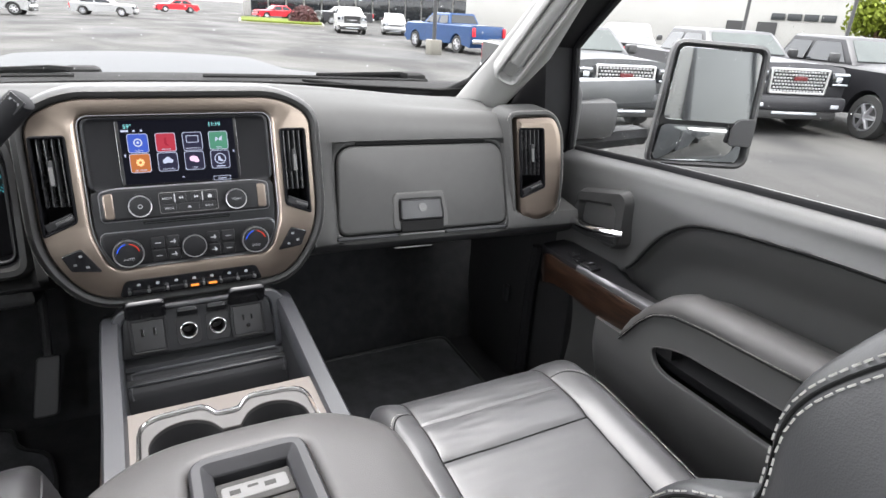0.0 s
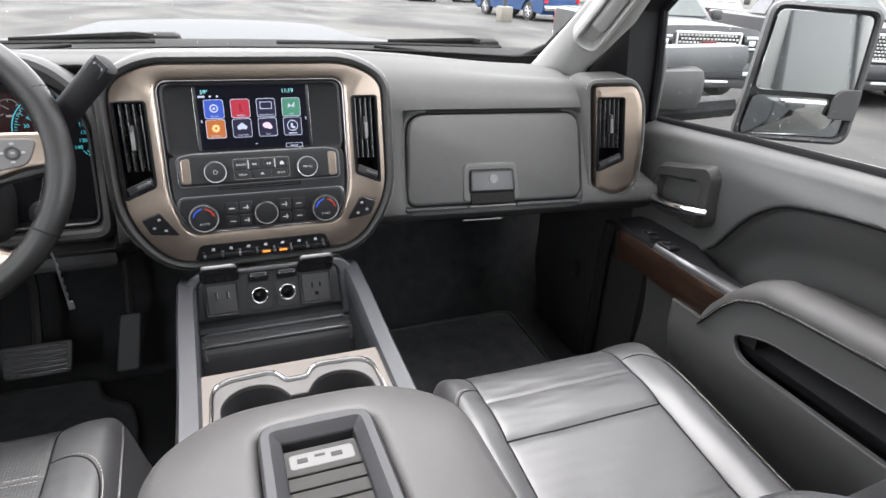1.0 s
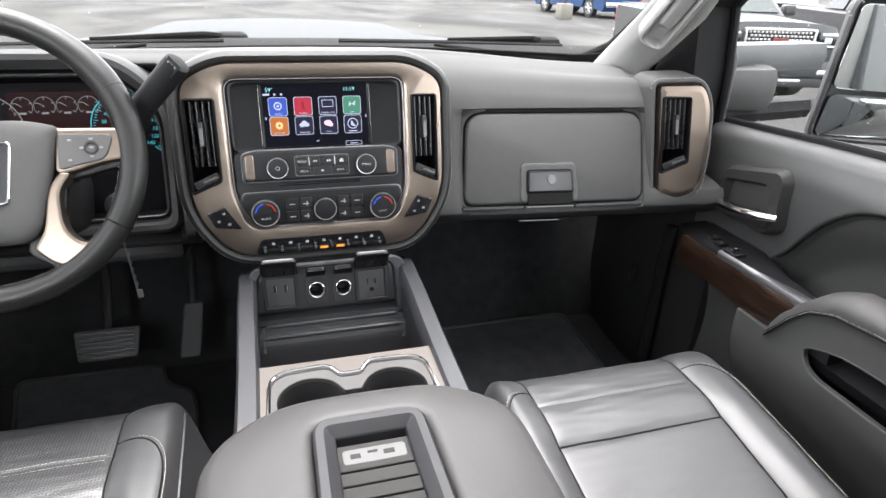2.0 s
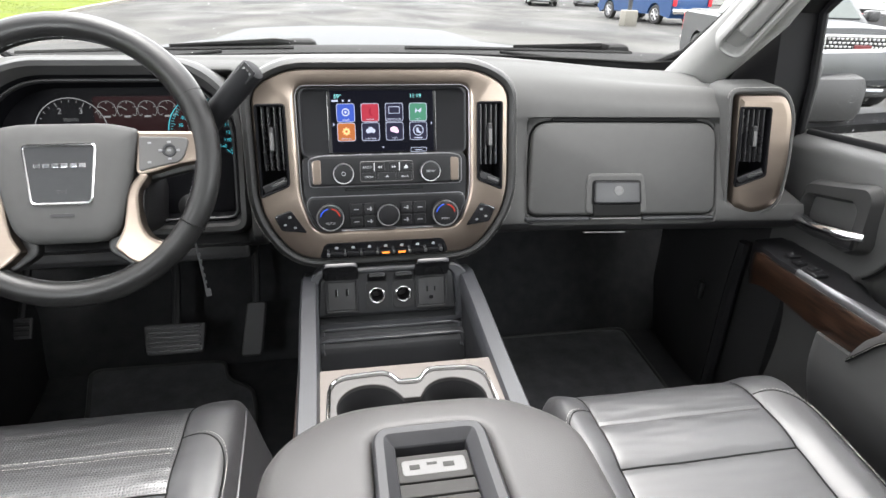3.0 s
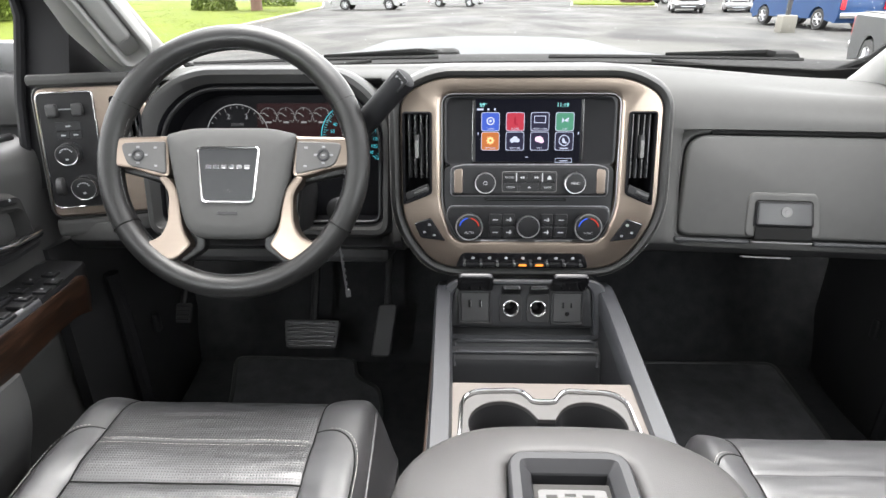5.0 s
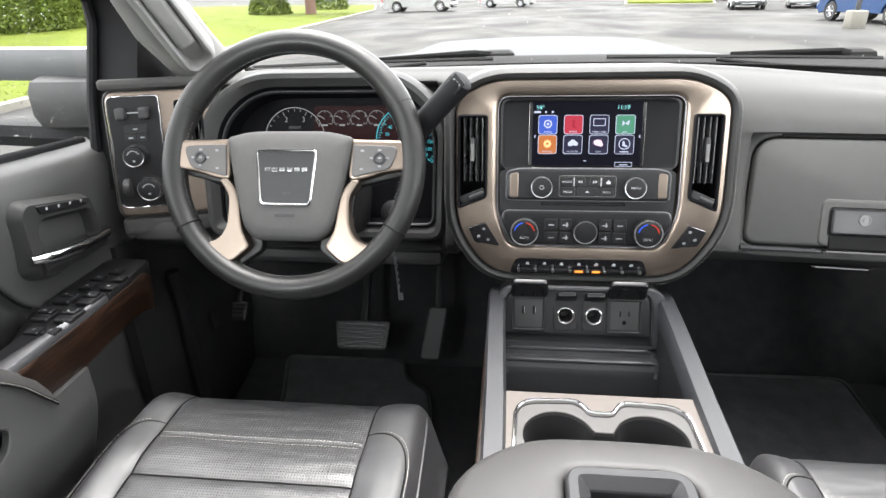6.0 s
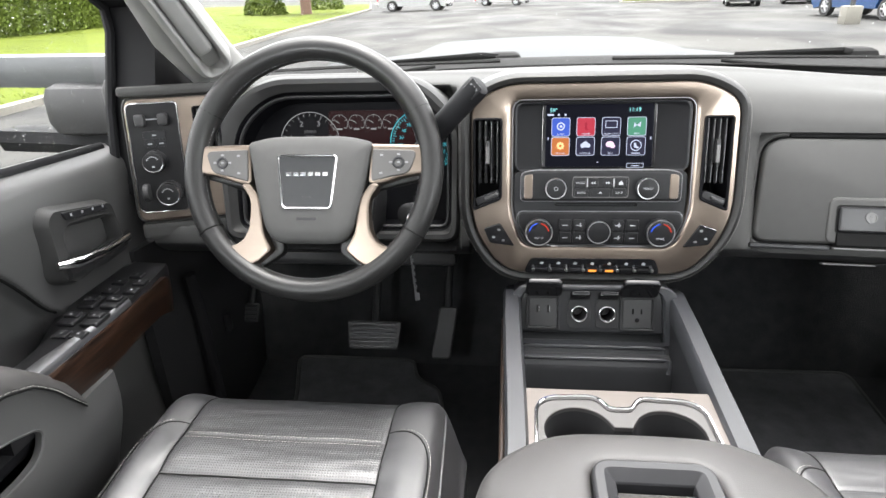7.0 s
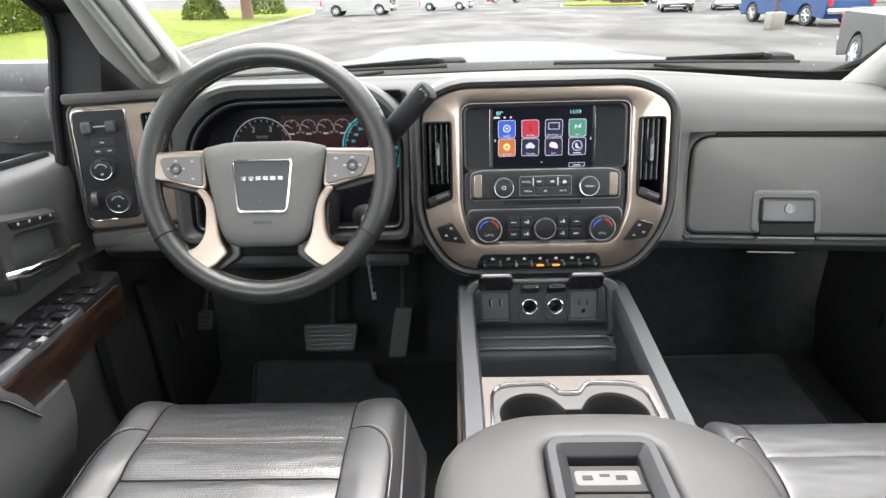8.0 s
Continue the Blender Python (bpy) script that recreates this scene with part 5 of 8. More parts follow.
def ignition_key():
    e = thing("key", "steel key and fob hanging from the ignition lock", "key", (-0.292, 0.0, 1.38))
    bm = B()
    lathe(bm, [(0.019, -0.03), (0.019, 0.012), (0.014, 0.016), (0.0005, 0.016)], axes((-0.294, 0.005, 1.42), (1, 0, 0), (0, 0.35, 1), (0, -1, 0.35)), 20)
    part("lock_barrel", bm, M_DARK, e)
    bm = B()
    tube(bm, [(-0.294 + 0.012 * math.cos(a), -0.028, 1.400 + 0.014 * math.sin(a)) for a in [0.5236 * i for i in range(12)]], 0.0014, 6, closed=True)
    part("split_ring", bm, M_CHROME, e)
    bm = B()
    block(bm, (-0.2935, -0.016, 1.417), (0.004, 0.022, 0.020), 0.0015)
    part("key_bow", bm, M_SILVER, e)
    bm = B()
    M = axes((-0.289, -0.032, 1.336), (0.95, 0.3, 0), (-0.06, 0, 1), (0.3, -0.95, 0))
    block(bm, (0, 0, 0), (0.0030, 0.085, 0.0020), 0.0007, M)
    block(bm, (0.002, -0.046, 0), (0.008, 0.014, 0.0024), 0.001, M)
    for i in range(5):
        block(bm, (0.0026, 0.02 - i * 0.012, 0), (0.0016, 0.006, 0.0021), 0.0005, M)
    part("key_blade", bm, M_SATIN, e)
    return e


def pedals():
    e = thing("brake_pedal", "wide black brake pedal with bright ribs", "pedal", (-0.457, 0.40, 1.0), "pedals")
    P = axes((-0.457, 0.325, 0.987), (1, 0, 0), (0, 0.55, 0.84), (0, -0.84, 0.55))
    bm = B()
    prism(bm, rounded([(-0.060, -0.034), (0.060, -0.034), (0.067, 0.034), (-0.067, 0.034)], 0.010, 4), -0.012, 0.004, P, 0.003)
    pad = part("pad", bm, M_RUBBER, e)
    for i in range(6):
        bm = B()
        block(bm, (0, -0.026 + i * 0.0104, 0.005), (0.112, 0.0055, 0.005), 0.0016, P)
        part("rib", bm, M_SLATGLOSS, pad)
    bm = B()
    tube(bm, [P @ Vector((0, 0.02, -0.012)), (-0.457, 0.42, 1.10), (-0.457, 0.44, 1.24)], 0.010, 8)
    part("arm", bm, M_DARK, e)
    e = thing("accelerator_pedal", "long black accelerator pedal", "pedal", (-0.285, 0.40, 0.95), "pedals")
    P = axes((-0.285, 0.345, 0.995), (1, 0, 0), (0.10, 0.45, 0.88), (0, -0.88, 0.45))
    bm = B()
    prism(bm, rounded([(-0.026, -0.070), (0.020, -0.070), (0.024, 0.055), (-0.020, 0.055)], 0.010, 4), -0.012, 0.004, P, 0.004)
    part("pad", bm, M_RUBBER, e)
    bm = B()
    tube(bm, [P @ Vector((0, 0.05, -0.012)), (-0.28, 0.44, 1.12), (-0.28, 0.46, 1.22)], 0.009, 8)
    part("arm", bm, M_DARK, e)
    e = thing("parking_brake_pedal", "small ribbed parking brake pedal", "pedal", (-0.742, 0.40, 1.05), "pedals")
    P = axes((-0.765, 0.33, 1.038), (1, 0, 0), (0, 0.62, 0.78), (0, -0.78, 0.62))
    bm = B()
    block(bm, (0, 0, 0), (0.052, 0.046, 0.012), 0.004, P)
    pad = part("pad", bm, M_RUBBER, e)
    for i in range(4):
        bm = B()
        block(bm, (0, -0.016 + i * 0.0105, 0.007), (0.042, 0.0045, 0.003), 0.001, P)
        part("rib", bm, M_GREYPL, pad)
    bm = B()
    tube(bm, [P @ Vector((0, 0.02, -0.006)), (-0.765, 0.44, 1.15), (-0.765, 0.46, 1.22)], 0.009, 8)
    part("arm", bm, M_DARK, e)


def floor_mats():
    z = FLOOR + 0.004
    for s, pts in ((-1, ((-0.69, 0.415), (-0.64, 0.24), (-0.62, -0.3), (-0.27, -0.3), (-0.282, 0.21), (-0.300, 0.295), (-0.362, 0.335), (-0.378, 0.415))),
                   (1, ((0.69, 0.415), (0.66, -0.3), (0.24, -0.3), (0.22, 0.415)))):
        o = rounded(pts, 0.03, 4)
        bm = B()
        prism(bm, o, z, z + 0.012, b=0.003)
        m = solo("floor_mat", bm, M_MAT, "black carpet floor mat with bound edge", "floor mat", "floor mats")
        bm = B()
        tube(bm, lift(Matrix.Identity(4), o, z + 0.012), 0.005, 6, closed=True)
        part("bound_edge", bm, M_RUBBER, m)


# ---- centre console ----
def console():
    e = thing("center_console", "black center console with taupe cup holder plate and padded armrest", "center console", (0, -0.3, FLOOR))
    # tapered body from dash to floor
    bm = B()
    for s in (-1, 1):
        pts = [(0.0, 1.285), (-0.36, 1.272), (-0.95, 1.262), (-0.95, FLOOR), (0.12, FLOOR), (0.20, 1.0), (0.12, 1.22)]
        a = [(s * 0.119, y, z) for y, z in pts]
        b = [(s * 0.139, y, z) for y, z in pts]
        skin(bm, [a, b])
    part("side_panel", bm, M_GREYPL, e)
    for s in (-1, 1):
        bm = B()
        path = [(s * 0.124, 0.045, 1.255), (s * 0.128, 0.020, 1.283), (s * 0.1305, -0.01, 1.291), (s * 0.130, -0.10, 1.288), (s * 0.1265, -0.25, 1.282), (s * 0.1245, -0.46, 1.272)]
        rings = []
        for x, y, z in path:
            w = 0.0135
            rings.append([(x + a * w, y, z + c) for a, c in ((-1, -0.03), (1, -0.03), (1.05, -0.004), (0.75, 0.003), (-0.75, 0.003), (-1.0, -0.002))])
        skin(bm, rings)
        part("rail", bm, M_RAIL, e, "satin charcoal rail")
        bm = B()
        block(bm, (s * 0.1425, -0.30, 1.195), (0.008, 0.60, 0.085), 0.003)
        part("wood_trim", bm, M_WOOD, e, "dark wood side trim")
    # outlet panel
    O = axes((-0.006, -0.030, 1.268), (1, 0, 0), (0, 0.30, 1), (0, -1, 0.30))
    bm = B()
    prism(bm, rounded([(-0.117, -0.036), (0.117, -0.036), (0.112, 0.036), (-0.106, 0.036)], [0.006, 0.006, 0.02, 0.02], 4), -0.05, 0.0, O, 0.004)
    op = part("outlet_panel", bm, M_GREYPL, e, "black panel with power outlets and open covers")
    bm = B()
    ro = rounded([(-0.134, -0.050), (0.146, -0.050), (0.134, 0.044), (-0.122, 0.044)], [0.004, 0.004, 0.03, 0.03], 6)
    ri = rounded([(-0.1165, -0.050), (0.1165, -0.050), (0.1130, 0.0345), (-0.1070, 0.0345)], [0.004, 0.004, 0.02, 0.02], 6)
    collar(bm, ro, ri, -0.05, 0.004, O, 0.003)
    part("outlet_rim", bm, M_RAIL, e, "satin charcoal rim arching over the outlets")
    holes = []
    for u in (-0.0165, 0.027):
        bm = B()
        lathe(bm, [(0.0116, -0.042), (0.0116, 0.02)], O @ Matrix.Translation((u, -0.003, 0)), 32)
        holes.append(part("hole", bm, M_DARK))
    cut(op, holes)
    for k, (u, w, h) in enumerate(((-0.074, 0.046, 0.046), (0.074, 0.046, 0.048))):
        bm = B()
        collar(bm, rect(u - w / 2 - 0.004, -0.030, u + w / 2 + 0.004, 0.026, 0.004), rect(u - w / 2, -0.026, u + w / 2, 0.022, 0.003), -0.001, 0.003, O, 0.001)
        part("outlet_frame", bm, M_DARK, op)
        bm = B()
        prism(bm, rect(u - w / 2 + 0.001, -0.025, u + w / 2 - 0.001, 0.021, 0.002), -0.004, 0.0012, O, 0.001)
        f = part("outlet_face", bm, M_RUBBER, op)
        bm = B()
        slots = ((-0.0085, 0.006, 0.004, 0.012), (0.0085, 0.006, 0.004, 0.012)) if k == 0 else ((-0.0065, 0.004, 0.0025, 0.009), (0.0065, 0.004, 0.0025, 0.008))
        for du, dv, a, b in slots:
            block(bm, (u + du, dv - 0.002, 0.0012), (a, b, 0.0012), 0.0004, O)
        if k:
            prism(bm, circle(0.0035, 14, (u, -0.012)), 0.0005, 0.0018, O, 0.0003)
        part("slot", bm, M_GLOSS, f)
        if k == 0:
            bm = B()
            for du, dv, a, b in slots:
                block(bm, (u + du + 0.002, dv - 0.002, 0.0014), (0.0007, b * 0.8, 0.0012), 0.0002, O)
            part("slot_contact", bm, M_SILVER, f)
        bm = B()
        L = O @ Matrix.Translation((u, 0.030, 0.004)) @ Matrix.Rotation(radians(50), 4, "X")
        prism(bm, rounded([(-w / 2 - 0.006, -0.003), (w / 2 + 0.006, -0.003), (w / 2 + 0.005, 0.040), (-w / 2 - 0.005, 0.040)], 0.008, 4), -0.003, 0.004, L, 0.002)
        part("outlet_cover", bm, M_GLOSS, op, "flipped-up outlet cover")
    for u in (-0.0165, 0.027):
        bm = B()
        ro = resample(rect(u - 0.018, -0.026, u + 0.018, 0.020, 0.007), 48)
        collar(bm, ro, circle_like(ro, (u, -0.003), 0.0122), -0.001, 0.003, O, 0.0005)
        sk = part("socket", bm, M_DARK, op, "round lighter socket")
        bm = B()
        tube(bm, [O @ Vector((u + 0.0120 * math.cos(a), -0.003 + 0.0120 * math.sin(a), 0.0040)) for a in [0.2618 * k for k in range(24)]], 0.0017, 8, closed=True)
        part("socket_ring", bm, M_CHROME, sk, "bright socket ring")
        bm = B()
        skin(bm, [lift(O, circle(r, 24, (u, -0.003)), w) for r, w in ((0.0118, 0.003), (0.0108, 0.0), (0.0105, -0.035))], cap0=False)
        lathe(bm, [(0.004, -0.035), (0.004, -0.012), (0.0005, -0.011)], O @ Matrix.Translation((u - 0.002, -0.003, 0)), 12)
        part("socket_bore", bm, M_RUBBER, sk)
        bm = B()
        L = O @ Matrix.Translation((u, 0.024, 0.004)) @ Matrix.Rotation(radians(60), 4, "X")
        prism(bm, rounded([(-0.016, -0.002), (0.016, -0.002), (0.015, 0.022), (-0.015, 0.022)], 0.007, 4), -0.003, 0.003, L, 0.0015)
        part("socket_cover", bm, M_GLOSS, op, "flipped-up socket cover")
    # storage tray with a stepped sliding lid
    bm = B()
    prof = [(-0.012, 1.236), (-0.024, 1.226), (-0.034, 1.217), (-0.052, 1.214), (-0.056, 1.207), (-0.074, 1.206), (-0.080, 1.198), (-0.094, 1.150), (-0.200, 1.142), (-0.236, 1.262)]
    sheet(bm, lambda u, v: ((2 * u - 1) * 0.1185, curve_of([(i / 9, p[0]) for i, p in enumerate(prof)], v), curve_of([(i / 9, p[1]) for i, p in enumerate(prof)], v)), 6, 45, (0, 0, -0.02))
    tr = part("storage_tray", bm, M_GREYPL, e, "black storage tray with stepped sliding lid", sharp=25)
    for y, z, w in ((-0.050, 1.2145, 0.224), (-0.072, 1.2075, 0.226)):
        bm = B()
        tube(bm, [(-w / 2, y - 0.010, z - 0.020), (-w / 2, y, z - 0.002), (-w / 2 + 0.008, y, z), (w / 2 - 0.008, y, z), (w / 2, y, z - 0.002), (w / 2, y - 0.010, z - 0.020)], 0.0035, 8)
        part("tray_edge", bm, M_RAIL, tr)
    # cup holder plate
    C = axes((0, -0.330, 1.2745), (1, 0, 0), (0, 1, 0.02), (0, 0, 1))
    plate = rounded([(-0.115, -0.14), (0.115, -0.14), (0.115, 0.086), (-0.115, 0.086)], 0.004, 8)
    well = cup_outline()
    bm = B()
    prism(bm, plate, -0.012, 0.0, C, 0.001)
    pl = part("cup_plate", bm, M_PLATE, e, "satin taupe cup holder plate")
    bm = B()
    prism(bm, inset(well, -0.004), -0.05, 0.05, C, 0.0001)
    cut(pl, [part("hole", bm, M_DARK)])
    bm = B()
    collar(bm, inset(well, -0.0050), inset(well, -0.0010), -0.006, 0.0026, C, 0.0011)
    part("chrome_edge", bm, M_CHROME, e, "bright chrome edge")
    bm = B()
    hole = cup_holes()
    collar(bm, inset(well, -0.0010), hole, -0.010, -0.003, C, 0.0008)
    part("cup_insert", bm, M_INSERT, e, "satin grey insert")
    bm = B()
    skin(bm, [lift(C, inset(hole, -0.0005), -0.006), lift(C, inset(hole, 0.002), -0.020), lift(C, inset(hole, 0.006), -0.085)], cap0=False)
    part("cup_well", bm, M_DARK, e, "dark double cup well")
    bm = B()
    block(bm, (0, -0.062, -0.008), (0.05, 0.03, 0.012), 0.005, C)
    part("cup_tab", bm, M_GREYPL, e)
    return e


def circle_like(out, c, r):
    """A circle with as many points as out, at the same bearings."""
    c = Vector(c)
    return [c + (p - c).normalized() * r for p in out]


def resample(out, k):
    """An outline resampled to k points by bearing from its middle."""
    c = sum(out, Vector((0, 0))) / len(out)
    res = []
    n = len(out)
    for i in range(k):
        a = 6.28318 * i / k
        d = Vector((math.cos(a), math.sin(a)))
        best = None
        for j in range(n):
            p, q = out[j] - c, out[(j + 1) % n] - c
            den = d.x * (q.y - p.y) - d.y * (q.x - p.x)
            if abs(den) < 1e-12:
                continue
            t = (p.x * (q.y - p.y) - p.y * (q.x - p.x)) / den
            w = (p.x * d.y - p.y * d.x) / den
            if t > 0 and -1e-6 <= w <= 1 + 1e-6 and (best is None or t > best):
                best = t
        res.append(c + d * (best or 0.01))
    return res


def cup_outline():
    raw = rounded([(-0.103, -0.11), (0.103, -0.11), (0.098, 0.066), (0.026, 0.070), (0.016, 0.048), (-0.016, 0.048), (-0.026, 0.070), (-0.098, 0.066)],
                  [0.01, 0.01, 0.026, 0.012, 0.010, 0.010, 0.012, 0.026], 6)
    return resample(raw, 256)


def cup_holes():
    pts = []
    for i in range(256):
        a = 6.28318 * i / 256
        d = Vector((math.cos(a), math.sin(a)))
        best = 0.0
        for cx in (-0.052, 0.052):
            b = d.x * cx + d.y * 0.014
            disc = b * b - (cx * cx + 0.014 ** 2 - 0.0405 ** 2)
            if disc > 0:
                best = max(best, b + math.sqrt(disc))
        if abs(d.y) > 1e-6:
            best = max(best, min(0.022 / abs(d.y), 0.030))
        pts.append(d * best)
    return pts


def armrest():
    e = thing("armrest", "black padded leather armrest lid with open charging recess", "armrest", (0, -0.6, 1.25))
    zt = 1.332
    ro = rounded([(-0.062, -0.86), (0.062, -0.86), (0.058, -0.424), (-0.058, -0.424)], 0.022, 8)
    bm = B()
    out = rounded([(-0.166, -0.95), (0.166, -0.95), (0.170, -0.420), (0.10, -0.363), (-0.10, -0.363), (-0.170, -0.420)], [0.02, 0.02, 0.05, 0.09, 0.09, 0.05], 8)
    c = Vector((0, -0.64))
    n = 160
    a, b = resample(out, n), resample(ro, n)

    def crown(p, drop):
        front = smooth(-0.46, -0.365, p.y)
        return Vector((p.x, p.y, zt - 0.008 * front - 0.010 * (p.x / 0.16) ** 2 - drop))
    lay = [(0.0, 0.050, 0.0), (0.0, 0.030, 0.0), (0.004, 0.016, 0.0), (0.010, 0.007, 0.0), (0.020, 0.002, 0.0)]
    rings = [[crown(p, dz) for p in resample(inset(a, d), n)] for d, dz, _ in lay]
    bo = inset(b, -0.012)
    for q in (0.4, 0.75):
        i0 = resample(inset(a, 0.020), n)
        rings.append([crown(i0[k].lerp(bo[k], q), 0.0) for k in range(n)])
    rings.append([crown(p, 0.0) for p in bo])
    rings.append([crown(p, 0.0008) for p in inset(b, -0.008)])
    rings.append([crown(p, 0.0030) for p in inset(b, -0.004)])
    rings.append([crown(p, 0.0060) for p in inset(b, -0.0015)])
    rings.append([crown(p, 0.010) for p in b])
    rings.append([crown(p, 0.02) for p in b])
    skin(bm, rings, cap0=True, cap1=False)
    part("lid_pad", bm, M_ARM, e, "soft black leather lid")
    bm = B()
    I = Matrix.Identity(4)
    b2 = inset(ro, 0.0005)
    rr = [lift(I, b2, zt - 0.018), lift(I, b2, zt - 0.003), lift(I, inset(b2, 0.0015), zt), lift(I, inset(b2, 0.003), zt + 0.001), lift(I, inset(b2, 0.011), zt + 0.001),
          lift(I, inset(b2, 0.0125), zt), lift(I, inset(b2, 0.0215), zt - 0.007), lift(I, inset(b2, 0.0225), zt - 0.009), lift(I, inset(b2, 0.023), zt - 0.020)]
    skin(bm, rr, cap0=False, cap1=True)
    part("recess_frame", bm, M_FRAME, e, "charcoal recess frame", sharp=22)
    for i in range(24):
        bm = B()
        y = -0.498 - i * 0.0175
        block(bm, (0, y, zt - 0.0150), (0.076, 0.0155, 0.006), 0.0012)
        part("slat", bm, M_SLAT, e)
    bm = B()
    block(bm, (0, -0.470, zt - 0.0150), (0.074, 0.034, 0.004), 0.003)
    pl = part("label_plate", bm, M_SLAT, e)
    bm = B()
    prism(bm, rect(-0.031, -0.4795, 0.031, -0.4605, 0.004), zt - 0.014, zt - 0.0125, Matrix.Identity(4), 0.0005)
    part("badge", bm, M_BADGE, pl, "silver badge with printed symbols")
    bm = B()
    for u, w in ((-0.019, 0.010), (0.014, 0.011)):
        block(bm, (u, -0.470, zt - 0.0123), (w, 0.006, 0.0005), 0.0002)
    block(bm, (-0.002, -0.467, zt - 0.0123), (0.010, 0.003, 0.0005), 0.0002)
    part("label_mark", bm, M_SLAT, pl)
    # bin under the lid
    bm = B()
    block(bm, (0, -0.68, 1.06), (0.29, 0.56, 0.44), 0.02)
    part("bin", bm, M_DARK, e)
    return e


# ---- seats ----
def pillow(bm, f, nu, nv, edge=0.012, drop=0.006, depth=0.05, up=(0, 0, 1)):
    """A cushion panel over the surface f(u, v): its rims sink to a seam, and it has a body below."""
    up = Vector(up)
    su = (Vector(f(1, 0.5)) - Vector(f(0, 0.5))).length
    sv = (Vector(f(0.5, 1)) - Vector(f(0.5, 0))).length

    def g(u, v):
        d = min(u * su, (1 - u) * su, v * sv, (1 - v) * sv)
        k = max(0.0, 1 - d / edge)
        return Vector(f(u, v)) - up * (drop * k * k * k)

    def spread(n, size):
        ks = [0, 0.15, 0.35, 0.6, 1.0]
        a = [k * edge / size for k in ks]
        return a + [a[-1] + (1 - 2 * a[-1]) * i / n for i in range(1, n)] + [1 - q for q in reversed(a)]
    us, vs = spread(nu, su), spread(nv, sv)
    grid = [[bm.verts.new(g(u, v)) for v in vs] for u in us]
    base = [[Vector(x.co) - up * depth for x in row] for row in grid]
    for i in range(len(us) - 1):
        for j in range(len(vs) - 1):
            bm.faces.new((grid[i][j], grid[i + 1][j], grid[i + 1][j + 1], grid[i][j + 1]))
    loop = [(i, 0) for i in range(len(us))] + [(len(us) - 1, j) for j in range(1, len(vs))] + [(i, len(vs) - 1) for i in range(len(us) - 2, -1, -1)] + [(0, j) for j in range(len(vs) - 2, 0, -1)]
    low = [bm.verts.new(base[i][j]) for i, j in loop]
    for k in range(len(loop)):
        m = (k + 1) % len(loop)
        a, b = grid[loop[k][0]][loop[k][1]], grid[loop[m][0]][loop[m][1]]
        bm.faces.new((a, low[k], low[m], b))
    bm.faces.new(low)
    return bm


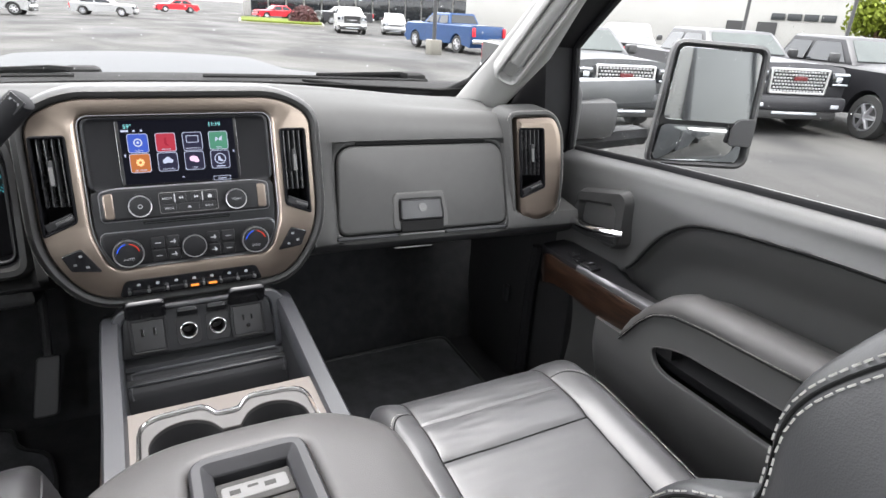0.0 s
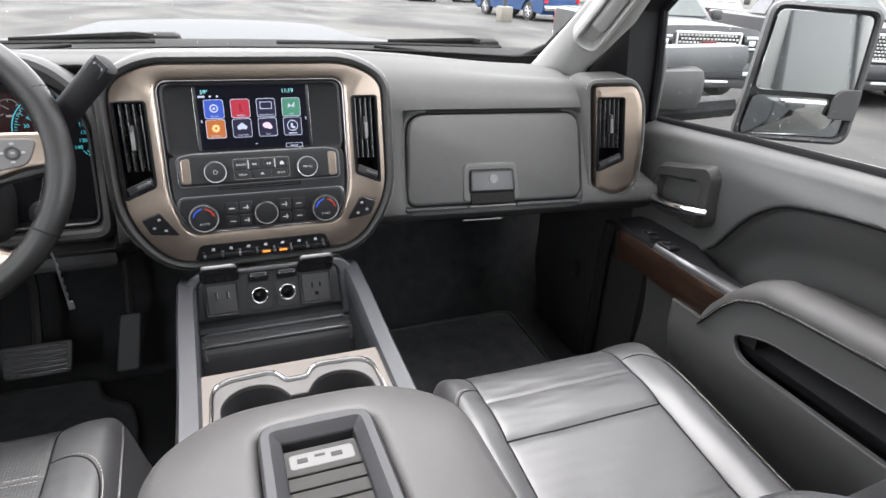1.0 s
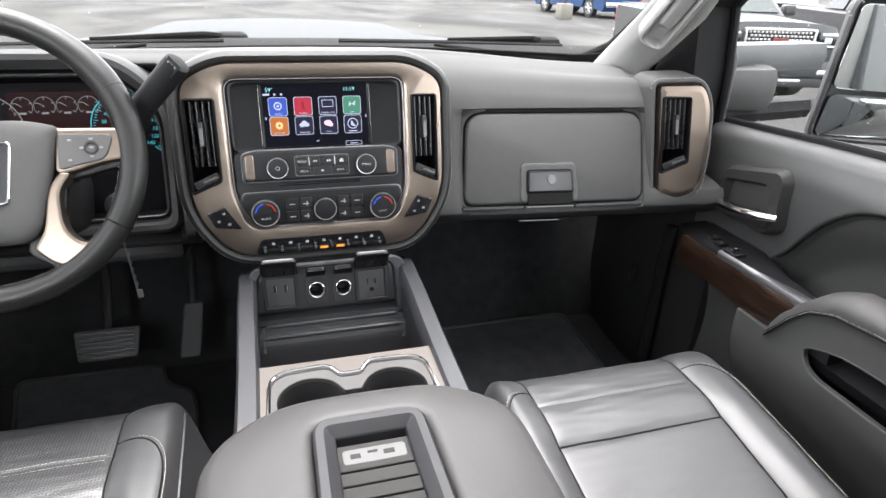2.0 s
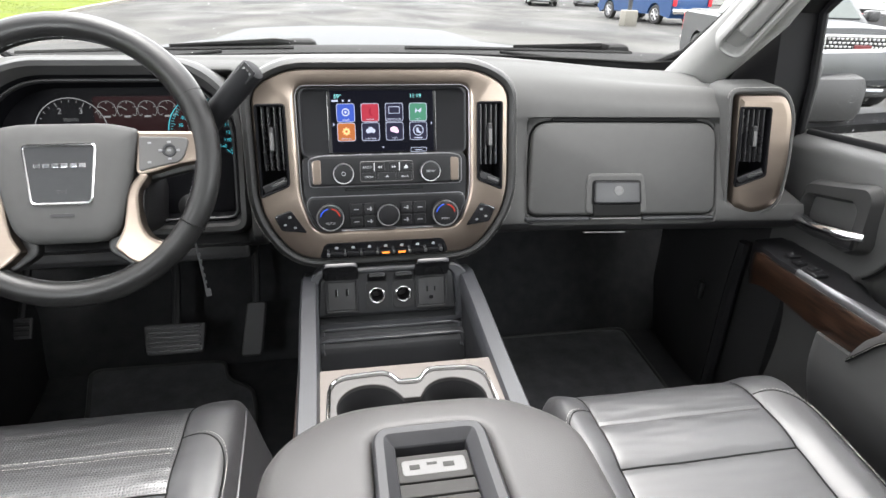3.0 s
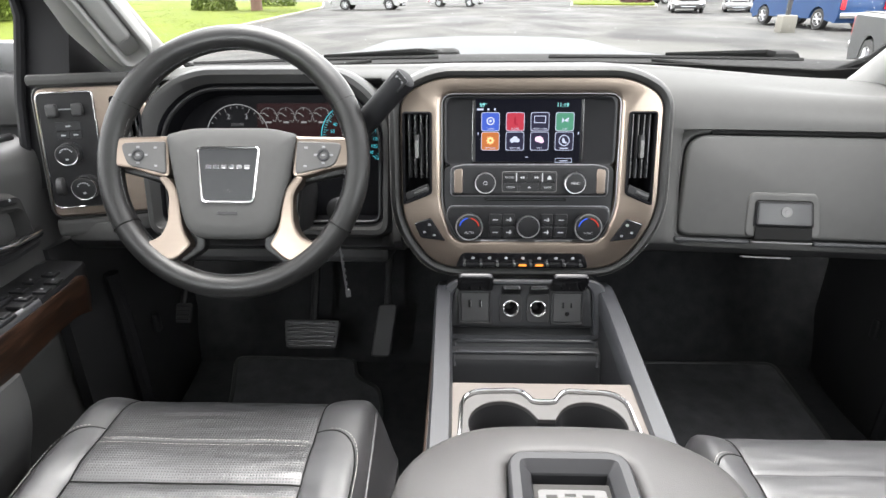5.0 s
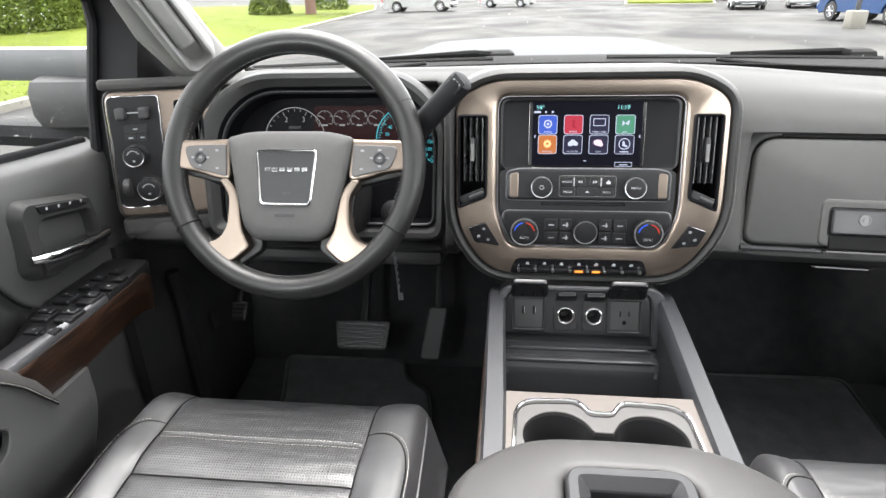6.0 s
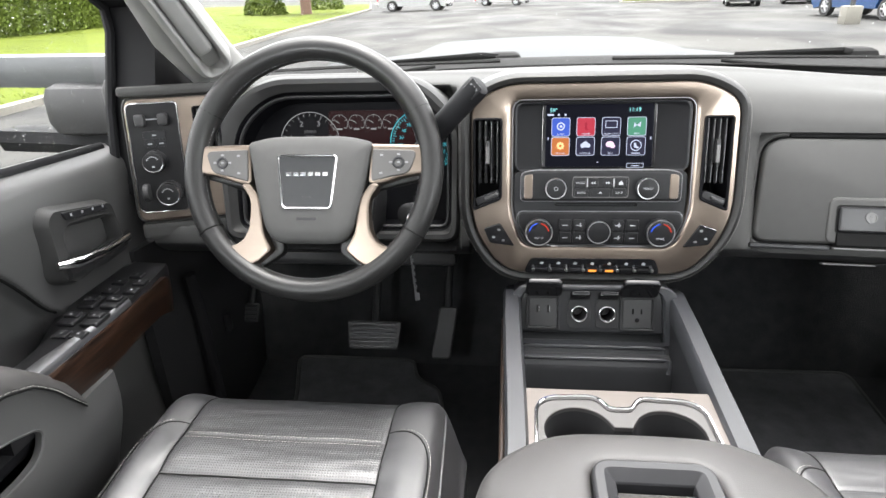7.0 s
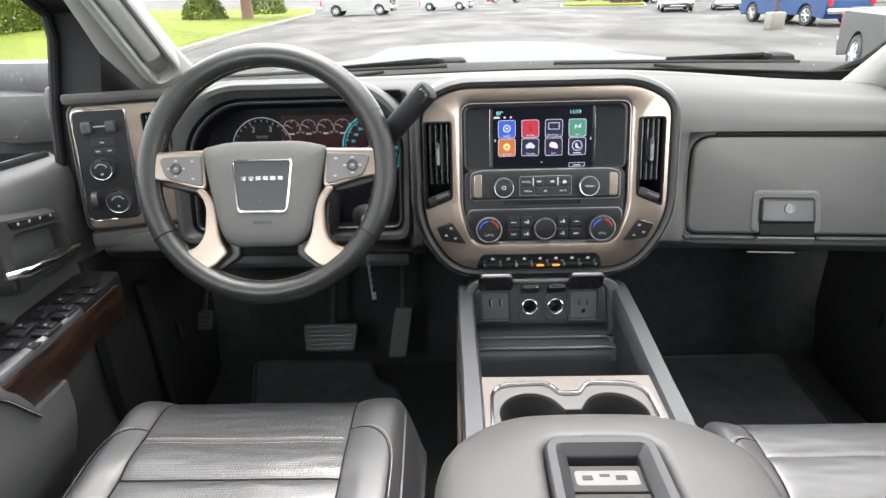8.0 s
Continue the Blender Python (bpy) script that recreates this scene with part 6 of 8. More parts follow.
def seat(cx, hi, half_l, half_r, name_label, front, seam_y, stitch_y, cap_y, back_y, lean, perforated_insert):
    """cx: middle of the insert; hi: half its width; half_l, half_r: from the middle to either side; seam_y, stitch_y, cap_y: how far
    behind the front edge the cross seam, the first row of stitches and the bolsters' caps lie."""
    z0 = 1.155
    half = (half_l + half_r) / 2
    e = thing("car_seat", name_label, "car seat", (cx, -0.5, FLOOR), "front seats")

    def reach(x):
        return half_r if x > cx else half_l

    def top(x, y):
        d = abs(x - cx)
        h = reach(x)
        z = z0
        bol = smooth(hi - 0.01, hi + 0.035, d)
        z += 0.011 * bol
        for q in (front - stitch_y - 0.005, front - stitch_y - 0.235):
            z -= 0.0013 * math.exp(-((y - q) / 0.0035) ** 2) * (1 - bol)
        z += 0.0025 * math.exp(-((y - (front - (stitch_y + seam_y) / 2)) / 0.03) ** 2) * (1 - bol)
        z -= 0.0026 * math.exp(-((y - (front - seam_y)) / 0.008) ** 2) * (1 - bol)
        z -= 0.0018 * math.exp(-((d - hi) / 0.005) ** 2)
        z -= 0.085 * smooth(h - 0.052, h + 0.014, d) ** 1.9
        q = max(0.0, (y - (front - 0.085)) / 0.085)
        z -= 0.045 * q ** 2.4
        z -= 0.035 * smooth(-0.25, -0.60, y)
        z += 0.004 * math.sin(9 * y + cx * 7) * (1 - bol) + 0.0018 * noise.noise(Vector((x * 14, y * 14, cx)))
        z += 0.00075 * noise.noise(Vector((x * 22, y * 95, cx))) * (1 - 0.5 * bol)
        return z

    def patch(x0, x1, y0, y1, bow=0.0):
        def f(u, v):
            x, y = x0 + (x1 - x0) * u, y0 + (y1 - y0) * v
            rim = 1 if y1 > front - 0.01 else 0
            y -= rim * v ** 3 * bow * ((x - cx) / half) ** 4
            return (x, y, top(x, y))
        return f
    ins = M_PERF if perforated_insert else M_LEATHER
    ys = (-0.66, front - seam_y, front)
    for k, (a, b) in enumerate(zip(ys, ys[1:])):
        bm = B()
        pillow(bm, patch(cx - hi, cx + hi, a, b, 0.02), 30, 90, 0.005, 0.0010, 0.07)
        part("seat_panel", bm, ins, e, "perforated leather panel" if perforated_insert else "")
    for s in (-1, 1):
        bm = B()

        def side(u, v):
            h = half_r if s > 0 else half_l
            x = cx + s * (hi + (h + 0.012 - hi) * u)
            y = -0.70 + (front - 0.005 + 0.70) * v
            y -= 0.075 * smooth(0.86, 1.0, v) * u ** 2.2
            return (x, y, top(x, y))
        pillow(bm, side, 26, 80, 0.005, 0.0010, 0.09)
        bo = part("bolster", bm, M_LEATHER, e, "rounded leather bolster")
        # inner seam, and the piping that bounds the bolster's pad
        bm = B()
        tube(bm, [(cx + s * hi, y, top(cx + s * hi, y) - 0.0008) for y in [-0.66 + (front - 0.03 + 0.66) * i / 40 for i in range(41)]], 0.0015, 6)
        part("seam", bm, M_SEAM, bo)
        path = []
        for i in range(61):
            v = i / 60
            if v < 0.7:
                u, y = 0.60, -0.66 + (front - cap_y - 0.09 + 0.66) * v / 0.7
            else:
                q = (v - 0.7) / 0.3 * 1.5708
                u, y = 0.02 + 0.58 * max(0.0, math.cos(q)) ** 0.7, front - cap_y - 0.09 + 0.09 * math.sin(q) ** 0.8
            x = cx + s * (hi + ((half_r if s > 0 else half_l) + 0.012 - hi) * u)
            path.append(Vector((x, y, top(x, y))))
        bm = B()
        tube(bm, [p - Vector((0, 0, 0.0003)) for p in path], 0.0013, 6)
        part("piping", bm, M_SEAM, bo)
        bm = B()
        rim = [Vector(side(0.70 + 0.06 * math.sin(3.14 * k / 60), 0.02 + 0.955 * k / 60)) for k in range(61)]
        tube(bm, [p + Vector((0, 0, 0.0004)) for p in rim], 0.0022, 6)
        part("edge_piping", bm, M_LEATHER, bo)
        bm = B()
        stitches(bm, [p + Vector((-s * 0.005, 0, 0.0012)) for p in rim], 0.0046, 0.0034, 0.00045)
        part("edge_stitching", bm, M_THREAD, bo)
        bm = B()
        stitches(bm, [p + Vector((s * 0.0035, 0.0035, 0.0007)) for p in path], 0.0042, 0.0032, 0.00045)
        part("stitching", bm, M_THREAD, bo)
    bm = B()
    tube(bm, [(cx - hi + 2 * hi * i / 20, front - seam_y, top(cx - hi + 2 * hi * i / 20, front - seam_y) - 0.0008) for i in range(21)], 0.0016, 6)
    part("cross_seam", bm, M_SEAM, e)
    for y in (front - stitch_y, front - stitch_y - 0.010, front - stitch_y - 0.230, front - stitch_y - 0.240):
        bm = B()
        stitches(bm, [(x, y, top(x, y) + 0.0004) for x in [cx - hi + 0.006 + (2 * hi - 0.012) * i / 30 for i in range(31)]], 0.0042, 0.0032, 0.00042 if perforated_insert else 0.00030)
        tagged(part("cross_stitching", bm, M_THREAD if perforated_insert else M_LEATHER, e), kind="stuff")
    bm = B()
    block(bm, (cx, -0.44, 1.02), (2 * half - 0.03, 0.54, 0.14), 0.03)
    part("seat_base", bm, M_DARK, e)
    bm = B()
    for x in (cx - 0.17, cx + 0.17):
        block(bm, (x, -0.46, 0.9), (0.05, 0.50, 0.12), 0.008)
    part("seat_rail", bm, M_DARK, e)
    # backrest
    tz, L = 1.10, 0.74
    sl = math.sin(radians(lean))
    cl = math.cos(radians(lean))
    upb, nb = Vector((0, -sl, cl)), Vector((0, cl, sl))
    org = Vector((cx, back_y, tz))

    def back(x, s):
        d = abs(x)
        h = half * (1 - 0.18 * smooth(0.45, 0.74, s))
        w = 0.055 * smooth(h - 0.13, h - 0.035, d) * (1 - 0.45 * smooth(0.5, 0.74, s)) * (1 - 0.55 * math.exp(-((s - 0.455) / 0.04) ** 2)) - 0.11 * smooth(h - 0.035, h + 0.012, d) ** 1.7
        w -= 0.08 * smooth(0.66, 0.76, s) ** 2
        return org + Vector((x, 0, 0)) + upb * s + nb * w
    for a, b in ((0.0, 0.16), (0.16, 0.36), (0.36, 0.55), (0.55, L)):
        bm = B()
        pillow(bm, lambda u, v: back((2 * u - 1) * hi, a + (b - a) * v), 12, 8, 0.005, 0.001, 0.08, nb)
        part("back_panel", bm, ins, e)
    for s, lo_s, hi_s in ((-1, 0.0, 0.455), (-1, 0.455, L), (1, 0.0, 0.455), (1, 0.455, L)):
        bm = B()

        def wing(u, v):
            q = lo_s + (hi_s - lo_s) * v
            h = half * (1 - 0.18 * smooth(0.45, 0.74, q))
            return back(s * (hi + (h + 0.012 - hi) * u), q)
        pillow(bm, wing, 20, 40, 0.005, 0.001, 0.10, nb)
        wg = part("back_bolster", bm, M_LEATHER, e, "leather side bolster with double stitching")
        bm = B()
        for du in (0.640, 0.678):
            row = []
            for i in range(1, 24):
                across = Vector(wing(du + 0.02, i / 24)) - Vector(wing(du - 0.02, i / 24))
                along = Vector(wing(du, i / 24 + 0.01)) - Vector(wing(du, i / 24 - 0.01))
                row.append(Vector(wing(du, i / 24)) - s * across.cross(along).normalized() * 0.0014)
            stitches(bm, row, 0.0058, 0.0042, 0.0007)
        part("stitching", bm, M_THREAD, wg)
        bm = B()
        tube(bm, [Vector(wing(0.659, i / 60)) for i in range(61)], 0.0012, 6)
        part("seam", bm, M_SEAM, wg)
    bm = B()
    block(bm, (0, L / 2, -0.10), (2 * half - 0.06, L - 0.06, 0.10), 0.03, axes(org, (1, 0, 0), upb, nb))
    part("back_shell", bm, M_DARK, e)
    return e


# ---- doors ----
def door(s):
    nm = "door_1" if s > 0 else "door_2"
    e = thing(nm, "closed black front door with wood strip, chrome handle and leather armrest", "door", (s * 0.82, -0.35, 0.9), kind="structure")
    Y0, Y1 = 0.10, -0.78

    def belt(y):
        return curve_of([(-0.80, 1.528), (-0.57, 1.524), (-0.35, 1.516), (-0.15, 1.506), (0.04, 1.493), (0.10, 1.489)], y)

    def shoulder(y):
        return sum(curve_of([(-0.78, 1.470), (-0.59, 1.466), (-0.50, 1.464), (-0.365, 1.454), (-0.30, 1.444), (-0.272, 1.436), (-0.247, 1.421), (-0.222, 1.398), (-0.199, 1.373), (-0.142, 1.289)], y + k) for k in (-0.024, -0.012, 0, 0.012, 0.024)) / 5

    def bulge(y, z):
        """How far a point lies inside the padded insert below the shoulder line."""
        top = shoulder(y)
        return smooth(0.0, 0.014, top - z) * smooth(-0.130, -0.146, y)

    def face(y, z):
        zb = belt(y)
        x = 0.788
        x += 0.030 * smooth(zb - 0.03, zb + 0.004, z) ** 2
        x -= 0.012 * smooth(1.30, 1.42, z) * (1 - smooth(1.44, 1.50, z))
        x += 0.052 * bulge(y, z) * (0.45 + 0.55 * smooth(0.0, 0.10, shoulder(y) - z))
        return x
    bm = B()

    def panel(u, v):
        y = Y0 + (Y1 - Y0) * u
        z = 1.19 + (belt(y) + 0.004 - 1.19) * v
        return (s * face(y, z), y, z)
    sheet(bm, panel, 190, 130, (s * 0.03, 0, -0.002))
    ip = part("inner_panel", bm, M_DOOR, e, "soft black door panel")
    bm = B()
    sheet(bm, lambda u, v: (s * (0.80 + 0.02 * math.sin(3.14 * v)), Y0 + (Y1 - Y0) * u, 0.92 + 0.28 * v), 12, 8, (s * 0.02, 0, 0))
    part("lower_panel", bm, M_DASH, e, "black hard plastic lower door")
    bm = B()
    path = []
    for i in range(61):
        y = -0.142 - 0.608 * i / 60
        z = shoulder(y) - 0.0045
        path.append((s * (face(y, z) - 0.0005), y, z))
    tube(bm, path, 0.0026, 6)
    part("seam", bm, M_SEAM, ip)
    bm = B()
    sheet(bm, lambda u, v: (s * (0.812 + 0.010 * v), Y0 - 0.012 + (Y1 - Y0) * u, belt(Y0 - 0.012 + (Y1 - Y0) * u) + 0.0035 + 0.005 * math.sin(3.14 * v)), 20, 4, (0, 0, -0.012))
    part("window_seal", bm, M_SAIL, e, "black rubber window seal")
    # outer skin and glass
    bm = B()
    block(bm, (s * 0.90, -0.34, 1.16), (0.05, 0.88, 0.60), 0.02)
    part("outer_skin", bm, M_PAINT, e)
    bm = B()
    o = [(0.12, 1.46), (-0.76, 1.50), (-0.76, 1.955), (-0.14, 1.955), (0.10, 1.75)]
    skin(bm, [[(s * (0.824 - 0.10 * max(0, z - 1.5)), y, z) for y, z in o], [(s * (0.828 - 0.10 * max(0, z - 1.5)), y, z) for y, z in o]])
    part("window_glass", bm, M_GLASS, e, "clear side window with rain drops").visible_shadow = False
    # recess and pull handle
    H = axes((s * 0.775, -0.062, 1.405), (0, -1, 0), (0, 0.02, 1), (-s, 0, 0))
    bm = B()
    o = rounded([(-0.072, -0.062), (0.060, -0.075), (0.088, -0.055), (0.088, 0.036), (0.070, 0.052), (-0.060, 0.022)], [0.015, 0.02, 0.02, 0.02, 0.02, 0.015], 5)
    i = rounded([(-0.060, -0.052), (0.046, -0.052), (0.056, -0.040), (0.056, 0.006), (0.046, 0.014), (-0.050, -0.004)], [0.012] * 6, 5)
    skin(bm, [lift(H, inset(o, -0.004), -0.030), lift(H, o, 0.004), lift(H, inset(o, 0.006), 0.018), lift(H, inset(i, -0.006), 0.018), lift(H, i, 0.010), lift(H, inset(i, 0.004), -0.045)], cap0=False)
    part("handle_bezel", bm, M_HOOD, e, "charcoal handle surround")
    bm = B()
    tube(bm, [H @ Vector(p) for p in ((-0.084, -0.047, 0.012), (-0.060, -0.045, 0.027), (0.010, -0.040, 0.034), (0.066, -0.032, 0.033), (0.090, -0.028, 0.020))],
         [0.006, 0.0085, 0.0092, 0.0100, 0.0075], 12, flat=0.8)
    part("pull_handle", bm, M_CHROME, e, "chrome pull handle")
    bm = B()
    tube(bm, [H @ Vector(p) for p in ((-0.066, -0.060, 0.010), (0.0, -0.056, 0.019), (0.074, -0.048, 0.016))], 0.011, 8)
    part("handle_backing", bm, M_DARK, e)
    # switch shelf, chrome line and wood strip
    bm = B()
    rings = []
    for y in (0.035, 0.02, -0.05, -0.12, -0.20, -0.29, -0.36):
        w = curve_of([(-0.36, 0.030), (-0.26, 0.036), (-0.20, 0.05), (-0.12, 0.075), (0.0, 0.078), (0.035, 0.06)], y)
        xi = 0.700 if y < 0 else 0.700 + y * 0.4
        rings.append([(s * xi, y, 1.288), (s * (xi + 0.003), y, 1.294), (s * (xi + w), y, 1.296), (s * 0.80, y, 1.290 if w > 0.06 else 1.255), (s * 0.80, y, 1.225), (s * (xi + 0.004), y, 1.225)])
    skin(bm, rings)
    sh = part("switch_shelf", bm, M_BUTTON, e, "dark switch shelf")
    bm = B()
    rings = []
    for y, w in ((-0.10, 0.001), (-0.15, 0.003), (-0.19, 0.008), (-0.22, 0.015), (-0.26, 0.021), (-0.31, 0.023)):
        rings.append([(s * 0.6985, y, 1.286), (s * 0.6985, y, 1.293), (s * 0.701, y, 1.2975), (s * (0.7015 + w * 0.6), y, 1.2995), (s * (0.702 + w), y, 1.297), (s * (0.702 + w), y, 1.29)])
    skin(bm, rings)
    part("bright_edge", bm, M_SATIN, sh, "satin silver edge")
    if s > 0:
        spots = ((-0.045, 0.735, 1), (-0.075, 0.725, 0), (-0.115, 0.722, 2))
    else:
        spots = ((-0.02, 0.735, 1), (-0.045, 0.715, 1), (-0.045, 0.75, 1), (-0.075, 0.712, 1), (-0.075, 0.748, 1), (-0.115, 0.715, 2), (-0.115, 0.752, 2), (-0.165, 0.712, 2), (-0.165, 0.748, 2), (-0.205, 0.710, 1), (-0.205, 0.735, 1))
    for y, x, k in spots:
        bm = B()
        if k == 2:
            block(bm, (s * x, y, 1.298), (0.028, 0.036, 0.008), 0.004)
            block(bm, (s * x, y + 0.004, 1.303), (0.022, 0.016, 0.006), 0.003)
        else:
            block(bm, (s * x, y, 1.297), (0.022, 0.018, 0.005), 0.002)
        bt = part("switch", bm, M_BUTTON, sh)
        bm = B()
        block(bm, (s * x, y, 1.3066 if k == 2 else 1.2999), (0.0035, 0.0035, 0.0006), 0.0002)
        part("mark", bm, M_DIM, bt)
    bm = B()
    rings = []
    for i in range(25):
        y = 0.05 - 0.335 * i / 24
        lo = curve_of([(-0.29, 1.250), (-0.24, 1.224), (-0.17, 1.221), (-0.09, 1.228), (-0.03, 1.228), (0.01, 1.214), (0.05, 1.185)], y)
        x = 0.697 + 0.05 * smooth(0.0, 0.05, y)
        hi = 1.287 - 0.040 * smooth(-0.005, 0.05, y)
        rings.append([(s * x, y, hi), (s * (x - 0.003), y, hi - 0.006), (s * (x - 0.001), y, (hi + lo) / 2), (s * (x + 0.004), y, lo), (s * (x + 0.02), y, lo), (s * (x + 0.02), y, hi)])
    skin(bm, rings)
    part("wood_strip", bm, M_WOOD, e, "dark open-grain wood strip")
    # armrest: a blunt padded end that meets the wood, stitched along its inner edge
    def edge(y):
        return curve_of([(-0.78, 1.332), (-0.585, 1.323), (-0.42, 1.317), (-0.355, 1.310), (-0.316, 1.293), (-0.289, 1.266), (-0.268, 1.236), (-0.252, 1.214)], y)

    def crest(y):
        return curve_of([(-0.78, 1.358), (-0.584, 1.354), (-0.44, 1.350), (-0.36, 1.347), (-0.323, 1.330), (-0.29, 1.296), (-0.272, 1.272)], y)
    bm = B()
    rings, path = [], []
    for i in range(45):
        y = -0.252 - 0.53 * (i / 44) ** 1.4
        yc = y - 0.022 * (1 - smooth(-0.26, -0.36, y))
        ze, zc = edge(y), crest(yc)
        d = zc - ze
        xi = 0.6895
        path.append((s * (xi - 0.0022), y - 0.002, ze + 0.0050))
        rings.append([(s * 0.82, y, ze - 0.03), (s * (xi + 0.010), y, ze - 0.006), (s * (xi + 0.001), y, ze), (s * (xi - 0.002), y, ze + 0.006), (s * xi, y * 0.7 + yc * 0.3, ze + 0.45 * d),
                      (s * (xi + 0.007), y * 0.4 + yc * 0.6, ze + 0.78 * d), (s * (xi + 0.018), yc, ze + 0.94 * d), (s * (xi + 0.034), yc, zc), (s * (xi + 0.055), yc, zc - 0.002), (s * (xi + 0.080), yc, zc - 0.014), (s * 0.83, yc, zc - 0.035)])
    skin(bm, rings)
    ar = part("door_armrest", bm, M_ARM, e, "padded leather armrest")
    bm = B()
    stitches(bm, path, 0.0042, 0.0032, 0.0005)
    part("stitching", bm, M_THREAD, ar)
    bm = B()
    tube(bm, [Vector(p) - Vector((s * 0.0005, 0, 0.0035)) for p in path], 0.0013, 6)
    part("seam", bm, M_SEAM, ar)
    # moulded lower shell, with a slot into the map pocket
    bm = B()

    def shell(u, v):
        y = -0.166 - 0.614 * u
        zt = 1.222 if y > -0.252 else edge(y) - 0.002
        z = 0.94 + (zt - 0.94) * v
        x = 0.6935 + 0.05 * smooth(1.19, 0.98, z) + 0.09 * (1 - smooth(-0.166, -0.184, y)) ** 2
        return (s * x, y, z)
    sheet(bm, shell, 90, 40, (s * 0.010, 0, 0))
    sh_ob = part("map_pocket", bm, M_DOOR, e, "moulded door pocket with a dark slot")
    sh_ob.matrix_parent_inverse = Matrix.Identity(4)
    sh_ob.parent = None
    slot = [(-s * y, z) for y, z in ((-0.320, 1.236), (-0.335, 1.206), (-0.36, 1.198), (-0.75, 1.198), (-0.75, 1.272), (-0.56, 1.268), (-0.38, 1.260))]
    slot = rounded([(q[0], q[1]) for q in slot], [0.016, 0.014, 0.014, 0.02, 0.02, 0.03, 0.03], 5)
    bm = B()
    skin(bm, [[(s * x, p.x * -s, p.y) for p in slot] for x in (0.66, 0.77)])
    cut(sh_ob, [part("hole", bm, M_DARK)])
    sh_ob.parent = e
    sh_ob.matrix_parent_inverse = Matrix.Translation(e.location).inverted()
    bm = B()
    rings = []
    for k in (0, 1, 2, 3):
        o = inset(slot, (-0.004, -0.0005, 0.002, 0.001)[k])
        rings.append([(s * (0.7005, 0.6925, 0.6935, 0.7035)[k], p.x * -s, p.y) for p in o])
    skin(bm, rings, loop=True)
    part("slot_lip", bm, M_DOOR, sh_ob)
    bm = B()
    sheet(bm, lambda u, v: (s * (0.755 - 0.035 * math.sin(3.14 * min(1, v * 1.5))), -0.25 - 0.52 * u, 1.17 + 0.11 * v), 10, 8, (s * 0.01, 0, 0))
    part("pocket_back", bm, M_SAIL, sh_ob)
    if s < 0:
        bm = B()
        K = H @ Matrix.Translation((0, 0, 0.018))
        pts = rounded([(-0.045, 0.010), (0.050, 0.026), (0.056, 0.040), (-0.035, 0.021)], 0.004, 3)
        prism(bm, pts, -0.002, 0.003, K, 0.001)
        mm = part("memory_buttons", bm, M_BUTTON, e, "row of seat memory buttons")
        for i in range(4):
            bm = B()
            u = -0.030 + i * 0.023
            block(bm, (u, 0.018 + 0.165 * (u + 0.03) + 0.002, 0.0032), (0.004, 0.004, 0.0008), 0.0003, K)
            part("mark", bm, M_MARK, mm)
        e.location = e.location + Vector((-0.02, -0.025, 0.03))
    return e


def kick_panels():
    for s in (-1, 1):
        bm = B()
        sheet(bm, lambda u, v: (s * (0.80 - 0.03 * math.sin(3.14 * u)), 0.02 + 0.46 * u, FLOOR + 0.5 * v), 8, 6, (s * 0.02, 0, 0))
        e = solo("kick_panel", bm, M_DARK, "black plastic kick panel beside the footwell", "trim", kind="structure")
        bm = B()
        block(bm, (s * 0.762, 0.22, 1.08), (0.012, 0.018, 0.045), 0.004)
        part("hood_release", bm, M_GREYPL, e, "grey release lever")
        bm = B()
        tube(bm, [(s * 0.755, 0.115, FLOOR + 0.03), (s * 0.76, 0.118, 1.15), (s * 0.765, 0.115, 1.25)], 0.014, 8)
        part("door_seal", bm, M_SAIL, e)


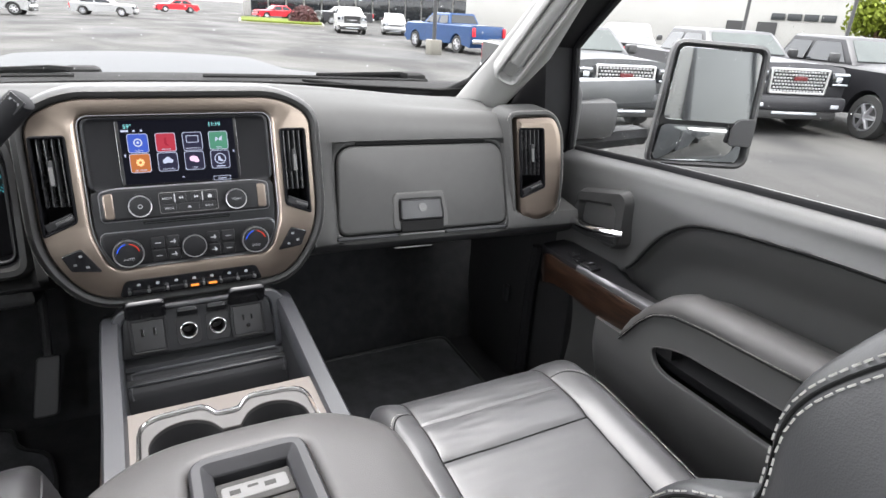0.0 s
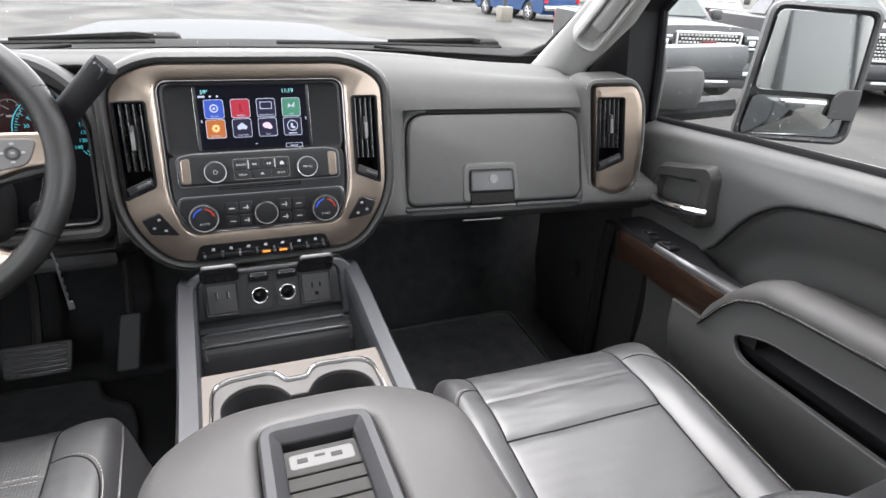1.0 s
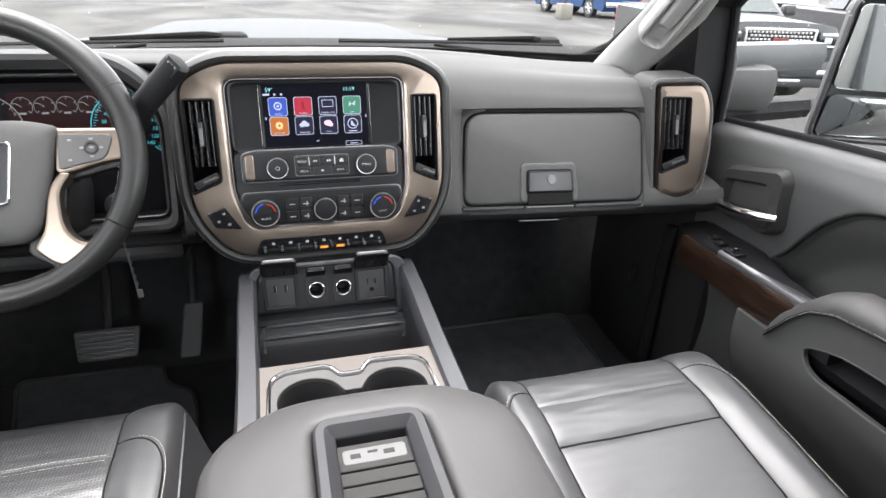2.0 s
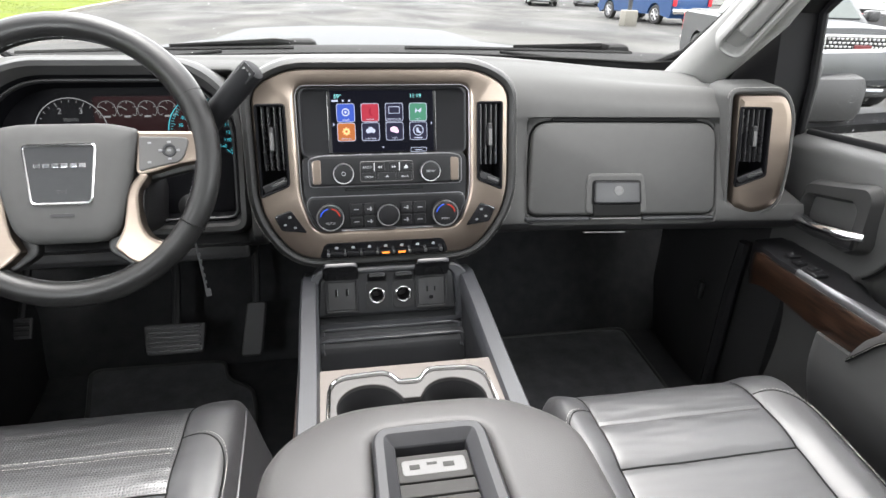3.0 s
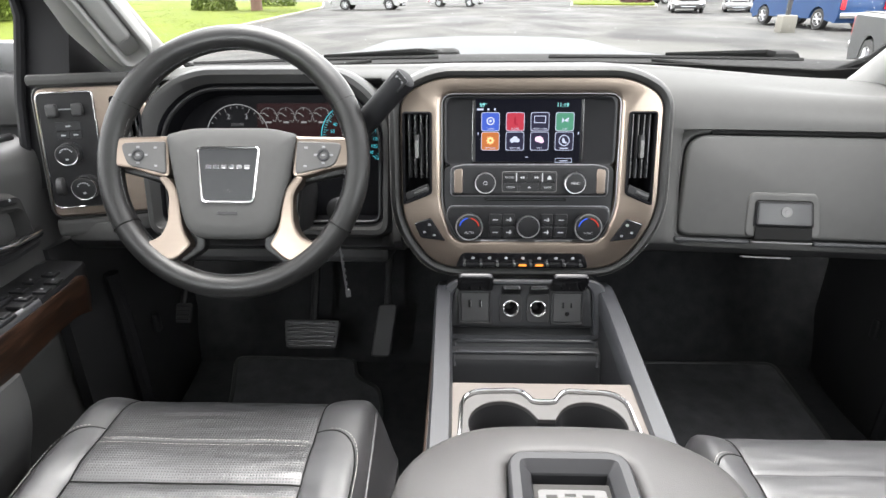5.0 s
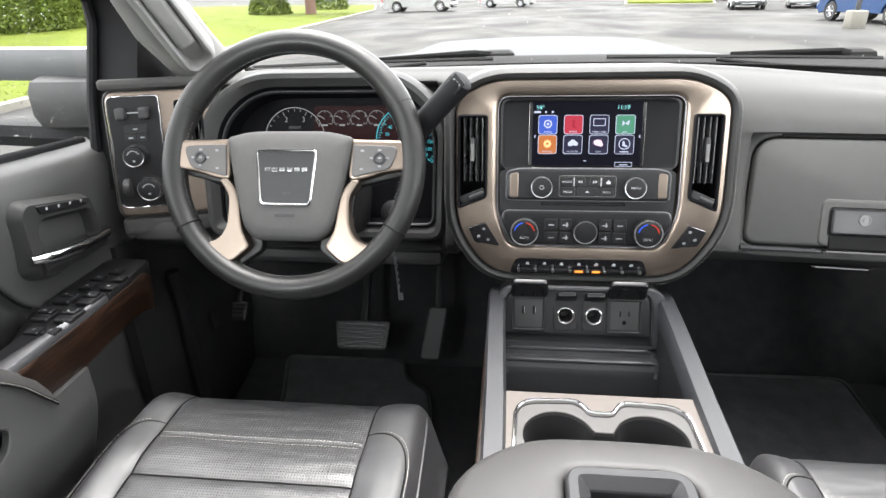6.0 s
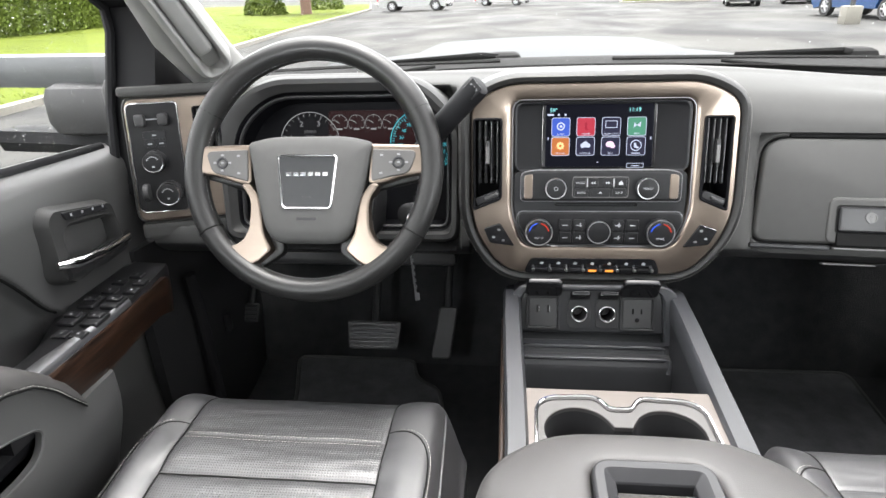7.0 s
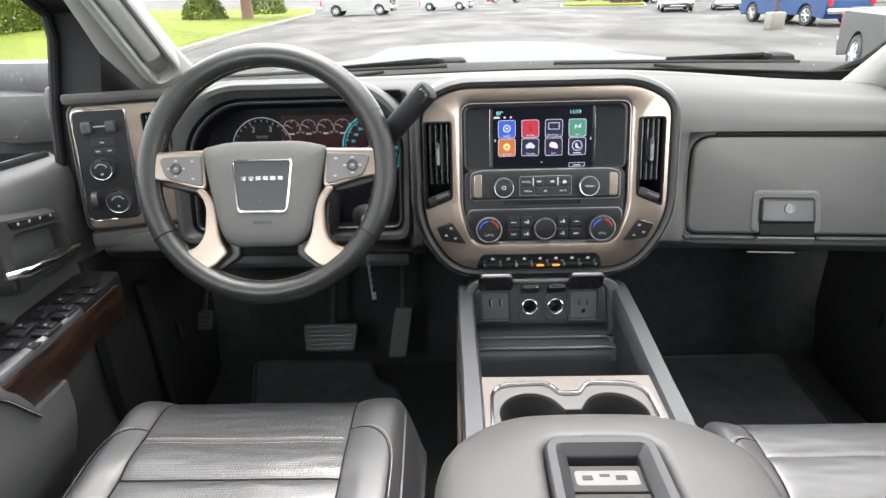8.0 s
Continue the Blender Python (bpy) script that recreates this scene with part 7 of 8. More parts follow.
def tow_mirror(s):
    e = thing("tow_mirror", "black towing mirror on two arms, wet with rain", "mirror", (s * 0.95, 0.12, 1.5), "mirrors")
    c = Vector((s * 1.37, 0.212, 1.56))
    M = axes(c, (0.785, -0.62 * s, 0), (0.031 * s, 0.039, 1), (-0.62 * s, -0.785, 0.05))
    n = Vector((-0.585 * s, -0.811, 0.070)).normalized()
    u = Vector((0, 0, 1)).cross(n).normalized() * -1
    MG = axes(c, -u if u.x < 0 else u, n.cross(-u if u.x < 0 else u), n)
    o = rounded([(-0.142, -0.180), (0.133, -0.172), (0.132, 0.160), (-0.118, 0.167)], [0.03, 0.04, 0.035, 0.035], 6)
    bm = B()
    rings = [lift(M, inset(o, 0.05), -0.10), lift(M, inset(o, 0.012), -0.075), lift(M, inset(o, -0.002), -0.03), lift(M, o, 0.004), lift(M, inset(o, 0.008), 0.010), lift(M, inset(o, 0.012), 0.004), lift(M, inset(o, 0.014), -0.028)]
    skin(bm, rings)
    part("shell", bm, M_RUBBER, e, "black mirror shell")
    bm = B()
    prism(bm, rounded([(-0.116, -0.048), (0.116, -0.048), (0.116, 0.142), (-0.100, 0.148)], 0.02, 5), -0.012, 0.0035, MG, 0.001)
    part("main_glass", bm, M_MIRROR, e, "flat mirror glass", sharp=8)
    bm = B()
    lo = rounded([(-0.126, -0.164), (0.114, -0.156), (0.116, -0.060), (-0.117, -0.060)], 0.018, 5)
    def dome(out, k):
        return [MG @ Vector((p.x, p.y, 0.0095 - 0.12 * s * p.x + 0.19 * (p.y + 0.10) - 0.9 * ((p.x) ** 2 + (p.y + 0.10) ** 2))) for p in out]
    skin(bm, [lift(MG, lo, -0.014)] + [dome([Vector((0, -0.10)).lerp(p, k) for p in lo], k) for k in (1.0, 0.8, 0.6, 0.4, 0.2, 0.05)])
    part("spotter_glass", bm, M_MIRROR, e, "convex spotter glass")
    bm = B()
    prism(bm, rounded([(0.072, -0.108), (0.132, -0.108), (0.132, -0.030), (0.090, -0.035), (0.072, -0.055)], 0.008, 3), 0.002, 0.012, M, 0.002)
    part("glass_bracket", bm, M_RUBBER, e)
    bm = B()
    up = 0.032 if s < 0 else -0.004
    for name, z, r, mat in (("arm", 1.590 + up, 0.030, M_ARMGREY), ("lower_arm", 1.462 + up * 0.5, 0.022, M_SAIL)):
        bm = B()
        rings = []
        for k in range(7):
            q = k / 6
            x = 0.86 + (1.235 - 0.86) * q
            y = 0.27 + 0.05 * q
            rings.append([(s * x, y + a, z + b) for a, b in ((-0.03, -r), (0.03, -r), (0.045, 0), (0.03, r), (-0.03, r), (-0.04, 0))])
        skin(bm, rings)
        part(name, bm, mat, e, "wet telescoping arm")
    bm = B()
    block(bm, (s * 0.97, 0.27, 1.525 + up * 0.8), (0.19, 0.10, 0.105), 0.03)
    block(bm, (s * 0.87, 0.25, 1.50), (0.07, 0.14, 0.24), 0.025)
    part("mount", bm, M_RUBBER, e)
    return e


def rain_drops():
    rnd = random.Random(4)
    M = Matrix.Identity(4)

    def scatter(name, count, place, n):
        bm = B()
        n = Vector(n).normalized()
        a = n.orthogonal().normalized()
        b = n.cross(a)
        for _ in range(count):
            p = Vector(place(rnd))
            r = rnd.choice((0.0005, 0.0006, 0.0008, 0.0011))
            h = r * 0.55
            base = [p + (a * math.cos(k * 1.0472) + b * math.sin(k * 1.0472)) * r * rnd.uniform(0.8, 1.15) for k in range(6)]
            mid = [p + (q - p) * 0.7 + n * h * 0.75 for q in base]
            skin(bm, [base, mid, [p + (q - p) * 0.15 + n * h for q in base]])
        return solo(name, bm, M_DROP, "clear rain drops on the outside of the glass", "rain drops", kind="stuff")

    def on_side(s):
        def f(r):
            y = 0.05 - abs(r.gauss(0, 0.22))
            z = 1.50 + 0.40 * r.random() ** 1.5
            return (s * (0.8285 - 0.10 * max(0, z - 1.5)), max(y, -0.7), z)
        return f
    for s in (-1, 1):
        scatter("rain_drops", 900, on_side(s), (s, 0, 0.1))

    def on_front(r):
        u = r.choice((r.random(), r.random() ** 2.5 * 0.5, 1 - r.random() ** 2.5 * 0.5))
        v = 0.08 + 0.5 * r.random()
        x = (2 * u - 1) * (0.735 - 0.05 * v)
        z = 1.545 + 0.50 * v
        return (x, 0.53 - 0.24 * (x / 0.70) ** 2 - 0.90 * (z - 1.545) - 0.10 * v * v + 0.004, z + 0.003)
    scatter("rain_drops", 520, on_front, (0, 0.74, 0.67))


# ---- the lot outside ----
def wet_ground(name):
    """Old asphalt after rain: pale worn patches, darker damp drifts and a film of water that shines where it lies."""
    m = bpy.data.materials.new(name)
    m.use_nodes = True
    n, l = m.node_tree.nodes, m.node_tree.links
    p = n["Principled BSDF"]
    at = n.new("ShaderNodeTexCoord")

    def cloud(scale, detail, stretch=(1, 1, 1), warp=0.0):
        mp, t = n.new("ShaderNodeMapping"), n.new("ShaderNodeTexNoise")
        mp.inputs["Scale"].default_value = stretch
        t.inputs["Scale"].default_value, t.inputs["Detail"].default_value = scale, detail
        t.inputs["Distortion"].default_value = warp
        l.new(at.outputs["Object"], mp.inputs[0])
        l.new(mp.outputs[0], t.inputs["Vector"])
        return t.outputs["Fac"]

    def span(x, a, b, lo, hi):
        r = n.new("ShaderNodeMapRange")
        for k, q in zip(("From Min", "From Max", "To Min", "To Max"), (a, b, lo, hi)):
            r.inputs[k].default_value = q
        l.new(x, r.inputs["Value"])
        return r.outputs[0]
    drift = cloud(0.30, 8, (1.0, 0.55, 1), 1.2)
    speck = cloud(55, 2)
    mix, mix2 = n.new("ShaderNodeMix"), n.new("ShaderNodeMix")
    mix.data_type = mix2.data_type = "RGBA"
    mix.inputs["A"].default_value, mix.inputs["B"].default_value = (0.026, 0.026, 0.026, 1), (0.054, 0.053, 0.050, 1)
    l.new(span(drift, 0.38, 0.62, 0, 1), mix.inputs["Factor"])
    mix2.inputs["B"].default_value = (0.070, 0.068, 0.065, 1)
    l.new(mix.outputs["Result"], mix2.inputs["A"])
    l.new(span(speck, 0.52, 0.75, 0, 0.6), mix2.inputs["Factor"])
    l.new(mix2.outputs["Result"], p.inputs["Base Color"])
    l.new(span(cloud(0.22, 4, (1.0, 0.7, 1), 0.5), 0.36, 0.64, 0.66, 0.92), p.inputs["Roughness"])
    p.inputs["Specular IOR Level"].default_value = 0.07
    b = n.new("ShaderNodeBump")
    b.inputs["Strength"].default_value, b.inputs["Distance"].default_value = 0.25, 0.006
    l.new(speck, b.inputs["Height"])
    l.new(b.outputs[0], p.inputs["Normal"])
    return m


M_ASPHALT = wet_ground("wet_asphalt")
M_KERB = surface("concrete_kerb", (0.15, 0.142, 0.122), 0.8, mottle=(1.5, 0.2), grain=(90, 0.4, 0.004))
M_LAWN = surface("lawn_soil", (0.066, 0.084, 0.010), 0.9, spec=0.1, mottle=(0.6, 0.25), grain=(60, 0.8, 0.02))
M_BLADE = surface("grass_blade", (0.068, 0.090, 0.011), 0.7, spec=0.1, mottle=(0.5, 0.3))
M_HEDGE = surface("hedge_leaf", (0.066, 0.092, 0.013), 0.7, spec=0.15, mottle=(2, 0.5))
M_LEAF = surface("bright_leaf", (0.10, 0.125, 0.012), 0.7, spec=0.15, mottle=(2, 0.4))
M_BARK = surface("bark", (0.12, 0.07, 0.05), 0.9, mottle=(8, 0.3), grain=(60, 0.7, 0.01))
M_WINELEAF = surface("wine_leaf", (0.07, 0.02, 0.02), 0.7, mottle=(3, 0.4))
M_WALLW = surface("pale_building_wall", (0.31, 0.305, 0.29), 0.8, mottle=(0.4, 0.06), grain=(30, 0.3, 0.005))
M_ROOFG = surface("grey_roof", (0.30, 0.30, 0.31), 0.8, mottle=(0.5, 0.1))
M_POLE = surface("grey_steel", (0.06, 0.06, 0.062), 0.5, 0.6, mottle=(3, 0.1))
M_TINT = surface("dark_car_glass", (0.012, 0.014, 0.016), 0.08, mottle=(2, 0.1))
# base paler than the side glass: the sky's reflection is put into the colour
M_WSHIELD = surface("car_windshield_glass", (0.050, 0.058, 0.056), 0.16, mottle=(2, 0.25), spec=0.22)
M_TYRE = surface("tyre_rubber", (0.02, 0.02, 0.02), 0.75, mottle=(12, 0.2))
M_RIMM = surface("alloy_rim", (0.50, 0.50, 0.52), 0.3, 0.9, mottle=(9, 0.08))
M_LENS = surface("headlamp_lens", (0.5, 0.52, 0.55), 0.1, 0.3, mottle=(9, 0.1))


def paint(name, c):
    return surface(name, c, 0.42, 0.1, mottle=(2, 0.10), coat=0.10, spec=0.30)


M_PWHITE, M_PBLUE, M_PGREY, M_PDARK, M_PBLACK, M_PRED = (paint(n, c) for n, c in (
    ("white_paint", (0.31, 0.31, 0.31)), ("blue_paint", (0.012, 0.042, 0.12)), ("grey_paint", (0.038, 0.040, 0.042)), ("charcoal_paint", (0.030, 0.030, 0.033)),
    ("black_paint", (0.012, 0.012, 0.014)), ("red_paint", (0.50, 0.02, 0.03))))


M_WINEPAINT = surface("dark_red_enamel", (0.10, 0.010, 0.012), 0.3, mottle=(9, 0.1))


def kerb_x(y):
    """The lawn's edge along the drive."""
    return curve_of([(-60, -8.3), (0, -8.3), (8, -8.6), (18, -9.3), (30, -10.7), (56, -12.6), (90, -20)], y)


def grounds():
    bm = B()
    skin(bm, [[(-400, -400, -0.3), (400, -400, -0.3), (400, 600, -0.3), (-400, 600, -0.3)], [(-400, -400, 0), (400, -400, 0), (400, 600, 0), (-400, 600, 0)]])
    solo("ground", bm, M_ASPHALT, "wet grey asphalt of a car lot", "asphalt", kind="structure")
    ys = [-60 + i * 2.5 for i in range(55)]
    bm = B()
    rings = []
    for y in ys:
        x = kerb_x(y)
        rings.append([(x, y, -0.02), (x + 0.0, y, 0.13), (x - 0.03, y, 0.15), (x - 0.15, y, 0.15), (x - 0.15, y, -0.02)])
    skin(bm, rings)
    solo("kerb", bm, M_KERB, "pale concrete kerb along the lawn", "kerb", kind="structure")
    bm = B()
    sheet(bm, lambda u, v: (kerb_x(-60 + 135 * u) - 0.15 - 60 * v, -60 + 135 * u, 0.13 + 0.25 * smooth(0, 0.3, v) + 0.06 * noise.noise(Vector((u * 30, v * 30, 0)))), 90, 40)
    solo("lawn", bm, M_LAWN, "bright green mown lawn", "lawn", kind="structure")
    rnd = random.Random(8)
    verts, faces = [], []
    for _ in range(26000):
        y = rnd.uniform(2, 62)
        v = rnd.random() ** 2 * 0.30
        x = kerb_x(y) - 0.17 - 60 * v
        z = 0.12 + 0.25 * smooth(0, 0.3, v)
        h, w, a = rnd.uniform(0.012, 0.028), rnd.uniform(0.012, 0.03), rnd.uniform(0, 3.14)
        dx, dy = math.cos(a) * w, math.sin(a) * w
        k = len(verts)
        verts += [(x - dx, y - dy, z), (x + dx, y + dy, z), (x + rnd.uniform(-0.03, 0.03), y + rnd.uniform(-0.03, 0.03), z + h)]
        faces.append((k, k + 1, k + 2))
    stuff("grass", verts, faces, M_BLADE, "mown grass blades on the lawn", "grass")
    bm = B()
    o = rounded([(4.2, -40), (60, -40), (60, -6), (4.2, -6)], 2.0, 6)
    prism(bm, o, -0.02, 0.15, b=0.03)
    solo("rear_kerb", bm, M_KERB, "kerb around the rear lawn", "kerb", kind="structure")
    bm = B()
    prism(bm, inset(o, 0.2), 0.1, 0.22, b=0.03)
    solo("rear_lawn", bm, M_LAWN, "green lawn behind the parking bay", "lawn", kind="structure")
    # island with kerb and shrubs
    bm = B()
    o = rounded([(9.0, 54), (15.5, 51), (18.5, 62), (11.0, 66)], 1.5, 6)
    prism(bm, o, -0.02, 0.15, b=0.04)
    solo("island_kerb", bm, M_KERB, "kerbed planting island in the lot", "kerb", kind="structure")
    bm = B()
    prism(bm, inset(o, 0.2), 0.10, 0.30, b=0.1)
    solo("island_lawn", bm, M_LAWN, "grass on the planting island", "lawn", kind="structure")


def stuff(name, verts, faces, material, label, category):
    me = bpy.data.meshes.new(name)
    me.from_pydata(verts, [], faces)
    me.materials.append(material)
    return tagged(new(name, me), label, category, kind="stuff")


def leaves(rnd, count, inside, size):
    verts, faces = [], []
    for _ in range(count):
        p = inside(rnd)
        n = Vector((rnd.gauss(0, 1), rnd.gauss(0, 1), rnd.gauss(0, 1))).normalized()
        a = n.orthogonal().normalized()
        b = n.cross(a)
        s = size * rnd.uniform(0.6, 1.4)
        k = len(verts)
        c = Vector(p)
        verts += [tuple(c - a * s), tuple(c - b * s * 0.5 + n * s * 0.1), tuple(c + a * s), tuple(c + b * s * 0.5 + n * s * 0.1)]
        faces.append((k, k + 1, k + 2, k + 3))
    return verts, faces


def hedge():
    rnd = random.Random(3)
    e = thing("hedge", "tall dense clipped green hedge behind the lawn", "hedge", (-24, 20, 0))

    def inside(r):
        y = r.uniform(4, 40)
        k = r.random()
        h = 4.2 + 0.35 * math.sin(y * 1.3) + 0.3 * math.sin(y * 3.1)
        if k < 0.75:
            return (-22.2 + 0.35 * noise.noise(Vector((y * 0.8, 3, h))) - r.random() ** 2 * 0.9 - 0.02 * (y - 20), y, 0.3 + h * r.random())
        return (-22.4 - 2.2 * r.random(), y, 0.3 + h - 0.3 * r.random())
    v, f = leaves(rnd, 26000, inside, 0.10)
    me = bpy.data.meshes.new("foliage")
    me.from_pydata(v, [], f)
    me.materials.append(M_HEDGE)
    o = new("foliage", me)
    o.parent = e
    o.matrix_parent_inverse = Matrix.Translation(e.location).inverted()
    bm = B()
    block(bm, (-23.8, 22, 2.0), (1.6, 36, 4.0), 0.3)
    part("inner_branches", bm, M_HEDGE, e)


def tree(x, y, h, spread_r, leaf, seed, label, trunk_r=0.25, low=0.45):
    rnd = random.Random(seed)
    e = thing("tree", label, "tree", (x, y, 0), "trees")
    bm = B()
    tube(bm, [(x, y, -0.1), (x + 0.02, y, 0.3), (x + 0.05, y - 0.03, h * low), (x, y, h * 0.8)], [trunk_r * 1.3, trunk_r, trunk_r * 0.8, trunk_r * 0.2], 12)
    part("trunk", bm, M_BARK, e)
    tips = []
    for i in range(7):
        a = i * 2.4
        b = Vector((x + spread_r * 0.7 * math.cos(a), y + spread_r * 0.7 * math.sin(a), h * (0.62 + 0.05 * i)))
        tips.append(b)
        bm = B()
        tube(bm, [(x, y, h * (low - 0.02 + 0.03 * i)), ((x + b.x) / 2, (y + b.y) / 2, h * (low + 0.08 + 0.04 * i)), b], [trunk_r * 0.45, trunk_r * 0.3, 0.03], 7)
        part("limb", bm, M_BARK, e)

    def inside(r):
        t = r.choice(tips + [Vector((x, y, h * 0.85))])
        d = Vector((r.gauss(0, 1), r.gauss(0, 1), r.gauss(0, 0.8))) * spread_r * 0.30
        return t + d
    v, f = leaves(rnd, 4200, inside, 0.16)
    me = bpy.data.meshes.new("crown")
    me.from_pydata(v, [], f)
    me.materials.append(leaf)
    o = new("crown", me)
    o.parent = e
    o.matrix_parent_inverse = Matrix.Translation(e.location).inverted()


def vehicle(name, kind, body, label, x, y, heading, scale=1.0, bright_front=False):
    """A parked car or pickup. It is built facing +y round the origin; heading: degrees to the left of +y."""
    e = thing(name, label, "car" if kind == "car" else "pickup truck", (0, 0, 0), "parked vehicles")
    if kind == "pickup":
        Lf, Lr, w, wr, belt, roofz, hood = 2.55, -3.25, 1.00, 0.40, 1.26, 1.74, 1.25
        fw, rw = 1.62, -2.05
        cab = (0.95, 0.40, -1.05, -1.30)
    else:
        Lf, Lr, w, wr, belt, roofz, hood = 2.25, -2.35, 0.90, 0.33, 0.95, 1.45, 0.92
        fw, rw = 1.35, -1.45
        cab = (0.85, 0.15, -1.15, -1.75)
    g = 0.30 if kind == "pickup" else 0.20
    # lower body with wheel arches cut as gaps between blocks
    side = [(Lf, g + 0.15), (Lf + 0.04, hood - 0.32), (Lf - 0.08, hood - 0.04), (cab[0], hood), (cab[0] - 0.1, belt), (Lr + 0.05, belt), (Lr, belt - 0.1), (Lr, g + 0.2)]
    arch = []
    for c in (rw, fw):
        arch += [(c + (wr + 0.07) * math.cos(a), max(g, wr + (wr + 0.07) * math.sin(a))) for a in [3.1416 - 3.1416 * i / 10 for i in range(11)]]
    outline = side + [(Lr + 0.1, g)] + arch + [(Lf - 0.1, g)]
    bm = B()
    rings = []
    for xx, tuck in ((-w, 0.16), (-w + 0.05, 0.04), (-w * 0.70, 0.0), (-w * 0.52, -0.02), (0, -0.02), (w * 0.52, -0.02), (w * 0.70, 0.0), (w - 0.05, 0.04), (w, 0.16)):
        rings.append([(xx, yy * (1 - 0.03 * (abs(xx) / w) ** 4), zz - tuck * max(0, (zz - belt + 0.25)) * 1.2 + (0.055 * smooth(hood - 0.30, hood - 0.02, zz) * (1 - (xx / w) ** 2) if yy > cab[0] - 0.2 else 0)) for yy, zz in outline])
    skin(bm, rings)
    bd = part("body", bm, body, e)
    bm = B()
    rf = [[(k * xx, yy, zz) for xx, yy, zz in ((w * 0.93, cab[0], belt - 0.03), (w * 0.76, cab[1], roofz - 0.04), (w * 0.76, cab[2], roofz - 0.02), (w * 0.90, cab[3], belt - 0.03))] for k in (-1, 1)]
    skin(bm, [[(-a[0], a[1], a[2]) for a in rf[1]], [(-a[0] * 0.9, a[1] * 0.99, a[2] + 0.04) for a in rf[1]], [(a[0] * 0.9, a[1] * 0.99, a[2] + 0.04) for a in rf[1]], rf[1]])
    part("cabin", bm, body, e)
    for k in (-1, 1):
        ym = (cab[1] + cab[2]) / 2 - 0.05
        for y0, y1, yt0, yt1 in ((cab[0] - 0.22, ym + 0.05, cab[1] - 0.06, ym + 0.05), (ym - 0.05, cab[3] + 0.14, ym - 0.05, cab[2] + 0.06)):
            bm = B()
            q = [(w * 0.925, y0, belt + 0.03), (w * 0.925, y1, belt + 0.03), (w * 0.785, yt1, roofz - 0.10), (w * 0.785, yt0, roofz - 0.10)]
            skin(bm, [[(k * a, b, c) for a, b, c in q], [(k * (a + 0.012), b, c) for a, b, c in q]])
            part("side_window", bm, M_TINT, e)
        bm = B()
        block(bm, (k * (w + 0.12), cab[0] - 0.30, belt + 0.10), (0.20, 0.12, 0.18), 0.04)
        part("door_mirror", bm, M_RUBBER, e)
        bm = B()
        block(bm, (k * (w - 0.20), Lf - 0.01, hood - 0.24), (0.36, 0.16, 0.24), 0.03)
        hl = part("headlight", bm, M_TINT, e)
        for dz in (-0.085, 0.085):
            bm = B()
            block(bm, (k * (w - 0.20), Lf + 0.065, hood - 0.24 + dz), (0.30, 0.03, 0.035), 0.012)
            part("light_strip", bm, M_LENS, hl)
        bm = B()
        block(bm, (k * (w - 0.24), Lf + 0.060, hood - 0.24), (0.12, 0.04, 0.10), 0.02)
        part("lamp", bm, M_LENS, hl)
        bm = B()
        block(bm, (k * (w - 0.26), Lf + 0.155, g + 0.24), (0.16, 0.03, 0.07), 0.012)
        part("fog_lamp", bm, M_LENS, e)
        bm = B()
        block(bm, (k * (w - 0.10), Lr + 0.02, belt - 0.28), (0.16, 0.10, 0.40), 0.03)
        part("tail_light", bm, M_PRED, e)
        for yy in (fw, rw):
            W = axes((k * (w - 0.13), yy, wr), (0, 1, 0), (0, 0, 1), (k, 0, 0))
            bm = B()
            lathe(bm, [(wr * 0.64, -0.11), (wr * 0.95, -0.12), (wr, -0.08), (wr, 0.08), (wr * 0.95, 0.12), (wr * 0.66, 0.125), (wr * 0.62, 0.10)], W, 28)
            ty = part("wheel", bm, M_TYRE, e)
            bm = B()
            lathe(bm, [(wr * 0.64, 0.05), (wr * 0.64, 0.118), (wr * 0.58, 0.118), (wr * 0.55, 0.06), (0.001, 0.05)], W, 28)
            for i in range(6):
                a = i * 1.0472
                tube(bm, [W @ Vector((wr * 0.10 * math.cos(a), wr * 0.10 * math.sin(a), 0.10)), W @ Vector((wr * 0.58 * math.cos(a), wr * 0.58 * math.sin(a), 0.11))], [0.05, 0.035], 6)
            lathe(bm, [(0.07, 0.05), (0.07, 0.12), (0.001, 0.125)], W, 14)
            part("rim", bm, M_RIMM, ty)
    bm = B()
    q = [(-w * 0.80, cab[0] - 0.10, belt + 0.05), (w * 0.80, cab[0] - 0.10, belt + 0.05), (w * 0.66, cab[1] + 0.02, roofz - 0.07), (-w * 0.66, cab[1] + 0.02, roofz - 0.07)]
    skin(bm, [q, [(a, b + 0.05, c + 0.02) for a, b, c in q]])
    part("front_window", bm, M_WSHIELD, e)
    bm = B()
    q = [(-w * 0.78, cab[3] + 0.06, belt + 0.05), (w * 0.78, cab[3] + 0.06, belt + 0.05), (w * 0.66, cab[2] - 0.01, roofz - 0.07), (-w * 0.66, cab[2] - 0.01, roofz - 0.07)]
    skin(bm, [q, [(a, b - 0.04, c + 0.01) for a, b, c in q]])
    part("rear_window", bm, M_TINT, e)
    # grille and bumper
    G = axes((0, Lf + 0.03, hood - 0.30), (-1, 0, 0), (0, 0, 1), (0, 1, 0))
    gw, gh = (0.56, 0.225) if kind == "pickup" else (0.45, 0.10)
    bm = B()
    o = rounded([(-gw, -gh), (gw, -gh), (gw * 1.03, gh), (-gw * 1.03, gh)], 0.05, 4)
    collar(bm, o, inset(o, 0.04), -0.06, 0.035, G, 0.01)
    gr = part("grille", bm, M_SILVER if bright_front else M_RUBBER, e)
    bm = B()
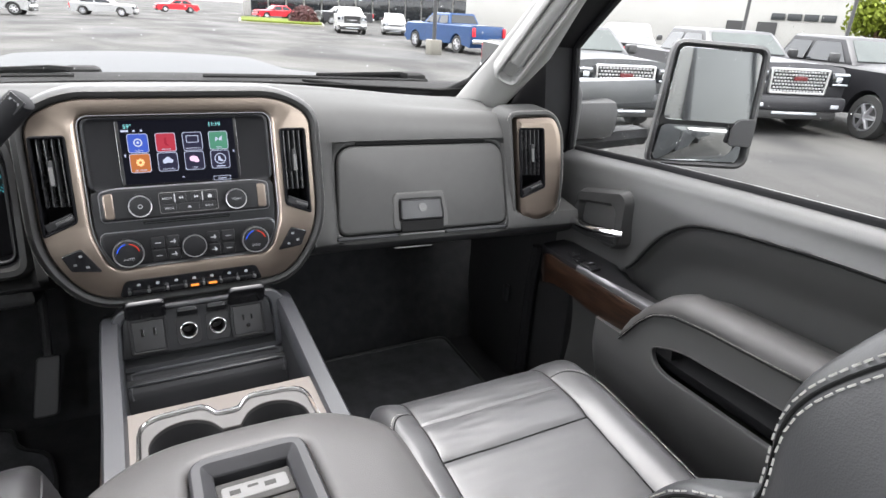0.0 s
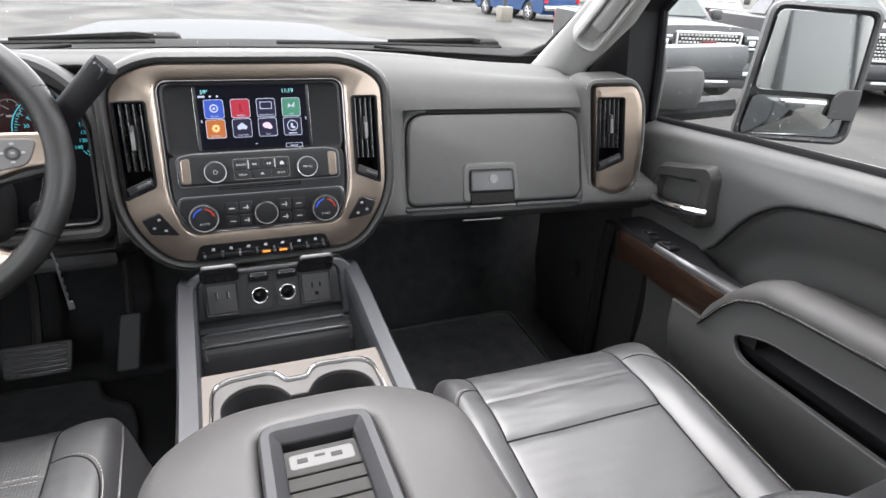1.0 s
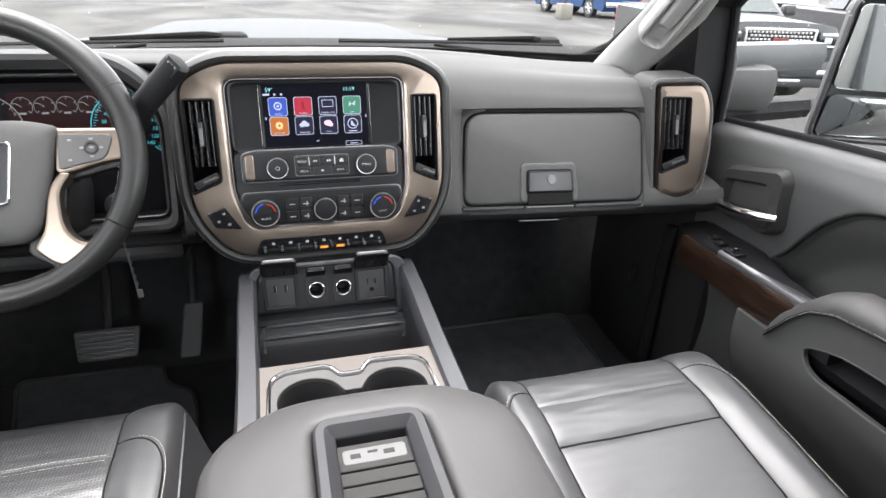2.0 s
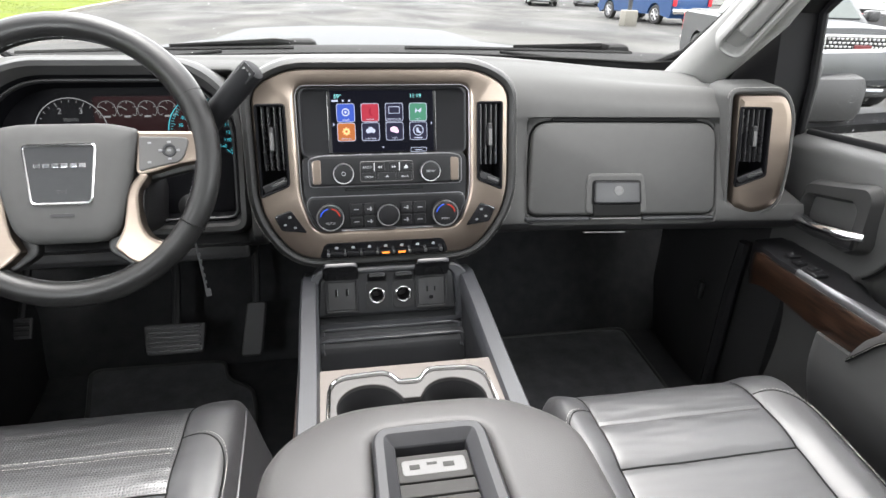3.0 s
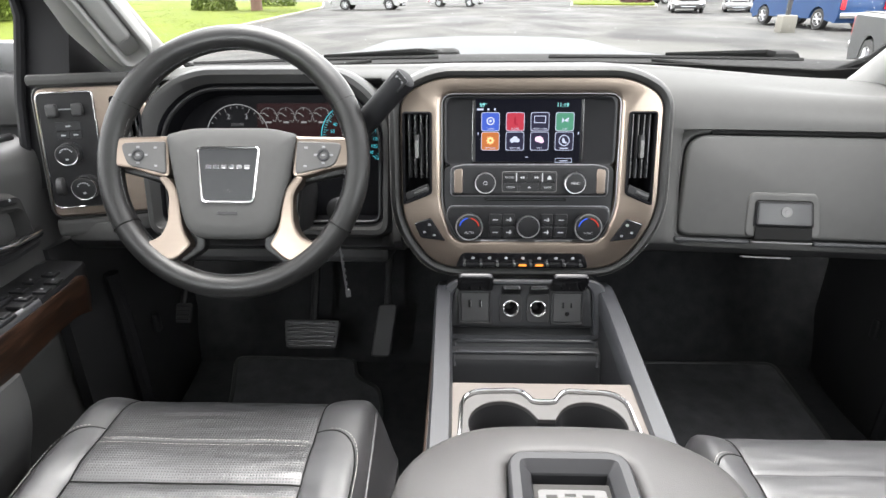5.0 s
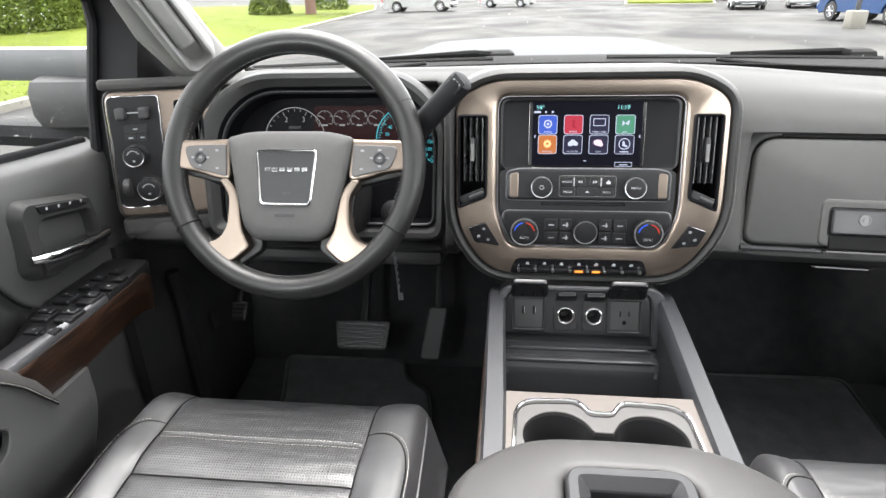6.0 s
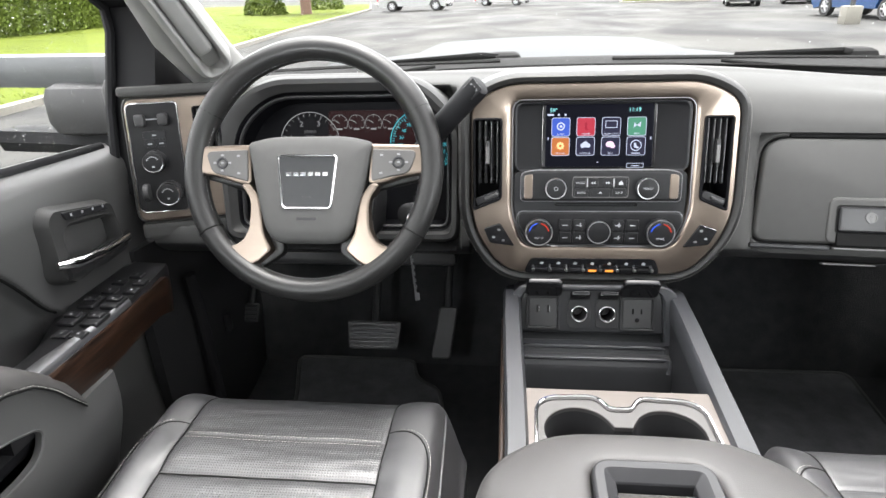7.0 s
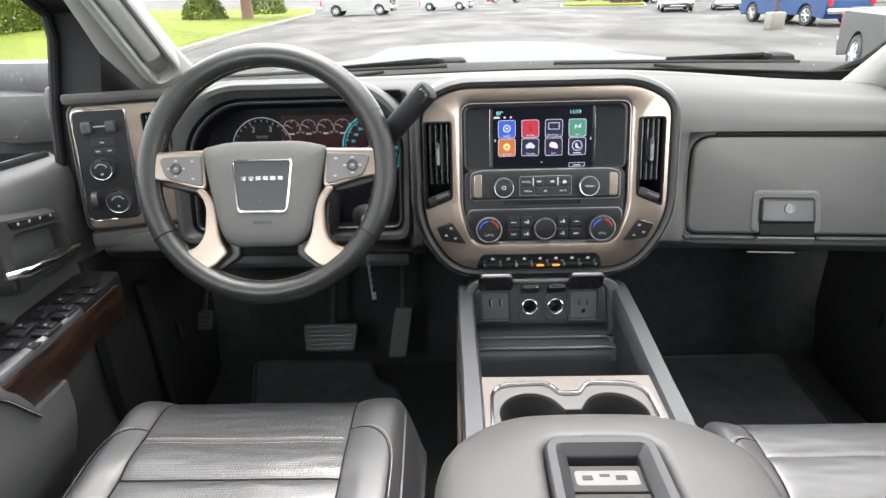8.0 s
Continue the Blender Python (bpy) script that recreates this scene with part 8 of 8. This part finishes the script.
    prism(bm, inset(o, 0.03), -0.06, 0.005, G, 0.002)
    part("grille_back", bm, M_TYRE, gr)
    if bright_front:
        for i in range(7):
            bm = B()
            for j in range(16):
                block(bm, (-gw * 0.88 + (j + 0.5 * (i % 2)) * gw * 0.114, -gh * 0.74 + i * gh * 0.245, 0.014), (gw * 0.080, gh * 0.15, 0.02), 0.008, G)
            part("grille_mesh", bm, M_SILVER, gr)
        bm = B()
        block(bm, (0, 0.05, 0.045), (0.26, 0.075, 0.03), 0.02, G)
        part("front_badge", bm, M_WINEPAINT, gr, "red badge bar")
    bm = B()
    block(bm, (0, Lf + 0.06, g + 0.27), (2 * w - 0.06, 0.20, 0.26), 0.07)
    part("front_bumper", bm, M_CHROME if body is M_PWHITE and kind == "pickup" else body, e)
    bm = B()
    block(bm, (0, Lf + 0.03, g + 0.07), (2 * w - 0.30, 0.20, 0.16), 0.04)
    part("front_valance", bm, M_TYRE, e)
    bm = B()
    block(bm, (0, Lf + 0.10, g + 0.10), (w * 0.9, 0.09, 0.05), 0.02)
    part("skid_strip", bm, M_LENS, e)
    bm = B()
    block(bm, (0, Lr - 0.05, g + 0.28), (2 * w - 0.06, 0.18, 0.22), 0.05)
    part("rear_bumper", bm, M_CHROME if kind == "pickup" else body, e)
    if kind == "pickup":
        bm = B()
        block(bm, (0, (Lr - 1.35) / 2, belt + 0.004), (2 * w - 0.30, -1.45 - Lr, 0.02), 0.008)
        part("bed_cover", bm, M_TYRE, e)
    e.matrix_basis = pose(x, y, 0, 0, 0, heading) @ Matrix.Scale(scale, 4)
    return e


def light_pole(x, y, block_h=0.62, h=9.0):
    e = thing("light_pole", "tall grey lot light pole on a concrete block", "light pole", (x, y, 0), "light poles")
    bm = B()
    block(bm, (x, y, block_h / 2 - 0.02), (0.55, 0.55, block_h + 0.04), 0.04)
    part("base", bm, M_KERB, e, "square concrete base")
    bm = B()
    tube(bm, [(x, y, block_h - 0.02), (x, y, h * 0.5), (x, y, h)], [0.09, 0.08, 0.07], 12)
    part("pole", bm, M_POLE, e)
    bm = B()
    block(bm, (x - 0.5, y, h + 0.05), (0.9, 0.35, 0.14), 0.04)
    part("lamp_head", bm, M_POLE, e)


def buildings():
    # long pale building beyond the parked trucks
    e = thing("commercial_building", "long low pale commercial building with two dark doors", "building", (44, 40, 0), group="buildings")
    M = pose(44.2, 39.7, 0, 0, 0, 27)
    bm = B()
    block(bm, (0, 0, 2.3), (14, 36, 4.6), 0.1, M)
    part("wall", bm, M_WALLW, e)
    bm = B()
    block(bm, (0, 0, 4.7), (14.5, 36.5, 0.3), 0.1, M)
    part("roof", bm, M_ROOFG, e)
    for y in (-8.3, -6.2, 6.0):
        bm = B()
        block(bm, (-7.02, y, 1.2), (0.2, 1.3, 2.4), 0.05, M)
        part("roll_door", bm, M_TYRE, e)
    for i in range(4):
        bm = B()
        block(bm, (-7.02, -12.05 + i * 1.05, 2.8), (0.2, 0.9, 0.45), 0.03, M)
        part("window", bm, M_OUTGLASS, e)
    e = thing("showroom_building", "showroom with dark glass front and pale fascia", "building", (32, 80, 0), group="buildings")
    M = pose(32, 84, 0, 0, 0, -12)
    bm = B()
    block(bm, (0, 3, 2.6), (34, 14, 5.2), 0.1, M)
    part("wall", bm, M_WALLW, e)
    for i in range(14):
        bm = B()
        block(bm, (-15 + i * 2.25, -4.1, 1.8), (2.05, 0.25, 3.2), 0.03, M)
        part("window", bm, M_TINT, e)
    bm = B()
    block(bm, (0, -4.3, 4.4), (34.6, 0.9, 1.2), 0.05, M)
    part("fascia", bm, M_PWHITE, e)


def utility_box():
    bm = B()
    block(bm, (-15.5, 45.5, 0.55), (0.7, 0.6, 0.9), 0.05)
    solo("utility_post", bm, M_BARK, "weathered brown post base on the lawn", "post")


def lot():
    grounds()
    hedge()
    buildings()
    vehicle("pickup_truck", "pickup", M_PBLUE, "parked blue pickup truck", 14.8, 27.3, 8)
    vehicle("pickup_truck", "pickup", M_PGREY, "parked grey pickup with chrome mesh grille", 7.98, 9.12, 165, 0.95, bright_front=True)
    vehicle("pickup_truck", "pickup", M_PDARK, "parked dark grey pickup with chrome mesh grille", 11.67, 8.35, 159, bright_front=True)
    vehicle("pickup_truck", "pickup", M_PBLACK, "parked black pickup with bright wheels", 13.4, 6.5, 161, bright_front=True)
    vehicle("pickup_truck", "pickup", M_PWHITE, "white pickup parked in the second row", 16.4, 16.4, 135)
    vehicle("pickup_truck", "pickup", M_PWHITE, "parked white pickup facing the drive", 15.0, 43.2, 165)
    vehicle("sedan", "car", M_PWHITE, "parked white sedan beside the pickup", 18.6, 43.5, 160)
    vehicle("sedan", "car", M_PRED, "parked red car behind the island", 16.0, 72.0, 100)
    vehicle("sedan", "car", M_PRED, "parked dark red car across the lot", 6.5, 82.0, 95)
    vehicle("pickup_truck", "pickup", M_PWHITE, "white pickup parked beside the drive", -7.6, 51.5, -96)
    vehicle("sedan", "car", M_PWHITE, "white car parked beyond the pickup", -0.8, 58.0, -100)
    vehicle("pickup_truck", "pickup", M_PDARK, "dark pickup parked across the lot", 20.5, 62.0, 100)
    light_pole(12.3, 23.9)
    light_pole(28.0, 20.5, 0.6, 10)
    light_pole(30.0, 16.5, 0.6, 10)
    tree(-15.6, 46.5, 7.5, 3.0, M_LEAF, 5, "lawn tree with reddish trunk and green crown", 0.42, 0.5)
    tree(37.0, 18.9, 3.5, 1.25, M_LEAF, 6, "yellow-green tree beside the building", 0.25, 0.3)
    tree(39.0, 17.6, 3.1, 1.6, M_LEAF, 7, "yellow-green tree beside the building", 0.25, 0.3)
    rnd = random.Random(11)
    for x, y, r, mm, lab in ((15.0, 56.0, 1.3, M_WINELEAF, "dark red rounded shrub on the island"), (-19.0, 47.0, 1.6, M_HEDGE, "rounded green shrub on the lawn"), (-17.5, 58.0, 1.8, M_HEDGE, "rounded green shrub on the lawn")):
        def inside(q):
            d = Vector((q.gauss(0, 1), q.gauss(0, 1), q.gauss(0, 1))).normalized() * r * (0.75 + 0.3 * q.random())
            return (x + d.x, y + d.y, 0.1 + abs(d.z) * 1.15)
        v, f = leaves(rnd, 2600, inside, 0.11)
        me = bpy.data.meshes.new("shrub")
        me.from_pydata(v, [], f)
        me.materials.append(mm)
        tagged(new("shrub", me), lab, "shrub", "shrubs")


# ---- build ----
lot()
cab()
wipers()
dashboard()
instrument_cluster()
steering_wheel()
shift_lever()
ignition_key()
pedals()
floor_mats()
console()
armrest()
seat(-0.461, 0.153, 0.236, 0.252, "black perforated leather driver seat with white stitching", -0.095, 0.205, 0.130, 0.112, -0.72, 24, True)
seat(0.414, 0.135, 0.212, 0.236, "black leather passenger seat with white stitching", -0.160, 0.185, 0.105, 0.080, -0.62, 26, False)
door(1)
door(-1)
kick_panels()
tow_mirror(1)
tow_mirror(-1)
rain_drops()
